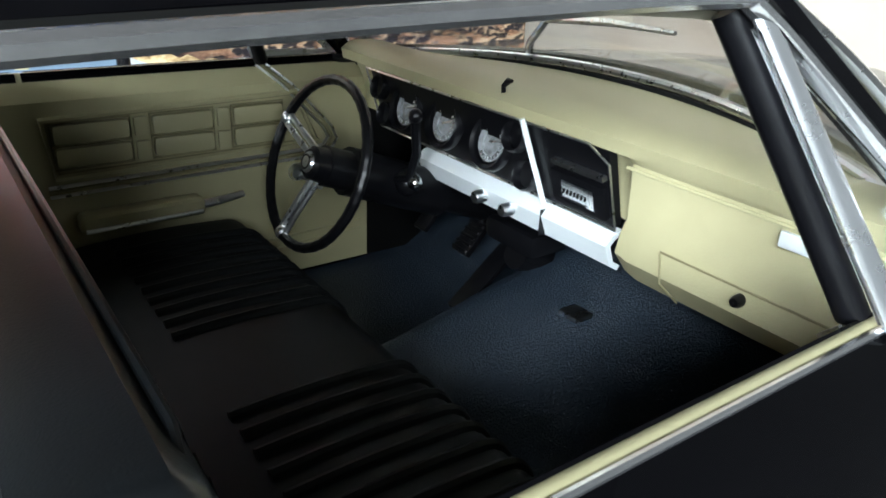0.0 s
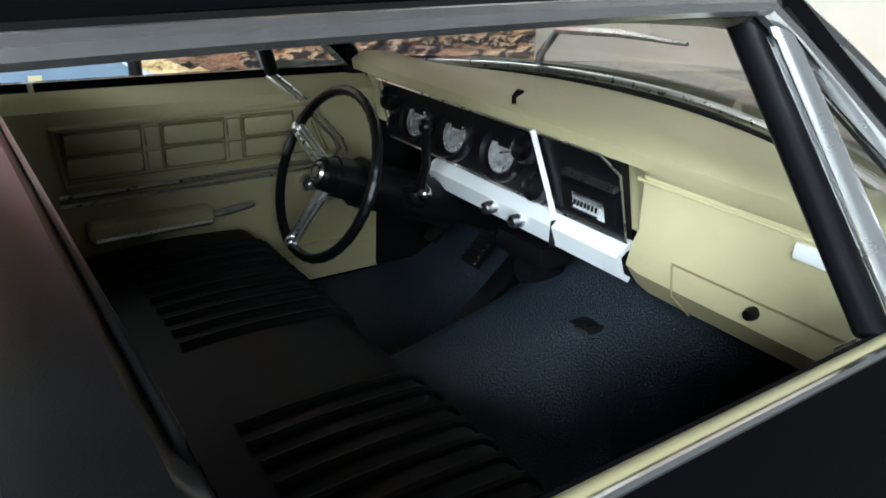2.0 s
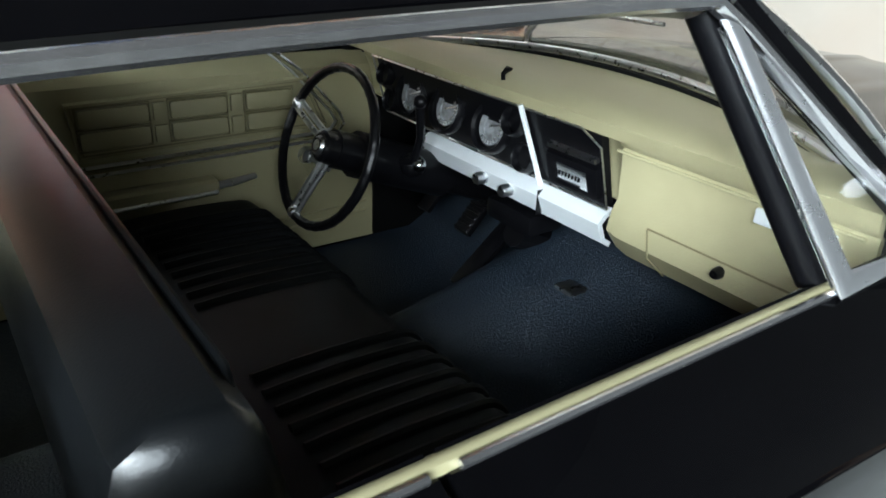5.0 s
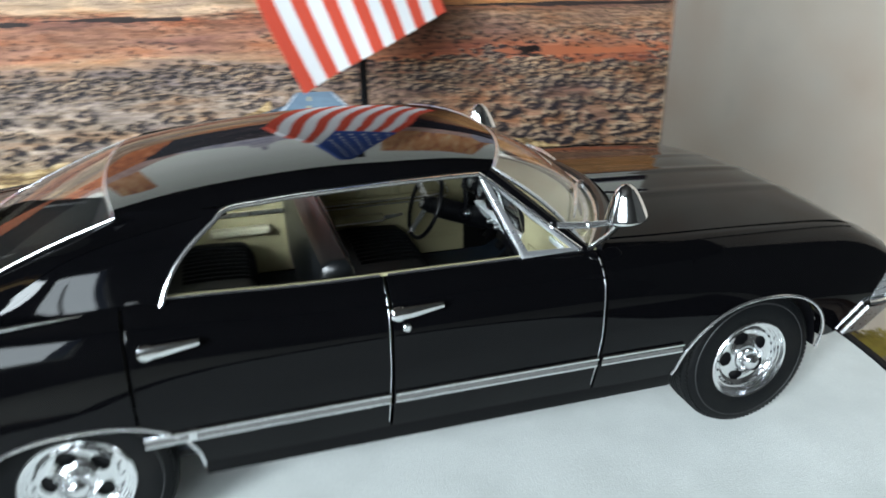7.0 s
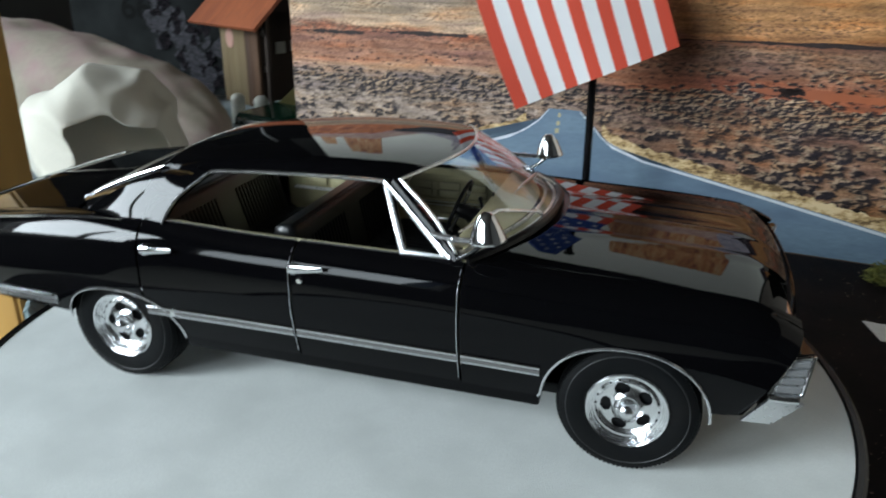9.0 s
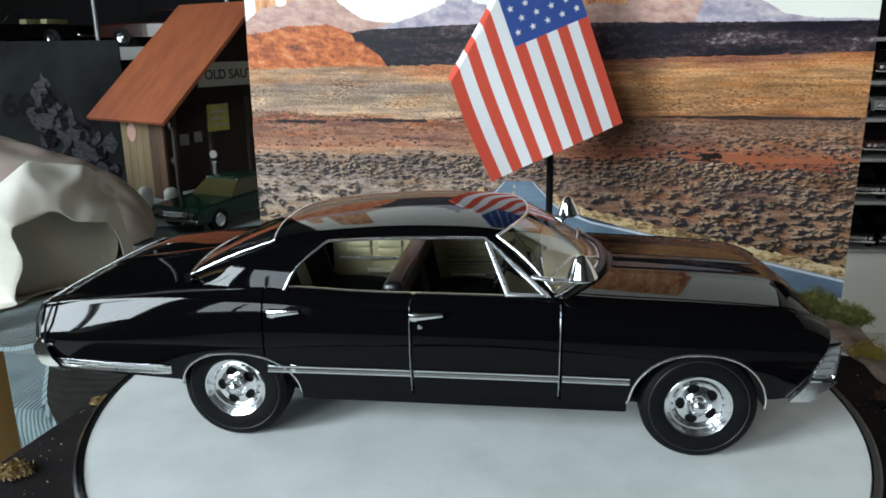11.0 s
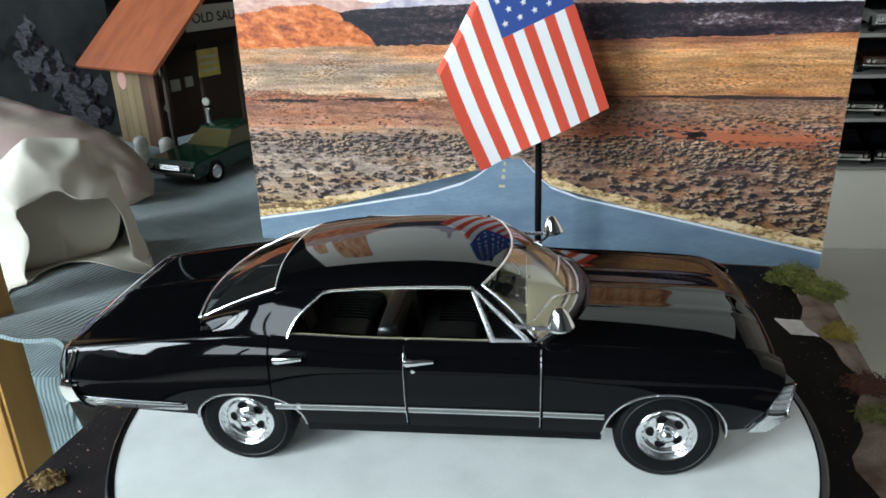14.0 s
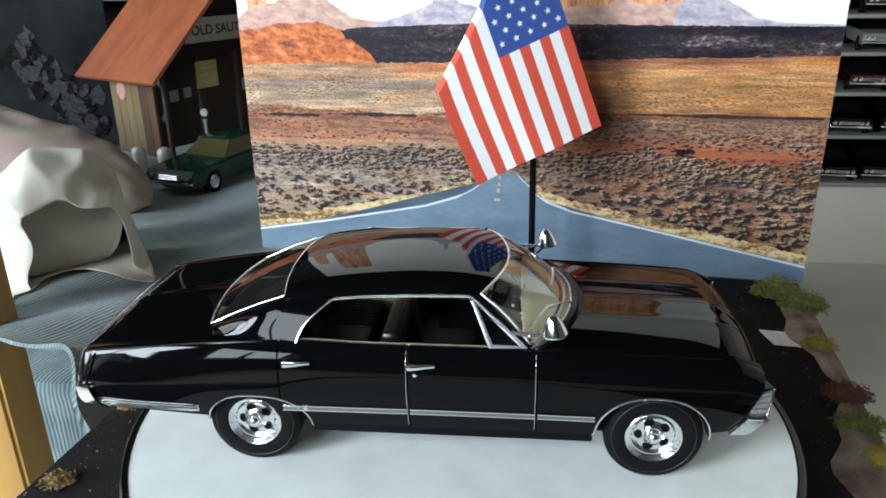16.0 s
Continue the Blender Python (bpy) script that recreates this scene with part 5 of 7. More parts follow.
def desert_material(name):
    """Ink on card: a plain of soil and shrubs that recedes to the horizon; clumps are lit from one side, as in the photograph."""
    m = bpy.data.materials.new(name)
    m.use_nodes = True
    nt = m.node_tree
    b = nt.nodes["Principled BSDF"]
    b.inputs["Roughness"].default_value = 0.45
    b.inputs["Specular IOR Level"].default_value = 0.18
    L = nt.links.new

    def put(v, socket):
        if isinstance(v, (int, float)):
            socket.default_value = v
        else:
            L(v, socket)

    def calc(op, a, c=0.0):
        n = nt.nodes.new("ShaderNodeMath")
        n.operation = op
        put(a, n.inputs[0])
        put(c, n.inputs[1])
        return n.outputs[0]

    def spread(v, a, c, lo, hi):
        n = nt.nodes.new("ShaderNodeMapRange")
        put(v, n.inputs[0])
        for k, q in enumerate((a, c, lo, hi)):
            put(q, n.inputs[k + 1])
        return n.outputs[0]

    def xy(a, c):
        n = nt.nodes.new("ShaderNodeCombineXYZ")
        put(a, n.inputs[0])
        put(c, n.inputs[1])
        return n.outputs[0]

    def grain(vec, scale, detail=4.0, rough=0.6):
        n = nt.nodes.new("ShaderNodeTexNoise")
        n.inputs["Scale"].default_value, n.inputs["Detail"].default_value, n.inputs["Roughness"].default_value = scale, detail, rough
        L(vec, n.inputs["Vector"])
        return n.outputs[0]

    def ramp(v, stops):
        n = nt.nodes.new("ShaderNodeValToRGB")
        e = n.color_ramp.elements
        while len(e) < len(stops):
            e.new(0.5)
        for k, (pos, col) in zip(e, stops):
            k.position, k.color = pos, (*(col if isinstance(col, tuple) else (col,) * 3), 1)
        L(v, n.inputs[0])
        return n.outputs[0]

    def blend(f, a, c, kind="MIX"):
        n = nt.nodes.new("ShaderNodeMix")
        n.data_type, n.blend_type = "RGBA", kind
        put(f, n.inputs[0])
        for v, k in ((a, 6), (c, 7)):
            if isinstance(v, tuple):
                n.inputs[k].default_value = (*v, 1)
            else:
                L(v, n.inputs[k])
        return n.outputs[2]

    tc, sep = nt.nodes.new("ShaderNodeTexCoord"), nt.nodes.new("ShaderNodeSeparateXYZ")
    L(tc.outputs["Object"], sep.inputs[0])
    u, z = calc("MULTIPLY", sep.outputs[0], 18.0), calc("MULTIPLY", sep.outputs[2], 18.0)
    away = calc("DIVIDE", calc("ADD", z, 0.7), 3.2)          # 0 at the card's foot, 1 at the far edge of the plain
    wide = grain(xy(calc("MULTIPLY", u, 0.45), calc("MULTIPLY", z, 3.2)), 1.0, 3.0)
    bandy = calc("ADD", away, calc("MULTIPLY", calc("SUBTRACT", wide, 0.5), 0.20))
    soil_left = ramp(bandy, [(0.10, (0.50, 0.36, 0.17)), (0.28, (0.40, 0.33, 0.24)), (0.44, (0.46, 0.38, 0.29)), (0.53, (0.30, 0.24, 0.19)), (0.565, (0.52, 0.33, 0.19)), (0.60, (0.42, 0.22, 0.13)), (0.67, (0.36, 0.17, 0.10)), (0.70, (0.40, 0.15, 0.075)), (0.72, (0.62, 0.44, 0.27)), (0.80, (0.42, 0.33, 0.21)), (0.855, (0.36, 0.27, 0.20)), (0.89, (0.58, 0.36, 0.18)), (0.93, (0.52, 0.25, 0.12))])
    soil_right = ramp(bandy, [(0.10, (0.46, 0.30, 0.12)), (0.28, (0.34, 0.20, 0.12)), (0.44, (0.30, 0.17, 0.10)), (0.52, (0.30, 0.16, 0.09)), (0.555, (0.34, 0.11, 0.05)), (0.60, (0.32, 0.15, 0.085)), (0.68, (0.36, 0.22, 0.13)), (0.725, (0.24, 0.12, 0.075)), (0.74, (0.44, 0.22, 0.085)), (0.84, (0.50, 0.27, 0.105)), (0.905, (0.56, 0.31, 0.13)), (0.94, (0.42, 0.18, 0.085)), (0.97, (0.22, 0.085, 0.06))])
    soil = blend(spread(calc("ADD", u, calc("MULTIPLY", wide, 1.6)), 0.0, 1.8, 0.0, 1.0), soil_left, soil_right)
    patch = grain(xy(calc("MULTIPLY", u, 1.5), calc("MULTIPLY", z, 4.2)), 1.0, 4.0)
    cover = calc("ADD", ramp(bandy, [(0.08, 0.40), (0.20, 0.62), (0.40, 0.60), (0.50, 0.80), (0.54, 0.70), (0.56, 0.28), (0.62, 0.40), (0.68, 0.42), (0.705, 0.60), (0.73, 0.24), (0.80, 0.42), (0.86, 0.36), (0.90, 0.16), (0.95, 0.25)]), calc("MULTIPLY", calc("SUBTRACT", patch, 0.5), 1.3))
    cover = calc("ADD", cover, calc("MULTIPLY", spread(u, 0.0, 2.0, 0.0, 0.16), spread(away, 0.74, 0.68, 0.0, 1.0)))

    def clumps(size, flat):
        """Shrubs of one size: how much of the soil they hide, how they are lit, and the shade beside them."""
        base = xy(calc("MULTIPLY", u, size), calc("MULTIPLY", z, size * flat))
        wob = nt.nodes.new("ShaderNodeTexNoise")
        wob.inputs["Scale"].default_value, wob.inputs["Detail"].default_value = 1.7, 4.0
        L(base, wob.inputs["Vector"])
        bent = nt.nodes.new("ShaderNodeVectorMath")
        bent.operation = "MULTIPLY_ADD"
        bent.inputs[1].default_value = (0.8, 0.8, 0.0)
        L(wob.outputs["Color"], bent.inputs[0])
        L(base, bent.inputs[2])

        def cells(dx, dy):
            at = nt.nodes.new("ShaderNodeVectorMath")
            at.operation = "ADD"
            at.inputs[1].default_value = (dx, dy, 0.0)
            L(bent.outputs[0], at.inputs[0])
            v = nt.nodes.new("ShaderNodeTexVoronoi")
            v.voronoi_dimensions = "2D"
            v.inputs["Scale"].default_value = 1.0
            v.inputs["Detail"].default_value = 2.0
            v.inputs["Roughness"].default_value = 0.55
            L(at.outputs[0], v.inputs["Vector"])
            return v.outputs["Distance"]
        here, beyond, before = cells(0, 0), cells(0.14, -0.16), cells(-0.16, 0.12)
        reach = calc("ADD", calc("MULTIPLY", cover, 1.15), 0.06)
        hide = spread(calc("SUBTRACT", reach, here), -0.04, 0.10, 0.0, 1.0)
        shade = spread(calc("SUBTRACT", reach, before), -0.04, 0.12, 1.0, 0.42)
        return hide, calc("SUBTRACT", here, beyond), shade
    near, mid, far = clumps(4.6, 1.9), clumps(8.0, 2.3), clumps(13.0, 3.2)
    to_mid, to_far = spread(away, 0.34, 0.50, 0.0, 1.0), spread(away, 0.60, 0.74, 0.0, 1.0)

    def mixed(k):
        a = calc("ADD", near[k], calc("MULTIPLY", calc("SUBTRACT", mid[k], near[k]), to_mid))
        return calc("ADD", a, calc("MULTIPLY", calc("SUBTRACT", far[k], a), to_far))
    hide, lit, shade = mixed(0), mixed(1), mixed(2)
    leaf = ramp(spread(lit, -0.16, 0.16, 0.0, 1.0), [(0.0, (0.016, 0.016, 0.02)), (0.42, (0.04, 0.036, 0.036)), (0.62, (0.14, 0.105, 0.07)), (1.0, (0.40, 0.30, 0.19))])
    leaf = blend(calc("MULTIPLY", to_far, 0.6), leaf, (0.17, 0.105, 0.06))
    gritty = calc("MULTIPLY", spread(grain(xy(calc("MULTIPLY", u, 26.0), calc("MULTIPLY", z, 52.0)), 1.0, 3.0, 0.7), 0.3, 0.7, 0.55, 1.42), spread(patch, 0.3, 0.7, 0.55, 1.30))
    gritty = calc("MULTIPLY", gritty, spread(grain(xy(calc("MULTIPLY", u, 1.3), calc("MULTIPLY", z, 20.0)), 1.0, 4.0), 0.3, 0.7, 0.58, 1.30))

    def grey_of(v):
        n = nt.nodes.new("ShaderNodeCombineColor")
        for k in range(3):
            L(v, n.inputs[k])
        return n.outputs[0]
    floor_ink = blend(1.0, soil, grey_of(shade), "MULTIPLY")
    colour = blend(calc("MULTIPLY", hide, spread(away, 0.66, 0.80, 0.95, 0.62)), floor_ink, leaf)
    stain = ramp(grain(xy(calc("MULTIPLY", u, 0.9), calc("MULTIPLY", z, 5.5)), 1.0, 5.0), [(0.36, (0.72, 0.66, 0.80)), (0.50, (1.0, 0.93, 0.97)), (0.64, (1.0, 0.74, 0.62))])
    colour = blend(1.0, colour, stain, "MULTIPLY")
    L(blend(1.0, colour, grey_of(gritty), "MULTIPLY"), b.inputs["Base Color"])
    return m


SKY_PRINT = mat("printed_sky", (0.86, 0.84, 0.74), 0.45, 0, 0.02, 30, second=(0.82, 0.81, 0.74), second_scale=4)
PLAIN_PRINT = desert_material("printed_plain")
DARK_PRINT = print_material("printed_shadow_band", "band", [(0.30, (0.012, 0.010, 0.016)), (0.52, (0.028, 0.020, 0.026)), (0.76, (0.075, 0.05, 0.052)), (1.0, (0.30, 0.27, 0.30))])
CLIFF_PRINT = print_material("printed_cliff", "rock", [(0.18, (0.09, 0.035, 0.035)), (0.36, (0.34, 0.085, 0.03)), (0.58, (0.58, 0.16, 0.045)), (0.9, (0.70, 0.33, 0.17))])
MESA_PRINT = print_material("printed_mesa", "column", [(0.22, (0.30, 0.11, 0.09)), (0.42, (0.62, 0.25, 0.11)), (0.62, (0.76, 0.40, 0.19)), (0.85, (0.82, 0.60, 0.38))])
FOOT_PRINT = print_material("printed_mesa_foot", "rock", [(0.15, (0.36, 0.21, 0.19)), (0.45, (0.52, 0.31, 0.26)), (0.68, (0.60, 0.40, 0.33)), (0.95, (0.68, 0.50, 0.42))])
TALUS_PRINT = print_material("printed_talus", "rock", [(0.25, (0.30, 0.27, 0.35)), (0.50, (0.44, 0.39, 0.45)), (0.80, (0.62, 0.54, 0.55))])
ROAD_PRINT = mat("printed_road", (0.15, 0.215, 0.28), 0.45, 0, 0.22, 200, second=(0.105, 0.15, 0.215), second_scale=16, stretch=(1, 1, 3), spec=0.18)
LINE_PRINT = mat("printed_line", (0.62, 0.66, 0.72), 0.45, 0, 0.2, 200, spec=0.15)
YELLOW_PRINT = mat("printed_yellow", (0.40, 0.35, 0.20), 0.45, 0, 0.2, 200)
SOIL_PRINT = mat("printed_soil", (0.33, 0.10, 0.045), 0.45, 0, 0.3, 120, second=(0.26, 0.085, 0.045), second_scale=30, spec=0.18)
SHRUB_PRINT = mat("printed_shrub", (0.035, 0.024, 0.022), 0.5, 0, 0.5, 300, spec=0.15)
GOLD_PRINT = print_material("printed_grass", "band", [(0.32, (0.14, 0.09, 0.045)), (0.48, (0.48, 0.32, 0.15)), (0.66, (0.68, 0.52, 0.30))])

backdrop = thing("desert_backdrop", "printed card showing a desert road and red mesas", "backdrop print", at=(0.59, 4.965, 0), turn=TURN)
bm = bmesh.new()
box(bm, (-4.27, 0.0, -0.7), (3.97, 0.05, 5.3), 0.006, 1)
part("card", bm, SKY_PRINT, backdrop, "cream printed sky")


def printed(name, outline, layer, material, label=""):
    """A flat inked shape on the card; layer: how many thin steps it lies proud."""
    y = -0.004 * layer - 0.004
    bm = bmesh.new()
    f = bm.faces.new([bm.verts.new((u, y, z)) for u, z in outline])
    bmesh.ops.triangulate(bm, faces=[f])
    return part(name, bm, material, backdrop, label, smooth=0)


def ragged(pts, amount, seed, step=0.05):
    """Breaks a line into short uneven steps."""
    rnd = random.Random(seed)
    out = []
    for (a, b), (c, d) in zip(pts, pts[1:]):
        n = max(1, int(math.hypot(c - a, d - b) / step))
        for i in range(n):
            t = i / n
            out.append((a + (c - a) * t + rnd.uniform(-amount, amount), b + (d - b) * t + rnd.uniform(-amount, amount)))
    out.append(pts[-1])
    return out


def skyline(name, pts, foot, layer, material, label, amount=0.012, seed=1, step=0.025):
    """A flat inked shape under an uneven skyline, down to a straight foot."""
    rnd = random.Random(seed)
    n = max(4, int((pts[-1][0] - pts[0][0]) / step))
    us = sorted({pts[0][0] + (pts[-1][0] - pts[0][0]) * i / n for i in range(n + 1)} | {u for u, _ in pts})
    rows = [[], []]
    y = -0.004 * layer - 0.004
    for u in us:
        k = max(i for i in range(len(pts) - 1) if pts[i][0] <= u + 1e-9)
        (a, b), (c, d) = pts[k], pts[k + 1]
        rows[0].append((u, y, foot))
        rows[1].append((u, y, b + (d - b) * (u - a) / max(1e-6, c - a) + rnd.uniform(-amount, amount)))
    return part(name, grid(rows), material, backdrop, label, smooth=0)


skyline("printed_mesa_column", [(-4.10, 3.3), (-4.06, 3.75), (-3.82, 3.8), (-3.79, 3.1)], 2.8, 1, MESA_PRINT, "printed red rock column", 0.02, 1)
skyline("printed_mesa_column", [(-3.62, 3.2), (-3.57, 4.5), (-3.2, 4.62), (-2.92, 4.55), (-2.87, 3.2)], 2.8, 1, MESA_PRINT, "printed red mesa column", 0.02, 2)
skyline("printed_mesa", [(-4.26, 2.9), (-4.12, 3.0), (-4.0, 3.08), (-3.80, 3.10), (-3.66, 3.10), (-3.5, 3.2), (-3.0, 3.22), (-2.84, 3.12), (-2.64, 2.98), (-2.47, 2.89), (-1.88, 2.82)], 2.6, 2, FOOT_PRINT, "printed pinkish mesa foot", 0.01, 3)
skyline("printed_butte", [(-2.3, 2.78), (-1.75, 2.93), (-1.33, 3.08), (-1.30, 3.26), (-1.19, 3.29), (-1.17, 3.52), (-1.11, 3.52), (-1.09, 3.27), (-1.05, 3.22), (-0.95, 3.09), (-0.64, 3.03), (-0.4, 2.95), (-0.1, 2.88), (0.5, 2.82)], 2.6, 3, TALUS_PRINT, "printed distant butte", 0.008, 4)
skyline("printed_mesa", [(0.2, 2.85), (0.42, 3.1), (0.50, 3.4), (0.54, 4.4), (1.4, 4.5), (2.24, 4.5), (2.29, 3.5), (2.36, 3.22), (2.6, 3.05), (2.9, 2.87)], 2.6, 4, MESA_PRINT, "printed red mesa", 0.012, 5)
skyline("printed_mesa_foot", [(0.15, 2.84), (0.4, 2.98), (0.7, 3.06), (0.95, 3.02), (1.2, 3.12), (1.6, 3.05), (1.85, 3.10), (2.3, 3.0), (2.8, 2.86)], 2.6, 4.5, FOOT_PRINT, "printed pinkish mesa foot", 0.014, 15)
skyline("printed_talus", [(1.88, 2.8), (1.94, 3.0), (2.02, 3.2), (2.15, 3.28), (2.3, 3.24), (2.5, 3.12), (2.91, 2.88), (3.3, 2.82), (3.96, 2.8)], 2.6, 5, TALUS_PRINT, "printed pale scree slope", 0.008, 6)
skyline("printed_ridge", [(-2.95, 2.4), (-2.85, 2.64), (-2.72, 2.72), (-2.4, 2.77), (-1.9, 2.78), (-0.55, 2.83), (2.0, 2.79), (3.96, 2.78)], 2.2, 6, DARK_PRINT, "printed dark ridge in shade", 0.008, 7)
skyline("printed_cliff", [(-4.26, 2.72), (-3.93, 2.76), (-3.6, 2.83), (-3.38, 2.82), (-3.0, 2.84), (-2.69, 2.74), (-2.62, 2.62), (-2.50, 2.58), (-2.27, 2.42), (-2.14, 2.26), (-2.1, 2.2)], 2.15, 7, CLIFF_PRINT, "printed orange cliff", 0.014, 8)
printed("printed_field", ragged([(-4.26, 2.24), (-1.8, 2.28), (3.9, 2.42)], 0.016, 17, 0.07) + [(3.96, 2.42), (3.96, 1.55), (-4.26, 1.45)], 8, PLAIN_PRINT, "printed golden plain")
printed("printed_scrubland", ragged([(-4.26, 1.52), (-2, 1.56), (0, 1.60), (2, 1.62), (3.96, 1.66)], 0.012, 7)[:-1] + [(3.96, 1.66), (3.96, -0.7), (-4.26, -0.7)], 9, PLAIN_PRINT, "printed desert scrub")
LEFT = [(-0.50, 0.72), (-0.62, 0.58), (-0.78, 0.46), (-1.0, 0.34), (-1.5, 0.18), (-2.2, 0.04), (-3.2, -0.16), (-4.26, -0.34)]
RIGHT = [(-0.10, 0.72), (0.04, 0.58), (0.18, 0.44), (0.32, 0.33), (0.7, 0.20), (1.3, 0.09), (2.06, -0.06), (3.0, -0.25), (3.96, -0.44)]
printed("printed_grass", ragged([(u, z + 0.17) for u, z in LEFT[2:]], 0.02, 8)[:-1] + [(-4.26, -0.15)] + LEFT[:1:-1], 11, GOLD_PRINT, "printed golden roadside grass")
printed("printed_grass", RIGHT[2:] + [(3.96, -0.30)] + ragged([(u, z + 0.14) for u, z in RIGHT[:1:-1]], 0.02, 9), 11, GOLD_PRINT, "printed golden roadside grass")
printed("printed_road", LEFT + [(-4.26, -0.7), (3.96, -0.7)] + RIGHT[::-1], 12, ROAD_PRINT, "printed blue-grey road")
for edge in (LEFT, RIGHT):
    o = []
    for i, (u, z) in enumerate(edge):
        w = 0.012 + 0.018 * i / len(edge)
        o.append((u, z, w))
    printed("printed_road_line", [(u, z - 0.01) for u, z, w in o] + [(u, z - 0.01 - w * 1.3) for u, z, w in o[::-1]], 13, LINE_PRINT, "printed white road edge line")
for u, z, w, h in ((-0.36, 0.62, 0.03, 0.05), (-0.37, 0.52, 0.04, 0.05), (-0.38, 0.42, 0.05, 0.06), (-0.40, 0.29, 0.09, 0.04)):
    printed("printed_centre_mark", [(u - w / 2, z), (u + w / 2, z), (u + w / 2, z + h), (u - w / 2, z + h)], 13, YELLOW_PRINT)
rb = random.Random(5)
for seed, a, b, z0, h in ((21, -4.2, -3.1, 1.50, 0.035), (22, -3.0, -1.6, 1.53, 0.03), (23, -1.2, 0.4, 1.57, 0.025), (24, 0.9, 3.9, 1.62, 0.03)):
    n = 24
    up = [(a + (b - a) * i / n, z0 + 0.03 * (i / n - 0.5) + h * math.sin(math.pi * i / n) * rb.uniform(0.2, 1.0)) for i in range(n + 1)]
    printed("printed_gully", up + [(u, 2 * z0 - z - 0.004) for u, z in up[:0:-1]], 10, SHRUB_PRINT, "printed dark gully line")


def bush_cluster(u, z, w, h, n):
    """A ragged patch of dark dots that reads as one printed bush or a row of them."""
    bm = bmesh.new()
    for _ in range(n):
        cu, cz, r = u + w * rb.gauss(0, 0.45), z + h * rb.gauss(0, 0.4), h * rb.uniform(0.15, 0.4)
        bm.faces.new([bm.verts.new((cu + 1.7 * r * math.cos(a) * rb.uniform(0.7, 1.1), -0.048, cz + r * math.sin(a) * rb.uniform(0.7, 1.1))) for a in (2 * math.pi * k / 9 for k in range(9))])
    part("printed_bush", bm, SHRUB_PRINT, backdrop, "printed dark bushes", smooth=0)


printed("printed_soil", ragged([(1.75, 1.12), (2.3, 1.16), (3.0, 1.12), (3.7, 1.10)], 0.012, 41)[:-1] + ragged([(3.6, 1.06), (2.8, 1.05), (2.0, 1.07)], 0.012, 42), 10, SOIL_PRINT, "printed red bare soil")
for u, z, w, h, n in ((2.2, 1.12, 0.16, 0.075, 40), (-3.4, 1.28, 0.4, 0.014, 30), (2.9, 1.36, 0.5, 0.014, 30)):
    bush_cluster(u, z, w, h, n)


# ---------------------------------------------------------------- desk flag
FLAG_RED = mat("flag_red", (0.72, 0.085, 0.045), 0.75, 0, 0.08, 1800, bump=0.15, bump_scale=6000)
FLAG_WHITE = mat("flag_white", (0.90, 0.89, 0.90), 0.75, 0, 0.05, 1800, bump=0.15, bump_scale=6000)
FLAG_BLUE = mat("flag_blue", (0.035, 0.085, 0.33), 0.75, 0, 0.12, 1800, bump=0.15, bump_scale=6000)
flag = thing("table_flag", "small striped cloth flag with stars on a black pole", "flag")
CANTON = 0.46
FOOT_LEFT, FOOT_RIGHT, RISE = Vector((-0.01, 3.42, 0.985)), Vector((1.545, 4.06, 1.615)), Vector((-0.47, -0.04, 1.245)) / CANTON


def fold_t(s):
    """How far up the cloth lies flat before it folds back behind itself."""
    return min(1.0, CANTON * (0.93 + 1.1 * s if s < 0.4615 else 1.438 + 1.67 * (s - 0.4615)))


def flag_at(s, t, out=0.0):
    p = FOOT_LEFT.lerp(FOOT_RIGHT, s) + RISE * min(t, fold_t(s))
    p.y += 0.03 * math.sin(math.pi * s * 2.0 + 2.2 * t) + 0.012 * math.sin(9 * s + 5 * t) - out
    p.x -= 0.05 * math.sin(math.pi * min(1.0, t / 0.62)) * (1 - s) ** 3
    over = (t - fold_t(s)) * RISE.length
    if over > 0:      # the folded part turns over a small radius and hangs behind
        a = min(over / 0.07, math.pi)
        p += Vector((-0.05 * math.sin(a), 0.07 * (1 - math.cos(a)) + 0.01, 0.05 * math.sin(a))) + Vector((0.25, 0.05, -0.4)) * max(0.0, over - 0.22)
    return p


for k in range(13):
    s0, s1 = k / 13, (k + 1) / 13
    rows = []
    for i in range(41):
        row = []
        for j in range(4):
            a = s0 + (s1 - s0) * j / 3
            t1 = fold_t(a) if k < 6 else CANTON
            row.append(flag_at(a, t1 * i / 30 if i <= 30 else (t1 + 0.012 * (i - 30) if k < 6 else t1)))
        rows.append(row)
    part("stripe", grid(rows if k < 6 else rows[:31], thick=0.006), FLAG_RED if k % 2 == 0 else FLAG_WHITE, flag, "red cloth stripe" if k % 2 == 0 else "white cloth stripe")
rows = []
for i in range(25):
    row = []
    for j in range(17):
        a = 6 / 13 + 7 / 13 * j / 16
        row.append(flag_at(a, CANTON + (fold_t(a) - CANTON) * i / 18 if i <= 18 else fold_t(a) + 0.014 * (i - 18)))
    rows.append(row)
canton = part("canton", grid(rows, thick=0.006), FLAG_BLUE, flag, "blue field with white stars")
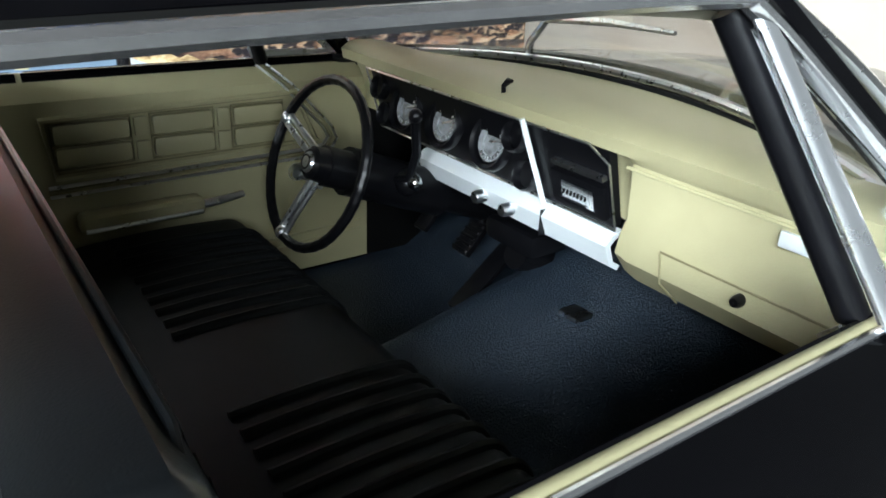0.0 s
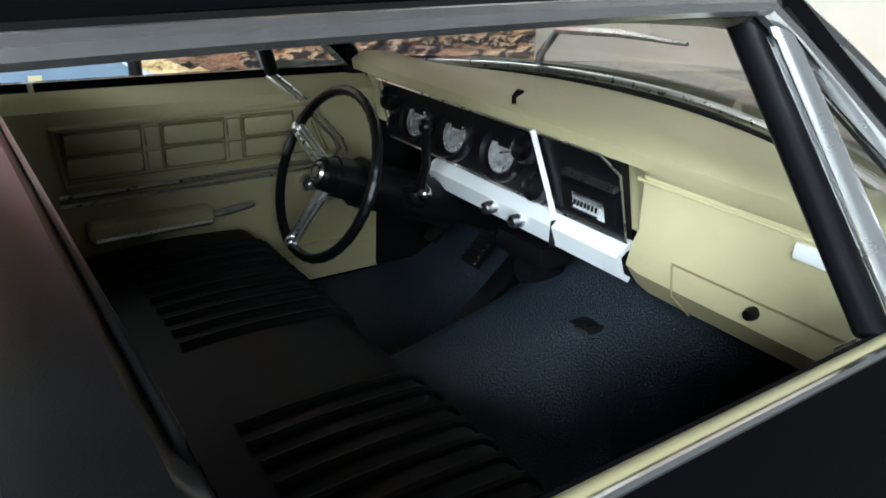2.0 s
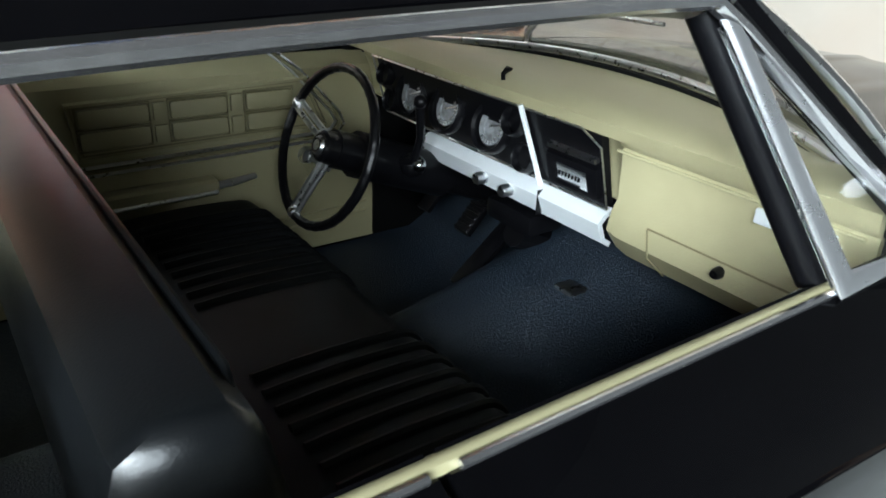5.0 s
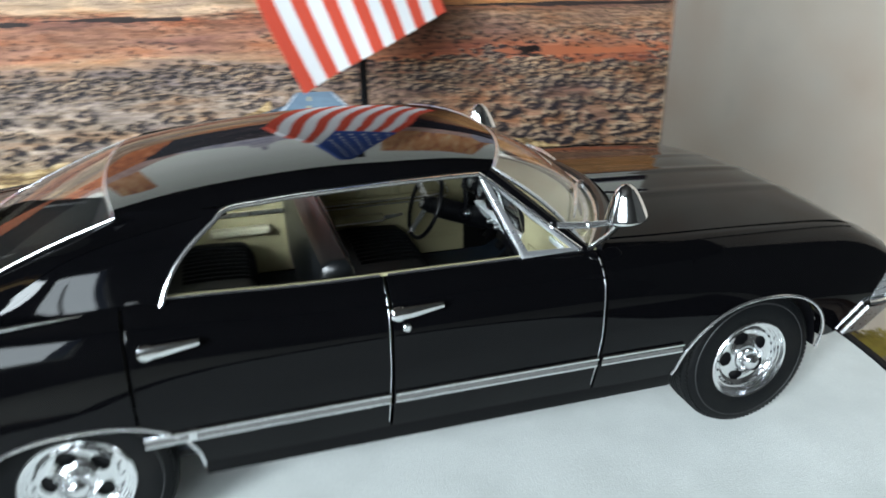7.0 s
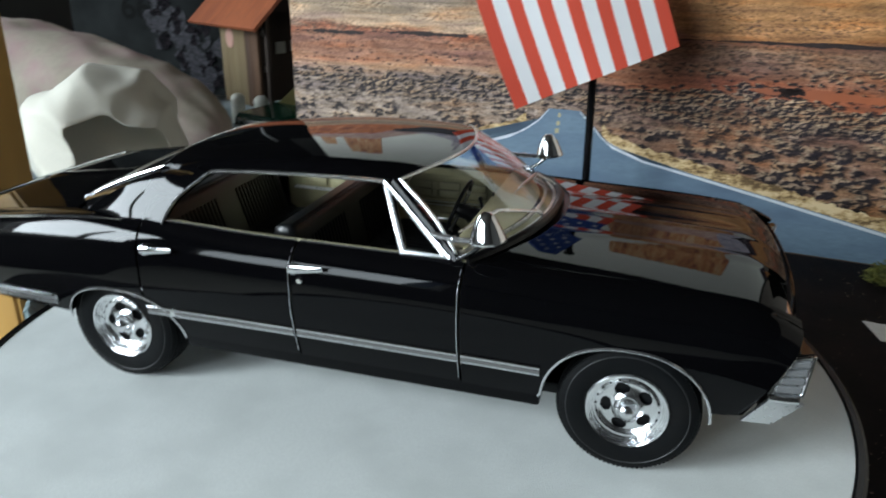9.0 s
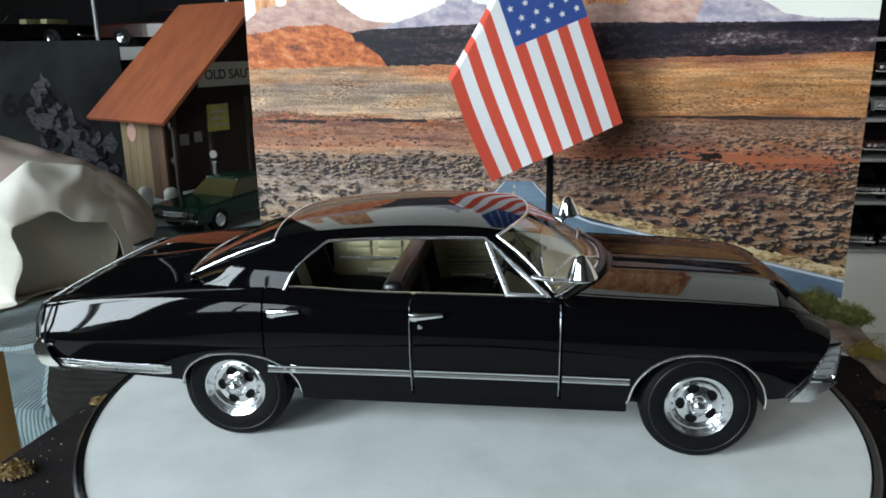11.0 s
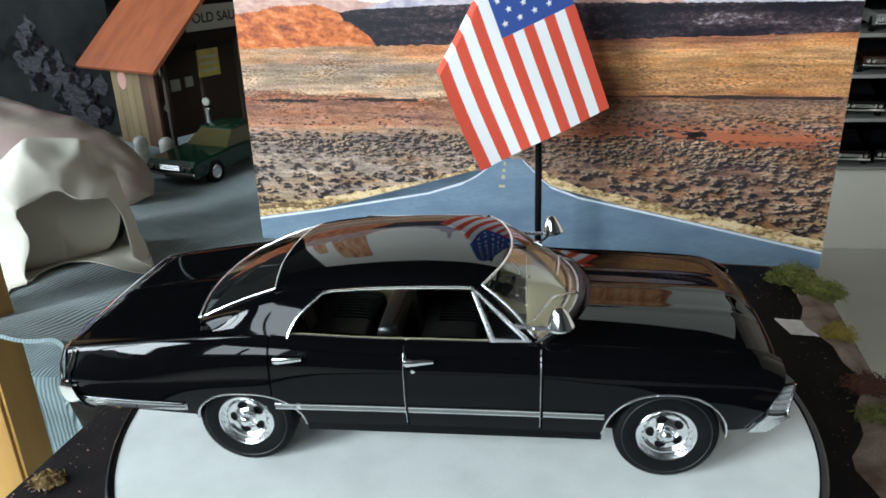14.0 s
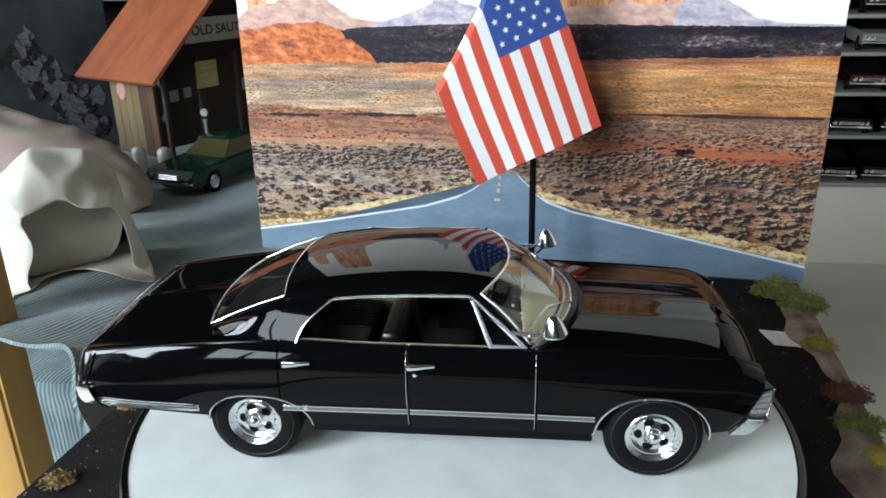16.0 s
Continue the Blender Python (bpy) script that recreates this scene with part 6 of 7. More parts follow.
for r in range(9):
    n = 6 if r % 2 == 0 else 5
    for c in range(n):
        s = 6 / 13 + 7 / 13 * (r + 1) / 10
        t = CANTON + 0.57 * ((c + 0.5) / 6 if n == 6 else (c + 1) / 6)
        if t > fold_t(s) - 0.02:
            continue
        bm = bmesh.new()
        loop = []
        for q in range(10):
            a = math.pi / 2 + q * math.pi / 5
            rr = 0.044 if q % 2 == 0 else 0.018
            loop.append(bm.verts.new(flag_at(s + rr * math.cos(a) / 1.75, t + rr * math.sin(a) / 2.85, 0.012)))
        bm.faces.new(loop)
        part("star", bm, FLAG_WHITE, canton, smooth=0)
bm = bmesh.new()
rod(bm, (0.70, 4.12, -0.66), (0.66, 4.12, 4.2), 0.045, 14)
ball(bm, (0.66, 4.12, 4.24), 0.075)
part("pole", bm, GLOSS_BLACK, flag, "black flag pole")
bm = bmesh.new()
lathe(bm, [(0.001, -0.60), (0.25, -0.61), (0.33, -0.64), (0.34, -0.69)], 32, "z", (0.70, 4.12, 0))
part("foot", bm, GLOSS_BLACK, flag, "round black foot")

# ---------------------------------------------------------------- bed cover, cloths, wooden post
def ribbed(m, spacing, strength):
    """Adds close woven ribs to a cloth."""
    nt = m.node_tree
    tc, mp, wv, bp = (nt.nodes.new("ShaderNode" + k) for k in ("TexCoord", "Mapping", "TexWave", "Bump"))
    mp.inputs["Rotation"].default_value = (0, 0, radians(12))
    wv.inputs["Scale"].default_value = 0.314 / spacing
    wv.inputs["Distortion"].default_value, wv.inputs["Detail"].default_value, wv.inputs["Detail Scale"].default_value = 3.5, 3.0, 0.6
    bp.inputs["Strength"].default_value, bp.inputs["Distance"].default_value = strength, 0.0025
    nt.links.new(tc.outputs["Object"], mp.inputs[0])
    nt.links.new(mp.outputs[0], wv.inputs["Vector"])
    nt.links.new(wv.outputs["Fac"], bp.inputs["Height"])
    nt.links.new(bp.outputs[0], nt.nodes["Principled BSDF"].inputs["Normal"])
    return m


BLANKET = mat("blue_grey_ribbed_cover", (0.165, 0.225, 0.235), 0.9, 0, 0.25, 500, bump=0.3, bump_scale=1800, second=(0.11, 0.155, 0.165), second_scale=25, sheen=0.2)
ribbed(BLANKET, 0.0042, 0.45)
CREAM_CLOTH = mat("cream_cotton", (0.60, 0.575, 0.50), 0.85, 0, 0.05, 400, bump=0.2, bump_scale=3000, second=(0.62, 0.59, 0.51), second_scale=14)
TAN_CLOTH = mat("faded_print_cotton", (0.29, 0.25, 0.20), 0.85, 0, 0.2, 130, bump=0.2, bump_scale=3000, second=(0.28, 0.19, 0.18), second_scale=22)
PINE = mat("yellow_pine", (0.50, 0.29, 0.07), 0.5, 0, 0.2, 60, stretch=(1, 1, 0.12), second=(0.38, 0.20, 0.05), second_scale=18, bump=0.1, bump_scale=300)
BROWN_WOOD = mat("brown_wood", (0.16, 0.075, 0.03), 0.55, 0, 0.3, 60, stretch=(0.15, 1, 1), second=(0.10, 0.045, 0.02), second_scale=18)

def cover_z(x, y):
    """Height of the bed cover's top."""
    return -1.02 - 0.085 * (y - 0.7) + 0.07 * math.sin(x * 1.3 + y * 0.7) + 0.05 * math.sin(x * 2.9 - y * 1.7)


blanket = thing("bed_cover", "ribbed blue-grey cover spread beneath the dioramas", "bed cover")
BL = [(0.0, (-4.15, 0.75)), (0.12, (-5.0, 1.9)), (0.25, (-7.2, 2.95)), (0.4, (-10.2, 5.4)), (1.0, (-17.0, 17.5))]
BR = [(0.0, (-3.72, 0.62)), (0.2, (-3.2, 3.2)), (0.4, (-2.6, 6.5)), (1.0, (-0.8, 17.5))]
rows = []
for i in range(90):
    t = i / 89
    row = []
    for j in range(70):
        s = j / 69
        x = (1 - s) * interp(t, [(k, p[0]) for k, p in BL]) + s * interp(t, [(k, p[0]) for k, p in BR])
        y = (1 - s) * interp(t, [(k, p[1]) for k, p in BL]) + s * interp(t, [(k, p[1]) for k, p in BR])
        z = cover_z(x, y)
        z -= 0.30 * max(0, 1 - t / 0.10) ** 2
        z += max(0, 1 - t / 0.42) * (0.55 - 1.15 * s)      # it slopes down towards the board
        row.append((x, y, z))
    rows.append(row)
part("cover", grid(rows, thick=0.05, inward=(0, 0, -1)), BLANKET, blanket)


def open_bag(name, label, back, mouth, material):
    """A slack cloth bag lying on the cover, its mouth open: a closed back, a wide belly and a ragged, drooping rim."""
    t = thing(name, label, "cloth bag")
    back, mouth = Vector(back), Vector(mouth)
    ax = (mouth - back).normalized()
    side = ax.cross(Vector((0, 0, 1))).normalized()
    upv = side.cross(ax)
    rim = [(0, 0.30), (35, 0.12), (60, 0.28), (95, 0.10), (125, 0.16), (150, 0.05), (180, 0.15), (200, 0.7), (220, 1.25), (240, 0.55), (262, 0.15), (285, 0.15), (305, 0.7), (322, 1.15), (338, 0.65), (360, 0.30)]
    rows = []
    for i in range(92):
        v, skin = (i / 45, 0.0) if i < 46 else ((91 - i) / 45, 0.02)
        row = []
        for j in range(145):
            deg = 360 * j / 144
            a = radians(deg)
            q = Vector((math.cos(a) * 1.3, math.sin(a) * 1.3, v * 1.6 + 4))
            crease = 0.5 - abs(noise.noise(q * 0.9)) * 2.4 + 0.22 * (0.4 - abs(noise.noise(q * 2.0 + Vector((7, 0, 0)))) * 2.0)
            w = 1 + 0.17 * crease * min(1, 0.3 + v) + 0.05 * math.sin(3 * a + 5 * v) + 0.012 * math.sin(5 * a + 2.0) * v
            rx = interp(v, [(0, 0.10), (0.05, 0.5), (0.14, 0.95), (0.35, 1.35), (0.65, 1.36), (0.85, 1.30), (1.0, 1.06)]) * w - skin
            rz = interp(v, [(0, 0.10), (0.05, 0.4), (0.14, 0.8), (0.35, 1.22), (0.65, 1.30), (0.85, 1.22), (1.0, 1.0)]) * w - skin
            c = back.lerp(mouth, v) + ax * (interp(deg, rim) * max(0, v - 0.6) / 0.4)
            p = c + side * rx * math.cos(a) + upv * rz * math.sin(a)
            drop = interp(deg, rim) * max(0, v - 0.6) / 0.4
            p.z -= 0.55 * drop
            p -= side * 0.50 * max(0, math.cos(a - 0.15)) ** 3 * max(0, v - 0.55) / 0.45
            if 190 < deg < 260:
                p -= side * 0.25 * drop
            if 300 < deg < 340:
                p += side * 0.35 * drop
            low = cover_z(p.x, p.y) + 0.04 + 0.03 * crease + skin
            if p.z < low:
                p.z = low + 0.05 * math.exp(p.z - low)
            row.append(p)
        rows.append(row)
    part("cloth", grid(rows), material, t, smooth=50)
    return t


def long_cushion(name, label, at, half, turn, tilt, material, seed):
    """A stuffed cushion: a rounded box form with pinched ends and slack wrinkles."""
    t = thing(name, label, "cushion")
    m = Matrix.Translation(at) @ Matrix.Rotation(radians(turn), 4, "Z") @ Matrix.Rotation(radians(tilt), 4, "Y")
    rows = []
    for i in range(49):
        v = -1 + i / 24
        k = (1 - abs(v) ** 3.0) ** 0.55
        row = []
        for j in range(65):
            a = 2 * math.pi * j / 64
            ca, sa = math.cos(a), math.sin(a)
            r = (abs(ca) ** 2.6 + abs(sa) ** 2.6) ** (-1 / 2.6)
            q = Vector((v * 3 + seed, ca, sa))
            w = 1 + 0.07 * (0.4 - abs(noise.noise(q * 1.3)) * 2) + 0.03 * noise.noise(q * 3)
            p = m @ Vector((half[0] * v, half[1] * r * ca * k * w, half[2] * r * sa * k * w))
            p.z = max(p.z, cover_z(p.x, p.y) + 0.02 + 0.01 * (1 + math.sin(9 * a)))
            row.append(p)
        rows.append(row)
    part("cushion_cover", grid(rows), material, t, smooth=60)
    return t


open_bag("cream_cloth", "cream-white slack cloth bag with an open mouth", (-8.6, 7.2, -0.42), (-7.2, 5.45, -0.80), CREAM_CLOTH)
round_end = thing("round_cushion", "plump round cream cushion tucked inside the slack cloth", "cushion")
bm = bmesh.new()
rows = []
for i in range(25):
    v = -1 + i / 12
    row = []
    for j in range(49):
        a = 2 * math.pi * j / 48
        k = (1 - abs(v) ** 7) ** 0.5 * (1 + 0.03 * noise.noise(Vector((2 * v, math.cos(a) * 2, math.sin(a) * 2))))
        q = Vector((-7.50, 5.92, -0.60)) + Vector((0.63, -0.74, -0.15)).normalized() * 0.42 * v + Vector((0.76, 0.65, 0)) * 1.02 * k * math.cos(a) + Vector((0.1, -0.12, 0.98)) * 0.95 * k * math.sin(a)
        q.z = max(q.z, cover_z(q.x, q.y) + 0.09)
        row.append(q)
    rows.append(row)
part("cushion_cover", grid(rows, bm), CREAM_CLOTH, round_end, smooth=60)
long_cushion("printed_cushion", "long cushion in faded pink-beige printed cotton", (-12.6, 10.8, -0.75), (4.6, 1.5, 1.35), -6, 11, TAN_CLOTH, 8)

post = thing("wooden_post", "yellow pine board standing upright beside the bed", "wooden post")
bm = bmesh.new()
box(bm, (-7.75, 3.05, -15.3), (-7.0, 3.75, 6.5), 0.03)
part("board", bm, PINE, post)
bm = bmesh.new()
box(bm, (-7.0, 3.10, -15.3), (-6.94, 3.75, 6.5), 0.02)
part("edge", bm, PINE, post, "planed edge of the board")

# ---------------------------------------------------------------- roadside station diorama
STATION_ROOF = mat("orange_wood_roof", (0.29, 0.078, 0.027), 0.6, 0, 0.4, 50, stretch=(0.2, 2, 1), second=(0.20, 0.050, 0.018), second_scale=11, bump=0.15, bump_scale=300)
STATION_WALL = mat("dark_wall_paint", (0.03, 0.02, 0.015), 0.9, 0, 0.2, 60, bump=0.1, bump_scale=300, second=(0.018, 0.012, 0.01), second_scale=3)
CABINET_GREY = mat("grey_cabinet_paint", (0.87, 0.85, 0.77), 0.6, 0, 0.06, 12, second=(0.81, 0.79, 0.70), second_scale=3)
CEILING = mat("dark_timber_ceiling", (0.03, 0.024, 0.02), 0.8, 0, 0.2, 12, second=(0.022, 0.018, 0.015), second_scale=3)
STATION_PALE = mat("pale_wood_boards", (0.22, 0.165, 0.085), 0.7, 0, 0.35, 60, stretch=(1, 1, 0.2), second=(0.14, 0.095, 0.045), second_scale=14)
STATION_BROWN = mat("dark_brown_boards", (0.10, 0.05, 0.025), 0.8, 0, 0.3, 60, stretch=(1, 1, 0.2), second=(0.05, 0.025, 0.015), second_scale=20)
SIGN_WHITE = mat("dirty_white_sign", (0.30, 0.30, 0.27), 0.6, 0, 0.15, 90, second=(0.27, 0.27, 0.24), second_scale=20)
CAN_WHITE = mat("pale_tin", (0.60, 0.60, 0.55), 0.4, 0.2, 0.2, 90, second=(0.34, 0.38, 0.36), second_scale=60)
INK = mat("black_lettering", (0.01, 0.01, 0.01), 0.6, 0, 0.2, 90)
SIGN_YELLOW = mat("yellow_sign", (0.35, 0.30, 0.05), 0.6, 0, 0.25, 90, second=(0.26, 0.2, 0.05), second_scale=40)
DULL_METAL = mat("dull_metal", (0.35, 0.36, 0.36), 0.45, 0.6, 0.3, 200)
GREEN_PAINT = mat("dark_green_paint", (0.005, 0.026, 0.015), 0.15, 0, 0.2, 200, coat=0.2, spec=0.25)
CREAM_SEAT = mat("cream_vinyl", (0.50, 0.46, 0.22), 0.5, 0, 0.1, 200)
CREAM_PANES = mat("panes_over_cream_seats", (0.055, 0.05, 0.02), 0.08, 0, 0.2, 50)
RED_PAINT = mat("dark_red_paint", (0.04, 0.009, 0.006), 0.15, 0, 0.2, 200, coat=0.8)
TEAL_PAINT = mat("teal_paint", (0.09, 0.22, 0.20), 0.2, 0, 0.2, 200, coat=0.8)

station = thing("station_model", "small wooden roadside station model with an orange roof", "building model", at=(-10.30, 15.45, -1.9), turn=62)
# local frame: x along the front, y to the back
bm = bmesh.new()
box(bm, (0.25, 0.9, 0), (6.3, 1.0, 2.9), 0.01)
box(bm, (6.2, 1.0, 0), (6.3, 2.2, 2.9), 0.01)
box(bm, (0.25, 2.15, 0), (6.3, 2.25, 2.9), 0.01)
part("wall", bm, STATION_WALL, station, "dark brown boarded walls")
for i in range(6):
    bm = bmesh.new()
    box(bm, (0.16, 0.05 + i * 0.35, 0), (0.26, 0.39 + i * 0.35, 2.9), 0.012, 1)
    part("side_board", bm, STATION_PALE if i > 1 else STATION_BROWN, station, "pale side wall board" if i > 1 else "dark brown side wall board")
bm = bmesh.new()
f = [bm.verts.new(p) for p in ((-0.1, 0.05, 2.75), (6.5, 0.05, 2.75), (3.2, 0.05, 5.7))]
bm.faces.new(f)
bmesh.ops.solidify(bm, geom=bm.faces[:], thickness=0.1)
part("gable", bm, STATION_WALL, station, "dark gable board")
for sx in (1, -1):
    a = [(3.2 - sx * 3.75, 2.42), (3.2, 5.78)]
    bm = grid([[(a[0][0] + (a[1][0] - a[0][0]) * i / 6, y, a[0][1] + (a[1][1] - a[0][1]) * i / 6) for y in (-1.0, 0.9, 2.75)] for i in range(7)], thick=0.10, inward=(0, 0, -1))
    part("roof_slope", bm, STATION_ROOF, station, "orange-brown wooden roof slope")
for x in (0.3, 1.6, 3.1, 4.6, 6.1):
    bm = bmesh.new()
    box(bm, (x - 0.06, -0.35, 0), (x + 0.06, -0.23, 2.9), 0.01)
    part("porch_post", bm, STATION_WALL, station)
bm = bmesh.new()
box(bm, (1.5, -0.06, 3.25), (5.3, 0.0, 3.98), 0.015)
sign = part("sign_board", bm, SIGN_WHITE, station, "dirty white lettered sign board")
text_mesh("sign_lettering", "OLD SAUTE", 0.40, INK, sign, Matrix.Translation((2.80 * S, -0.07 * S, 3.60 * S)) @ Matrix.Rotation(radians(90), 4, "X"))
bm = bmesh.new()
box(bm, (1.45, -0.42, 1.95), (2.25, -0.36, 2.75), 0.01)
ysign = part("yellow_sign", bm, SIGN_YELLOW, station, "worn yellow enamel sign")
bm = bmesh.new()
for k in range(3):
    box(bm, (1.55, -0.44, 2.1 + 0.2 * k), (2.15, -0.42, 2.16 + 0.2 * k))
part("sign_bars", bm, SIGN_WHITE, ysign)
for x, z, w, h in ((1.3, 1.45, 0.35, 0.35), (1.85, 1.5, 0.3, 0.32), (4.3, 1.4, 0.4, 0.4), (4.5, 0.8, 0.3, 0.4)):
    bm = bmesh.new()
    box(bm, (x, 0.84, z), (x + w, 0.9, z + h), 0.01)
    part("enamel_plate", bm, SIGN_WHITE, station, "small pale enamel plate")
for x, z in ((0.75, 2.15), (0.75, 1.1)):
    bm = bmesh.new()
    lathe(bm, [(0.02, -0.06), (0.11, -0.05), (0.14, 0.0), (0.14, 0.06)], 16, "y", (x, 0.5, z))
    part("round_lamp", bm, DULL_METAL, station, "round metal fitting")
bm = bmesh.new()
lathe(bm, [(0.001, -0.03), (0.2, -0.03), (0.23, 0.0)], 20, "x", (0.14, 1.55, 1.95))
bmesh.ops.scale(bm, vec=(1, 1, 1.3), space=Matrix.Translation((0, 0, -1.95)), verts=bm.verts)
part("oval_badge", bm, mat("faded_pink_badge", (0.45, 0.25, 0.2), 0.6, 0, 0.2, 90), station, "faded pink oval badge")


def pump(x, y, h, name, label):
    t = thing(name, label, "fuel pump", at=(x, y, -2.25))
    bm = bmesh.new()
    box(bm, (-0.13, -0.1, 0), (0.13, 0.1, h * 0.5), 0.03)
    part("cabinet", bm, DULL_METAL, t)
    bm = bmesh.new()
    lathe(bm, [(0.04, h * 0.5), (0.05, h * 0.6), (0.045, h * 0.8), (0.07, h * 0.88)], 14, "z")
    part("neck", bm, DULL_METAL, t)
    bm = bmesh.new()
    lathe(bm, [(0.001, -0.04), (0.10, -0.04), (0.125, 0), (0.10, 0.04), (0.001, 0.04)], 20, "y", (0, 0, h))
    part("sign_globe", bm, SIGN_WHITE, t, "round pale pump globe")


pump(-8.9, 15.9, 1.7, "fuel_pump", "pale round-topped toy fuel pump")
for cx, cy in ((-10.6, 14.85), (-9.75, 14.7)):
    can = thing("oil_can", "small pale toy oil can beside the green car", "can", "toy oil cans", at=(cx, cy, -2.2))
    b2 = bmesh.new()
    lathe(b2, [(0.001, 0), (0.2, 0), (0.2, 0.75), (0.17, 0.8), (0.1, 0.86), (0.001, 0.86)], 18, "z")
    part("body", b2, CAN_WHITE, can)


def small_car(at, turn, scale, paint, label, roof=True, seat=None, panes=None):
    """A simpler model car for the far shelves: body, cabin glass, lamps, bumpers and four wheels."""
    t = thing("shelf_car", label, "model car", "model cars on display", at=at, turn=turn)
    k = scale
    prof = [(-2.55, 0.45, 0.62), (-2.5, 0.85, 0.66), (-1.6, 0.93, 0.7), (0.7, 0.93, 0.7), (2.3, 0.86, 0.66), (2.45, 0.72, 0.62), (2.45, 0.42, 0.62)]
    rows = []
    for y in (-0.95, -0.9, -0.5, 0, 0.5, 0.9, 0.95):
        rows.append([(x * k, y * k, (z - (0.06 if abs(y) > 0.92 else 0)) * k) for x, z, _ in prof])
    bm = grid(rows)
    for s in (-0.95, 0.95):
        ring = [bm.verts.new((x * k, s * k, (z - 0.06) * k)) for x, z, _ in prof]
        bm.faces.new(ring)
    bmesh.ops.remove_doubles(bm, verts=bm.verts, dist=1e-4)
    part("body", bm, paint, t)
    if roof:
        bm = bmesh.new()
        low = [(-1.7, -0.82, 0.92), (0.75, -0.82, 0.92), (0.75, 0.82, 0.92), (-1.7, 0.82, 0.92)]
        top = [(-1.1, -0.62, 1.38), (0.15, -0.62, 1.38), (0.15, 0.62, 1.38), (-1.1, 0.62, 1.38)]
        v0, v1 = ([bm.verts.new(Vector(p) * k) for p in q] for q in (low, top))
        for i in range(4):
            bm.faces.new((v0[i], v0[(i + 1) % 4], v1[(i + 1) % 4], v1[i]))
        part("cabin_glass", bm, panes or GLOSS_BLACK, t, "cabin windows", smooth=0)
        bm = bmesh.new()
        box(bm, (-1.15 * k, -0.65 * k, 1.36 * k), (0.2 * k, 0.65 * k, 1.42 * k), 0.03 * k)
        part("roof", bm, paint, t)
    else:
        bm = bmesh.new()
        box(bm, (-1.2 * k, -0.75 * k, 0.9 * k), (-0.9 * k, 0.75 * k, 1.12 * k), 0.06 * k)
        box(bm, (-0.3 * k, -0.75 * k, 0.9 * k), (0.0 * k, 0.75 * k, 1.12 * k), 0.06 * k)
        part("seat", bm, seat or VINYL, t, "open car seats")
        bm = bmesh.new()
        tube(bm, [(0.75 * k, -0.8 * k, 0.93 * k), (0.45 * k, -0.72 * k, 1.3 * k), (0.45 * k, 0.72 * k, 1.3 * k), (0.75 * k, 0.8 * k, 0.93 * k)], 0.03 * k, 6)
        part("windshield_frame", bm, CHROME, t, "chrome windshield frame")
    for x in (-2.56, 2.46):
        bm = bmesh.new()
        box(bm, ((x - 0.06) * k, -0.94 * k, 0.42 * k), ((x + 0.06) * k, 0.94 * k, 0.54 * k), 0.04 * k)
        part("bumper", bm, CHROME, t, "chrome bumper")
    bm = bmesh.new()
    for i in range(3):
        box(bm, (2.44 * k, -0.40 * k, (0.585 + 0.055 * i) * k), (2.485 * k, 0.40 * k, (0.615 + 0.055 * i) * k), 0.008 * k, 1)
    part("grille", bm, CHROME, t, "chrome grille bars")
    for y in (-0.72, -0.48, 0.48, 0.72):
        bm = bmesh.new()
        lathe(bm, [(0.001, 0.05 * k), (0.09 * k, 0.03 * k), (0.1 * k, -0.02 * k)], 14, "x", (2.46 * k, y * k, 0.66 * k))
        part("headlamp", bm, CHROME, t, "bright headlamp")
    for x in (-1.45, 1.5):
        for y in (-0.87, 0.87):
            bm = bmesh.new()
            s = 1 if y > 0 else -1
            lathe(bm, [(0.001, -0.1), (0.36, -0.1), (0.36, 0.09), (0.22, 0.11)], 24, "y")
            w_bm = bmesh.new()
            lathe(w_bm, [(0.22, 0.10), (0.19, 0.12), (0.08, 0.09), (0.001, 0.11)], 20, "y")
            for b in (bm, w_bm):
                if s < 0:
                    bmesh.ops.scale(b, vec=(1, -1, 1), verts=b.verts)
                bmesh.ops.scale(b, vec=(k, k, k), verts=b.verts)
                bmesh.ops.translate(b, vec=(x * k, y * k, 0.36 * k), verts=b.verts)
            w = part("wheel", bm, RUBBER, t)
            part("rim", w_bm, CHROME, w, "chrome rim")
    return t


small_car((-8.0, 14.5, -2.15), 252, 0.85, GREEN_PAINT, "dark green model sedan parked before the station", panes=CREAM_PANES)

# ---------------------------------------------------------------- the room
WALL = mat("dark_grey_wall_paint", (0.12, 0.12, 0.11), 0.9, 0, 0.06, 12, bump=0.1, bump_scale=300, second=(0.10, 0.10, 0.092), second_scale=3)
WALL_WARM = mat("warm_beige_wall", (0.82, 0.72, 0.62), 0.9, 0, 0.08, 12, bump=0.1, bump_scale=300, second=(0.74, 0.60, 0.49), second_scale=3)
WALL_DARK = mat("dark_wall", (0.05, 0.048, 0.045), 0.9, 0, 0.08, 12, bump=0.1, bump_scale=300, second=(0.04, 0.038, 0.036), second_scale=3)
FLOOR = mat("grey_floor", (0.72, 0.71, 0.63), 0.6, 0, 0.08, 12, second=(0.62, 0.61, 0.54), second_scale=3)
SHELF_WOOD = mat("pale_shelf", (0.32, 0.315, 0.29), 0.5, 0, 0.1, 30)
SHELF_BACK = mat("dark_cabinet", (0.008, 0.008, 0.008), 0.8, 0, 0.2, 30, spec=0.12)
FRAME_WHITE = mat("white_window_frame", (0.75, 0.75, 0.73), 0.5, 0, 0.05, 30)
POSTER = mat("dark_printed_board", (0.013, 0.014, 0.014), 0.8, 0, 0.6, 30, second=(0.024, 0.026, 0.026), second_scale=9, spec=0.03)
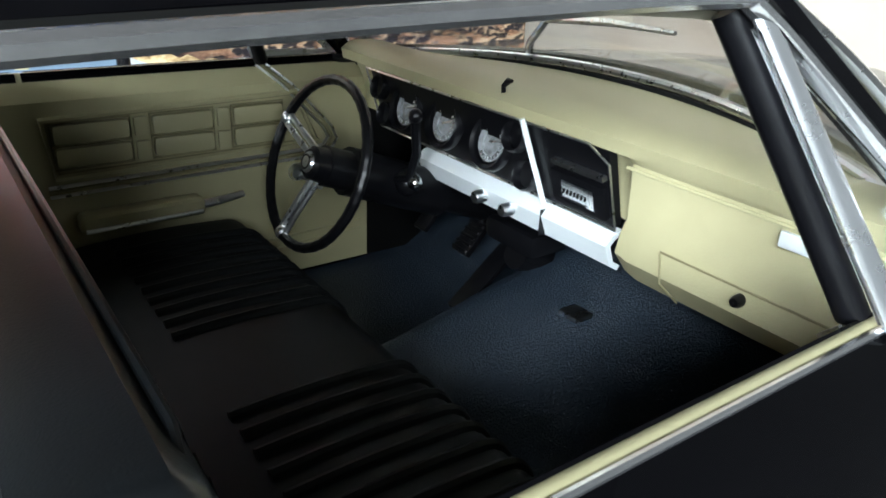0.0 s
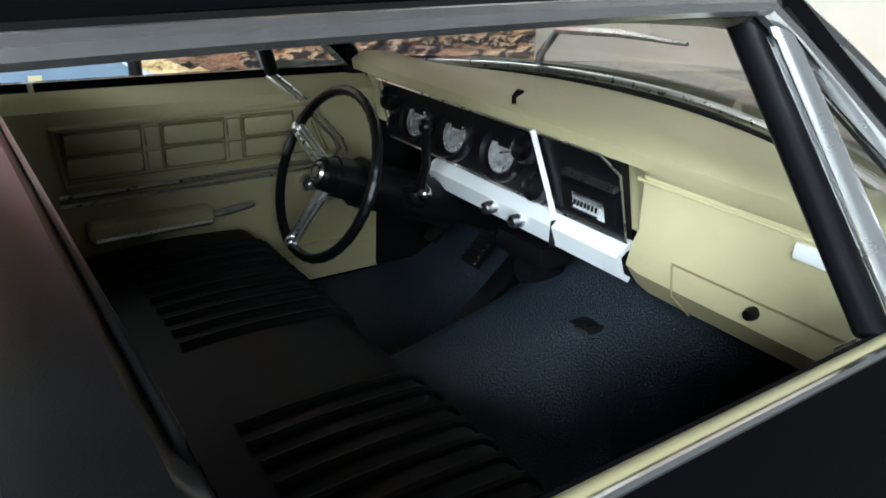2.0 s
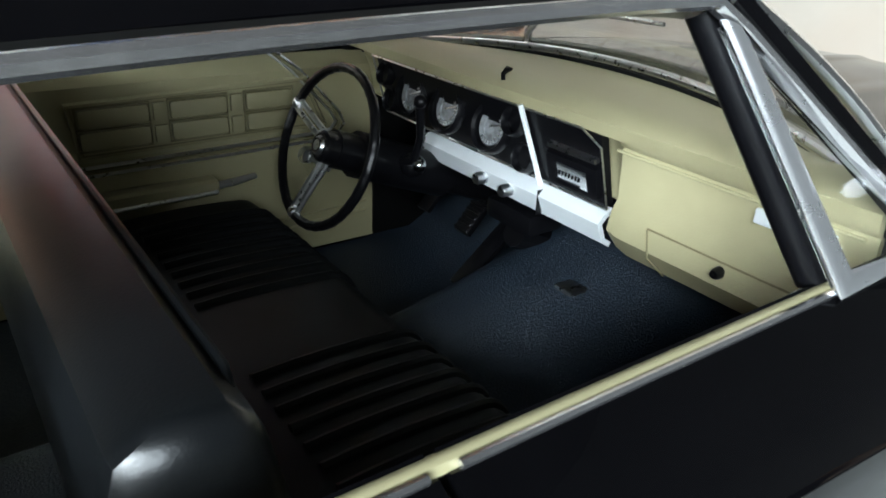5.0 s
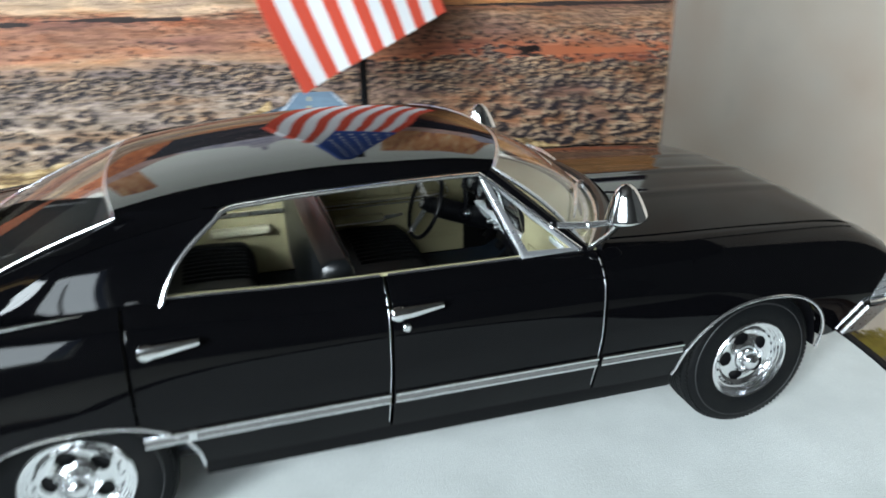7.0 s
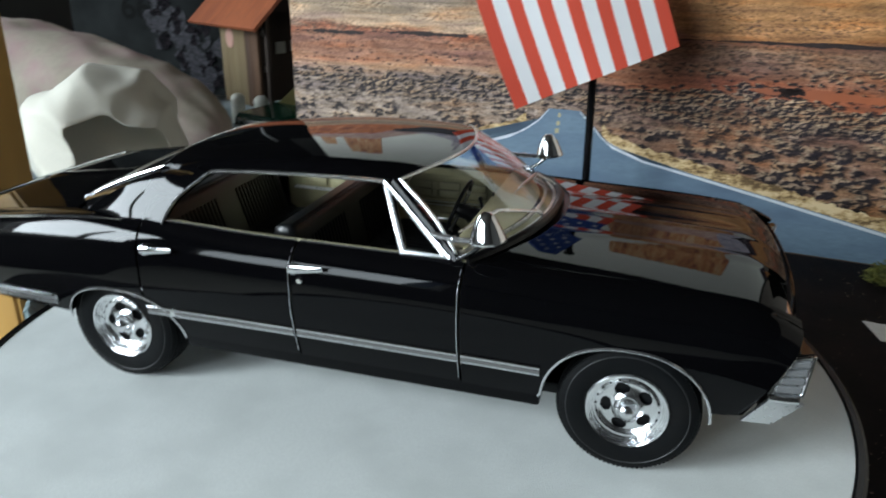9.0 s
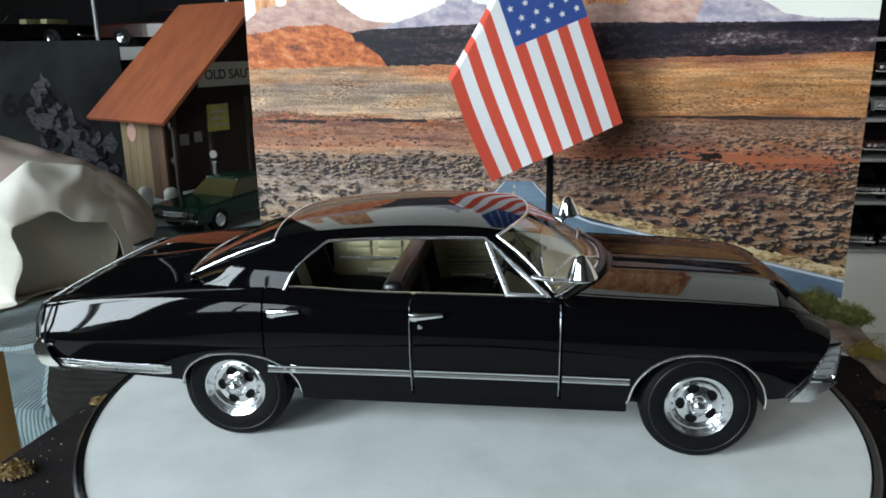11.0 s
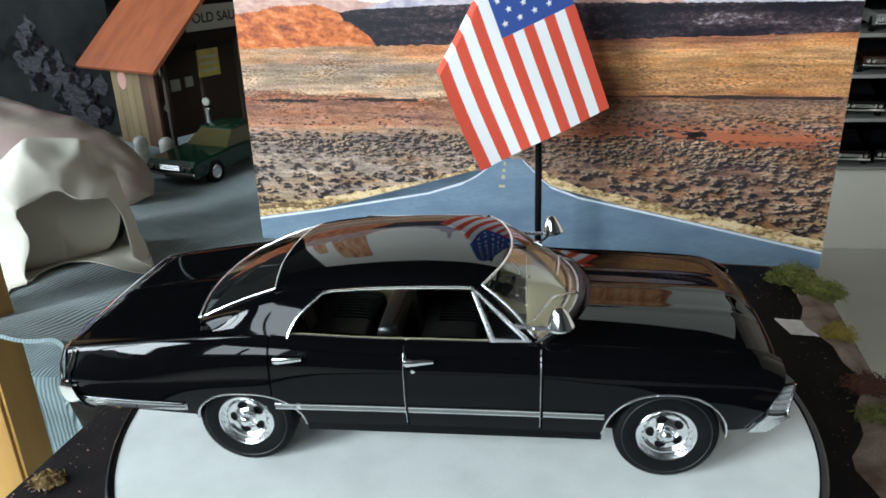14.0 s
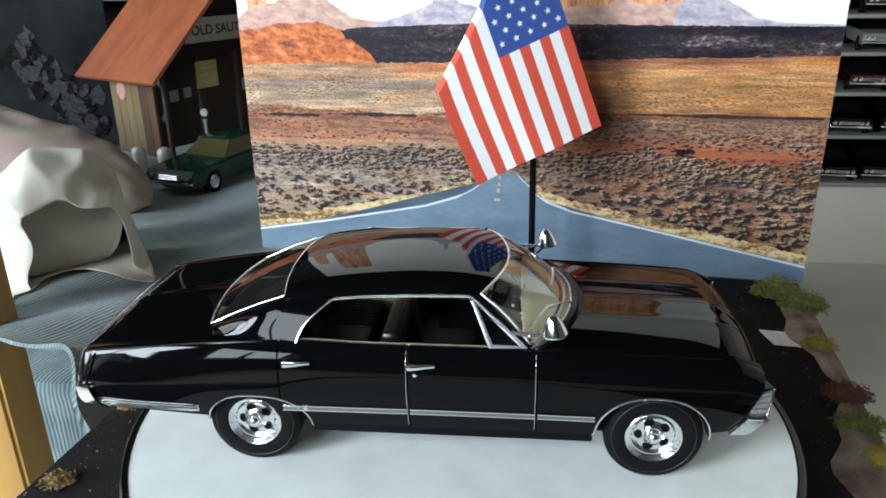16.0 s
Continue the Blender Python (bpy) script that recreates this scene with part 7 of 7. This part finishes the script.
POSTER_ART = print_material("pale_splash_print", "rock", [(0.35, (0.003, 0.003, 0.004)), (0.55, (0.009, 0.007, 0.009)), (0.85, (0.03, 0.024, 0.027))])
POSTER_PALE = print_material("pale_mauve_print", "rock", [(0.30, (0.012, 0.012, 0.014)), (0.55, (0.026, 0.024, 0.03)), (0.85, (0.06, 0.055, 0.065))])
POSTER_ART.node_tree.nodes["Principled BSDF"].inputs["Specular IOR Level"].default_value = 0.03


def slab(name, lo, hi, material, label="", category="", kind="structure", openings=()):
    """A wall, floor or ceiling in real metres. openings (a0, a1, z0, z1) go through a wall along its longer side."""
    bm = bmesh.new()
    if not openings:
        box(bm, lo, hi)
    else:
        along = 0 if hi[0] - lo[0] > hi[1] - lo[1] else 1
        cuts = sorted({lo[along], hi[along], *(c for o in openings for c in o[:2])})
        for a, b in zip(cuts, cuts[1:]):
            gap = [o for o in openings if o[0] <= a and b <= o[1]]
            for z0, z1 in ([(lo[2], gap[0][2]), (gap[0][3], hi[2])] if gap else [(lo[2], hi[2])]):
                p, q = list(lo), list(hi)
                p[along], q[along], p[2], q[2] = a, b, z0, z1
                box(bm, p, q)
    ob = bm_object(name, bm, material, None, "", 0, 1)
    return tagged(ob, label, category or name.split("_")[0], "", kind)


slab("floor", (-2.4, -2.6, -0.95), (1.56, 2.75, -0.85), FLOOR, "plain light grey floor")
slab("ceiling", (-2.4, -2.6, 1.75), (1.56, 2.75, 1.85), CEILING, "plain dark timber ceiling")
slab("wall_north", (-2.4, 2.65, -0.85), (1.56, 2.75, 1.75), WALL, "plain dark wall")
# assumed wall, kept pale to brighten what lies beyond the windshield
slab("wall_east", (1.46, -0.1, -0.85), (1.56, 2.65, 1.75), WALL_WARM, "assumed warm beige wall, pale to brighten the view ahead")
# assumed dark wall, added so the doors reflect less light
slab("wall_southeast", (1.46, -2.5, -0.85), (1.56, -0.1, 1.75), WALL_DARK, "plain dark wall", "wall")
slab("wall_west", (-1.76, -2.5, -0.85), (-1.66, 2.65, 1.75), WALL_DARK, "dark wall with a window", openings=[(-1.84, -0.92, 0.20, 1.28), (0.02, 0.70, 0.05, 1.05)])
slab("wall_south", (-1.66, -2.5, -0.85), (1.46, -2.4, 1.75), WALL_DARK, "dark wall with a window", openings=[(-1.50, -0.62, 0.2, 1.5)])


def window(name, cells):
    ob = new(name)
    tagged(ob, "white-framed daylight window", "window", "", "structure")
    for lo, hi in cells:
        bm = bmesh.new()
        box(bm, lo, hi, 0.006)
        part("window_frame", bm, FRAME_WHITE, ob, scale=1)


window("window_1", [((-1.72, -1.84, 0.20), (-1.66, -1.79, 1.28)), ((-1.72, -0.97, 0.20), (-1.66, -0.92, 1.28)), ((-1.72, -1.79, 0.20), (-1.66, -0.97, 0.25)), ((-1.72, -1.79, 1.23), (-1.66, -0.97, 1.28)), ((-1.54, -1.40, 0.25), (-1.51, -1.36, 1.23))])
window("window_3", [((-1.72, 0.02, 0.05), (-1.66, 0.07, 1.05)), ((-1.72, 0.65, 0.05), (-1.66, 0.70, 1.05)), ((-1.72, 0.07, 0.05), (-1.66, 0.65, 0.10)), ((-1.72, 0.07, 1.0), (-1.66, 0.65, 1.05))])
window("window_2", [((-1.50, -2.46, 0.2), (-1.45, -2.40, 1.5)), ((-0.67, -2.46, 0.2), (-0.62, -2.40, 1.5)), ((-1.45, -2.46, 0.2), (-0.67, -2.40, 0.25)), ((-1.45, -2.46, 1.45), (-0.67, -2.40, 1.5)), ((-1.10, -2.24, 0.25), (-1.06, -2.21, 1.45))])

# the support under everything
desk = thing("desk", "brown wooden desk under the cover and the base board", "desk")
bm = bmesh.new()
box(bm, (-3.7, -3.8, -1.5), (4.2, 5.6, -0.93), 0.05)
part("top", bm, BROWN_WOOD, desk)
for lx, ly in ((-3.3, -3.4), (3.8, -3.4), (-3.3, 5.2), (3.8, 5.2)):
    bm = bmesh.new()
    box(bm, (lx - 0.3, ly - 0.3, -15.3), (lx + 0.3, ly + 0.3, -1.5), 0.05)
    part("leg", bm, BROWN_WOOD, desk)
bed = thing("divan", "low dark divan bed under the bed cover", "bed")
bm = bmesh.new()
box(bm, (-28, 4.9, -15.3), (-0.5, 24, -3.1), 0.2)
part("mattress", bm, BLANKET, bed)

# ---- display cabinet with model cars
cab = thing("display_cabinet", "open display cabinet with pale shelves of model cars", "cabinet")
bm = bmesh.new()
box(bm, (16.8, 46.2, -15.3), (25.9, 46.8, 14), 0.05)
part("back", bm, SHELF_BACK, cab, "dark cabinet back")
bm = bmesh.new()
box(bm, (16.8, 41.2, -15.3), (25.9, 46.2, -10.0), 0.1)
part("plinth", bm, CABINET_GREY, cab, "grey cabinet front")
bm = bmesh.new()
box(bm, (16.7, 40.6, -15.3), (16.98, 46.8, 14), 0.04)
part("side", bm, SHELF_BACK, cab, "dark cabinet side")
bm = bmesh.new()
box(bm, (25.9, 40.6, -15.3), (26.2, 46.8, 14), 0.04)
part("side", bm, SHELF_BACK, cab, "dark cabinet side")
for z in (-9.7, -6.75, -4.2, -1.9, 0.2, 2.6):
    bm = bmesh.new()
    box(bm, (17.0, 40.6, z - 0.22), (25.9, 46.2, z), 0.04)
    part("shelf", bm, SHELF_WOOD, cab, "pale shelf board")
for x, z, paint, lab in ((20.3, -9.7, PAINT, "black"), (22.9, -9.7, PAINT, "black"), (25.0, -9.7, TEAL_PAINT, "teal"), (20.6, -6.75, PAINT, "black"), (23.5, -6.75, PAINT, "black"), (21.3, -4.2, RED_PAINT, "dark red"), (24.2, -4.2, PAINT, "black"), (21.6, -1.9, SHELF_WOOD, "pale grey"), (24.0, -1.9, SHELF_WOOD, "pale grey"), (21.4, 0.2, RED_PAINT, "dark red")):
    small_car((x, 43.2, z), -100, 1.2, paint, lab + " model car facing out on a cabinet shelf")

shelf = thing("wall_shelf", "pale wall shelf carrying two model cars", "shelf")
bm = bmesh.new()
box(bm, (-33, 32.2, 1.9), (-8, 36.5, 2.55), 0.05)
part("board", bm, SHELF_WOOD, shelf, "white shelf edge")
bm = bmesh.new()
box(bm, (-33, 36.5, -6), (-8, 36.9, 12), 0.05)
part("back", bm, SHELF_BACK, shelf, "dark shelf back")
for x in (-21.9, -14.8):
    bm = bmesh.new()
    rod(bm, (x, 32.6, 2.55), (x, 32.6, 12.0), 0.11)
    part("upright", bm, DULL_METAL, shelf, "thin metal upright at the shelf front")
small_car((-26.3, 33.8, 2.55), 180, 1.3, PAINT, "black open model car on the wall shelf", roof=False, seat=CREAM_SEAT)
small_car((-18.6, 33.8, 2.55), 180, 1.3, RED_PAINT, "dark red model car on the wall shelf")

board = thing("route_board", "dark printed board with route number and pale splashes", "picture board", at=(-17.6, 20.6, -2.7), turn=12)
bm = bmesh.new()
box(bm, (-3.2, 0, 0), (3.2, 0.1, 5.5), 0.02)
part("panel", bm, POSTER, board)
rs = random.Random(12)
for k in range(110):
    t = rs.random()
    cx, cz, rr = 0.2 + 1.9 * t + rs.gauss(0, 0.34), min(max(3.3 - 2.6 * t + rs.gauss(0, 0.45), 0.3), 4.6), rs.uniform(0.08, 0.36)
    bm = bmesh.new()
    bm.faces.new([bm.verts.new((cx + rr * math.cos(a) * rs.uniform(0.4, 1.2), -0.012 - 0.0008 * k, cz + 1.3 * rr * math.sin(a) * rs.uniform(0.4, 1.2))) for a in (2 * math.pi * n / 11 for n in range(11))])
    part("splash_print", bm, POSTER_PALE if k % 5 > 1 else POSTER_ART, board, smooth=0)
text_mesh("route_number", "66", 1.2, SOFT_BLACK, board, Matrix.Translation((-0.6 * S, -0.02 * S, 3.2 * S)) @ Matrix.Rotation(radians(90), 4, "X"))
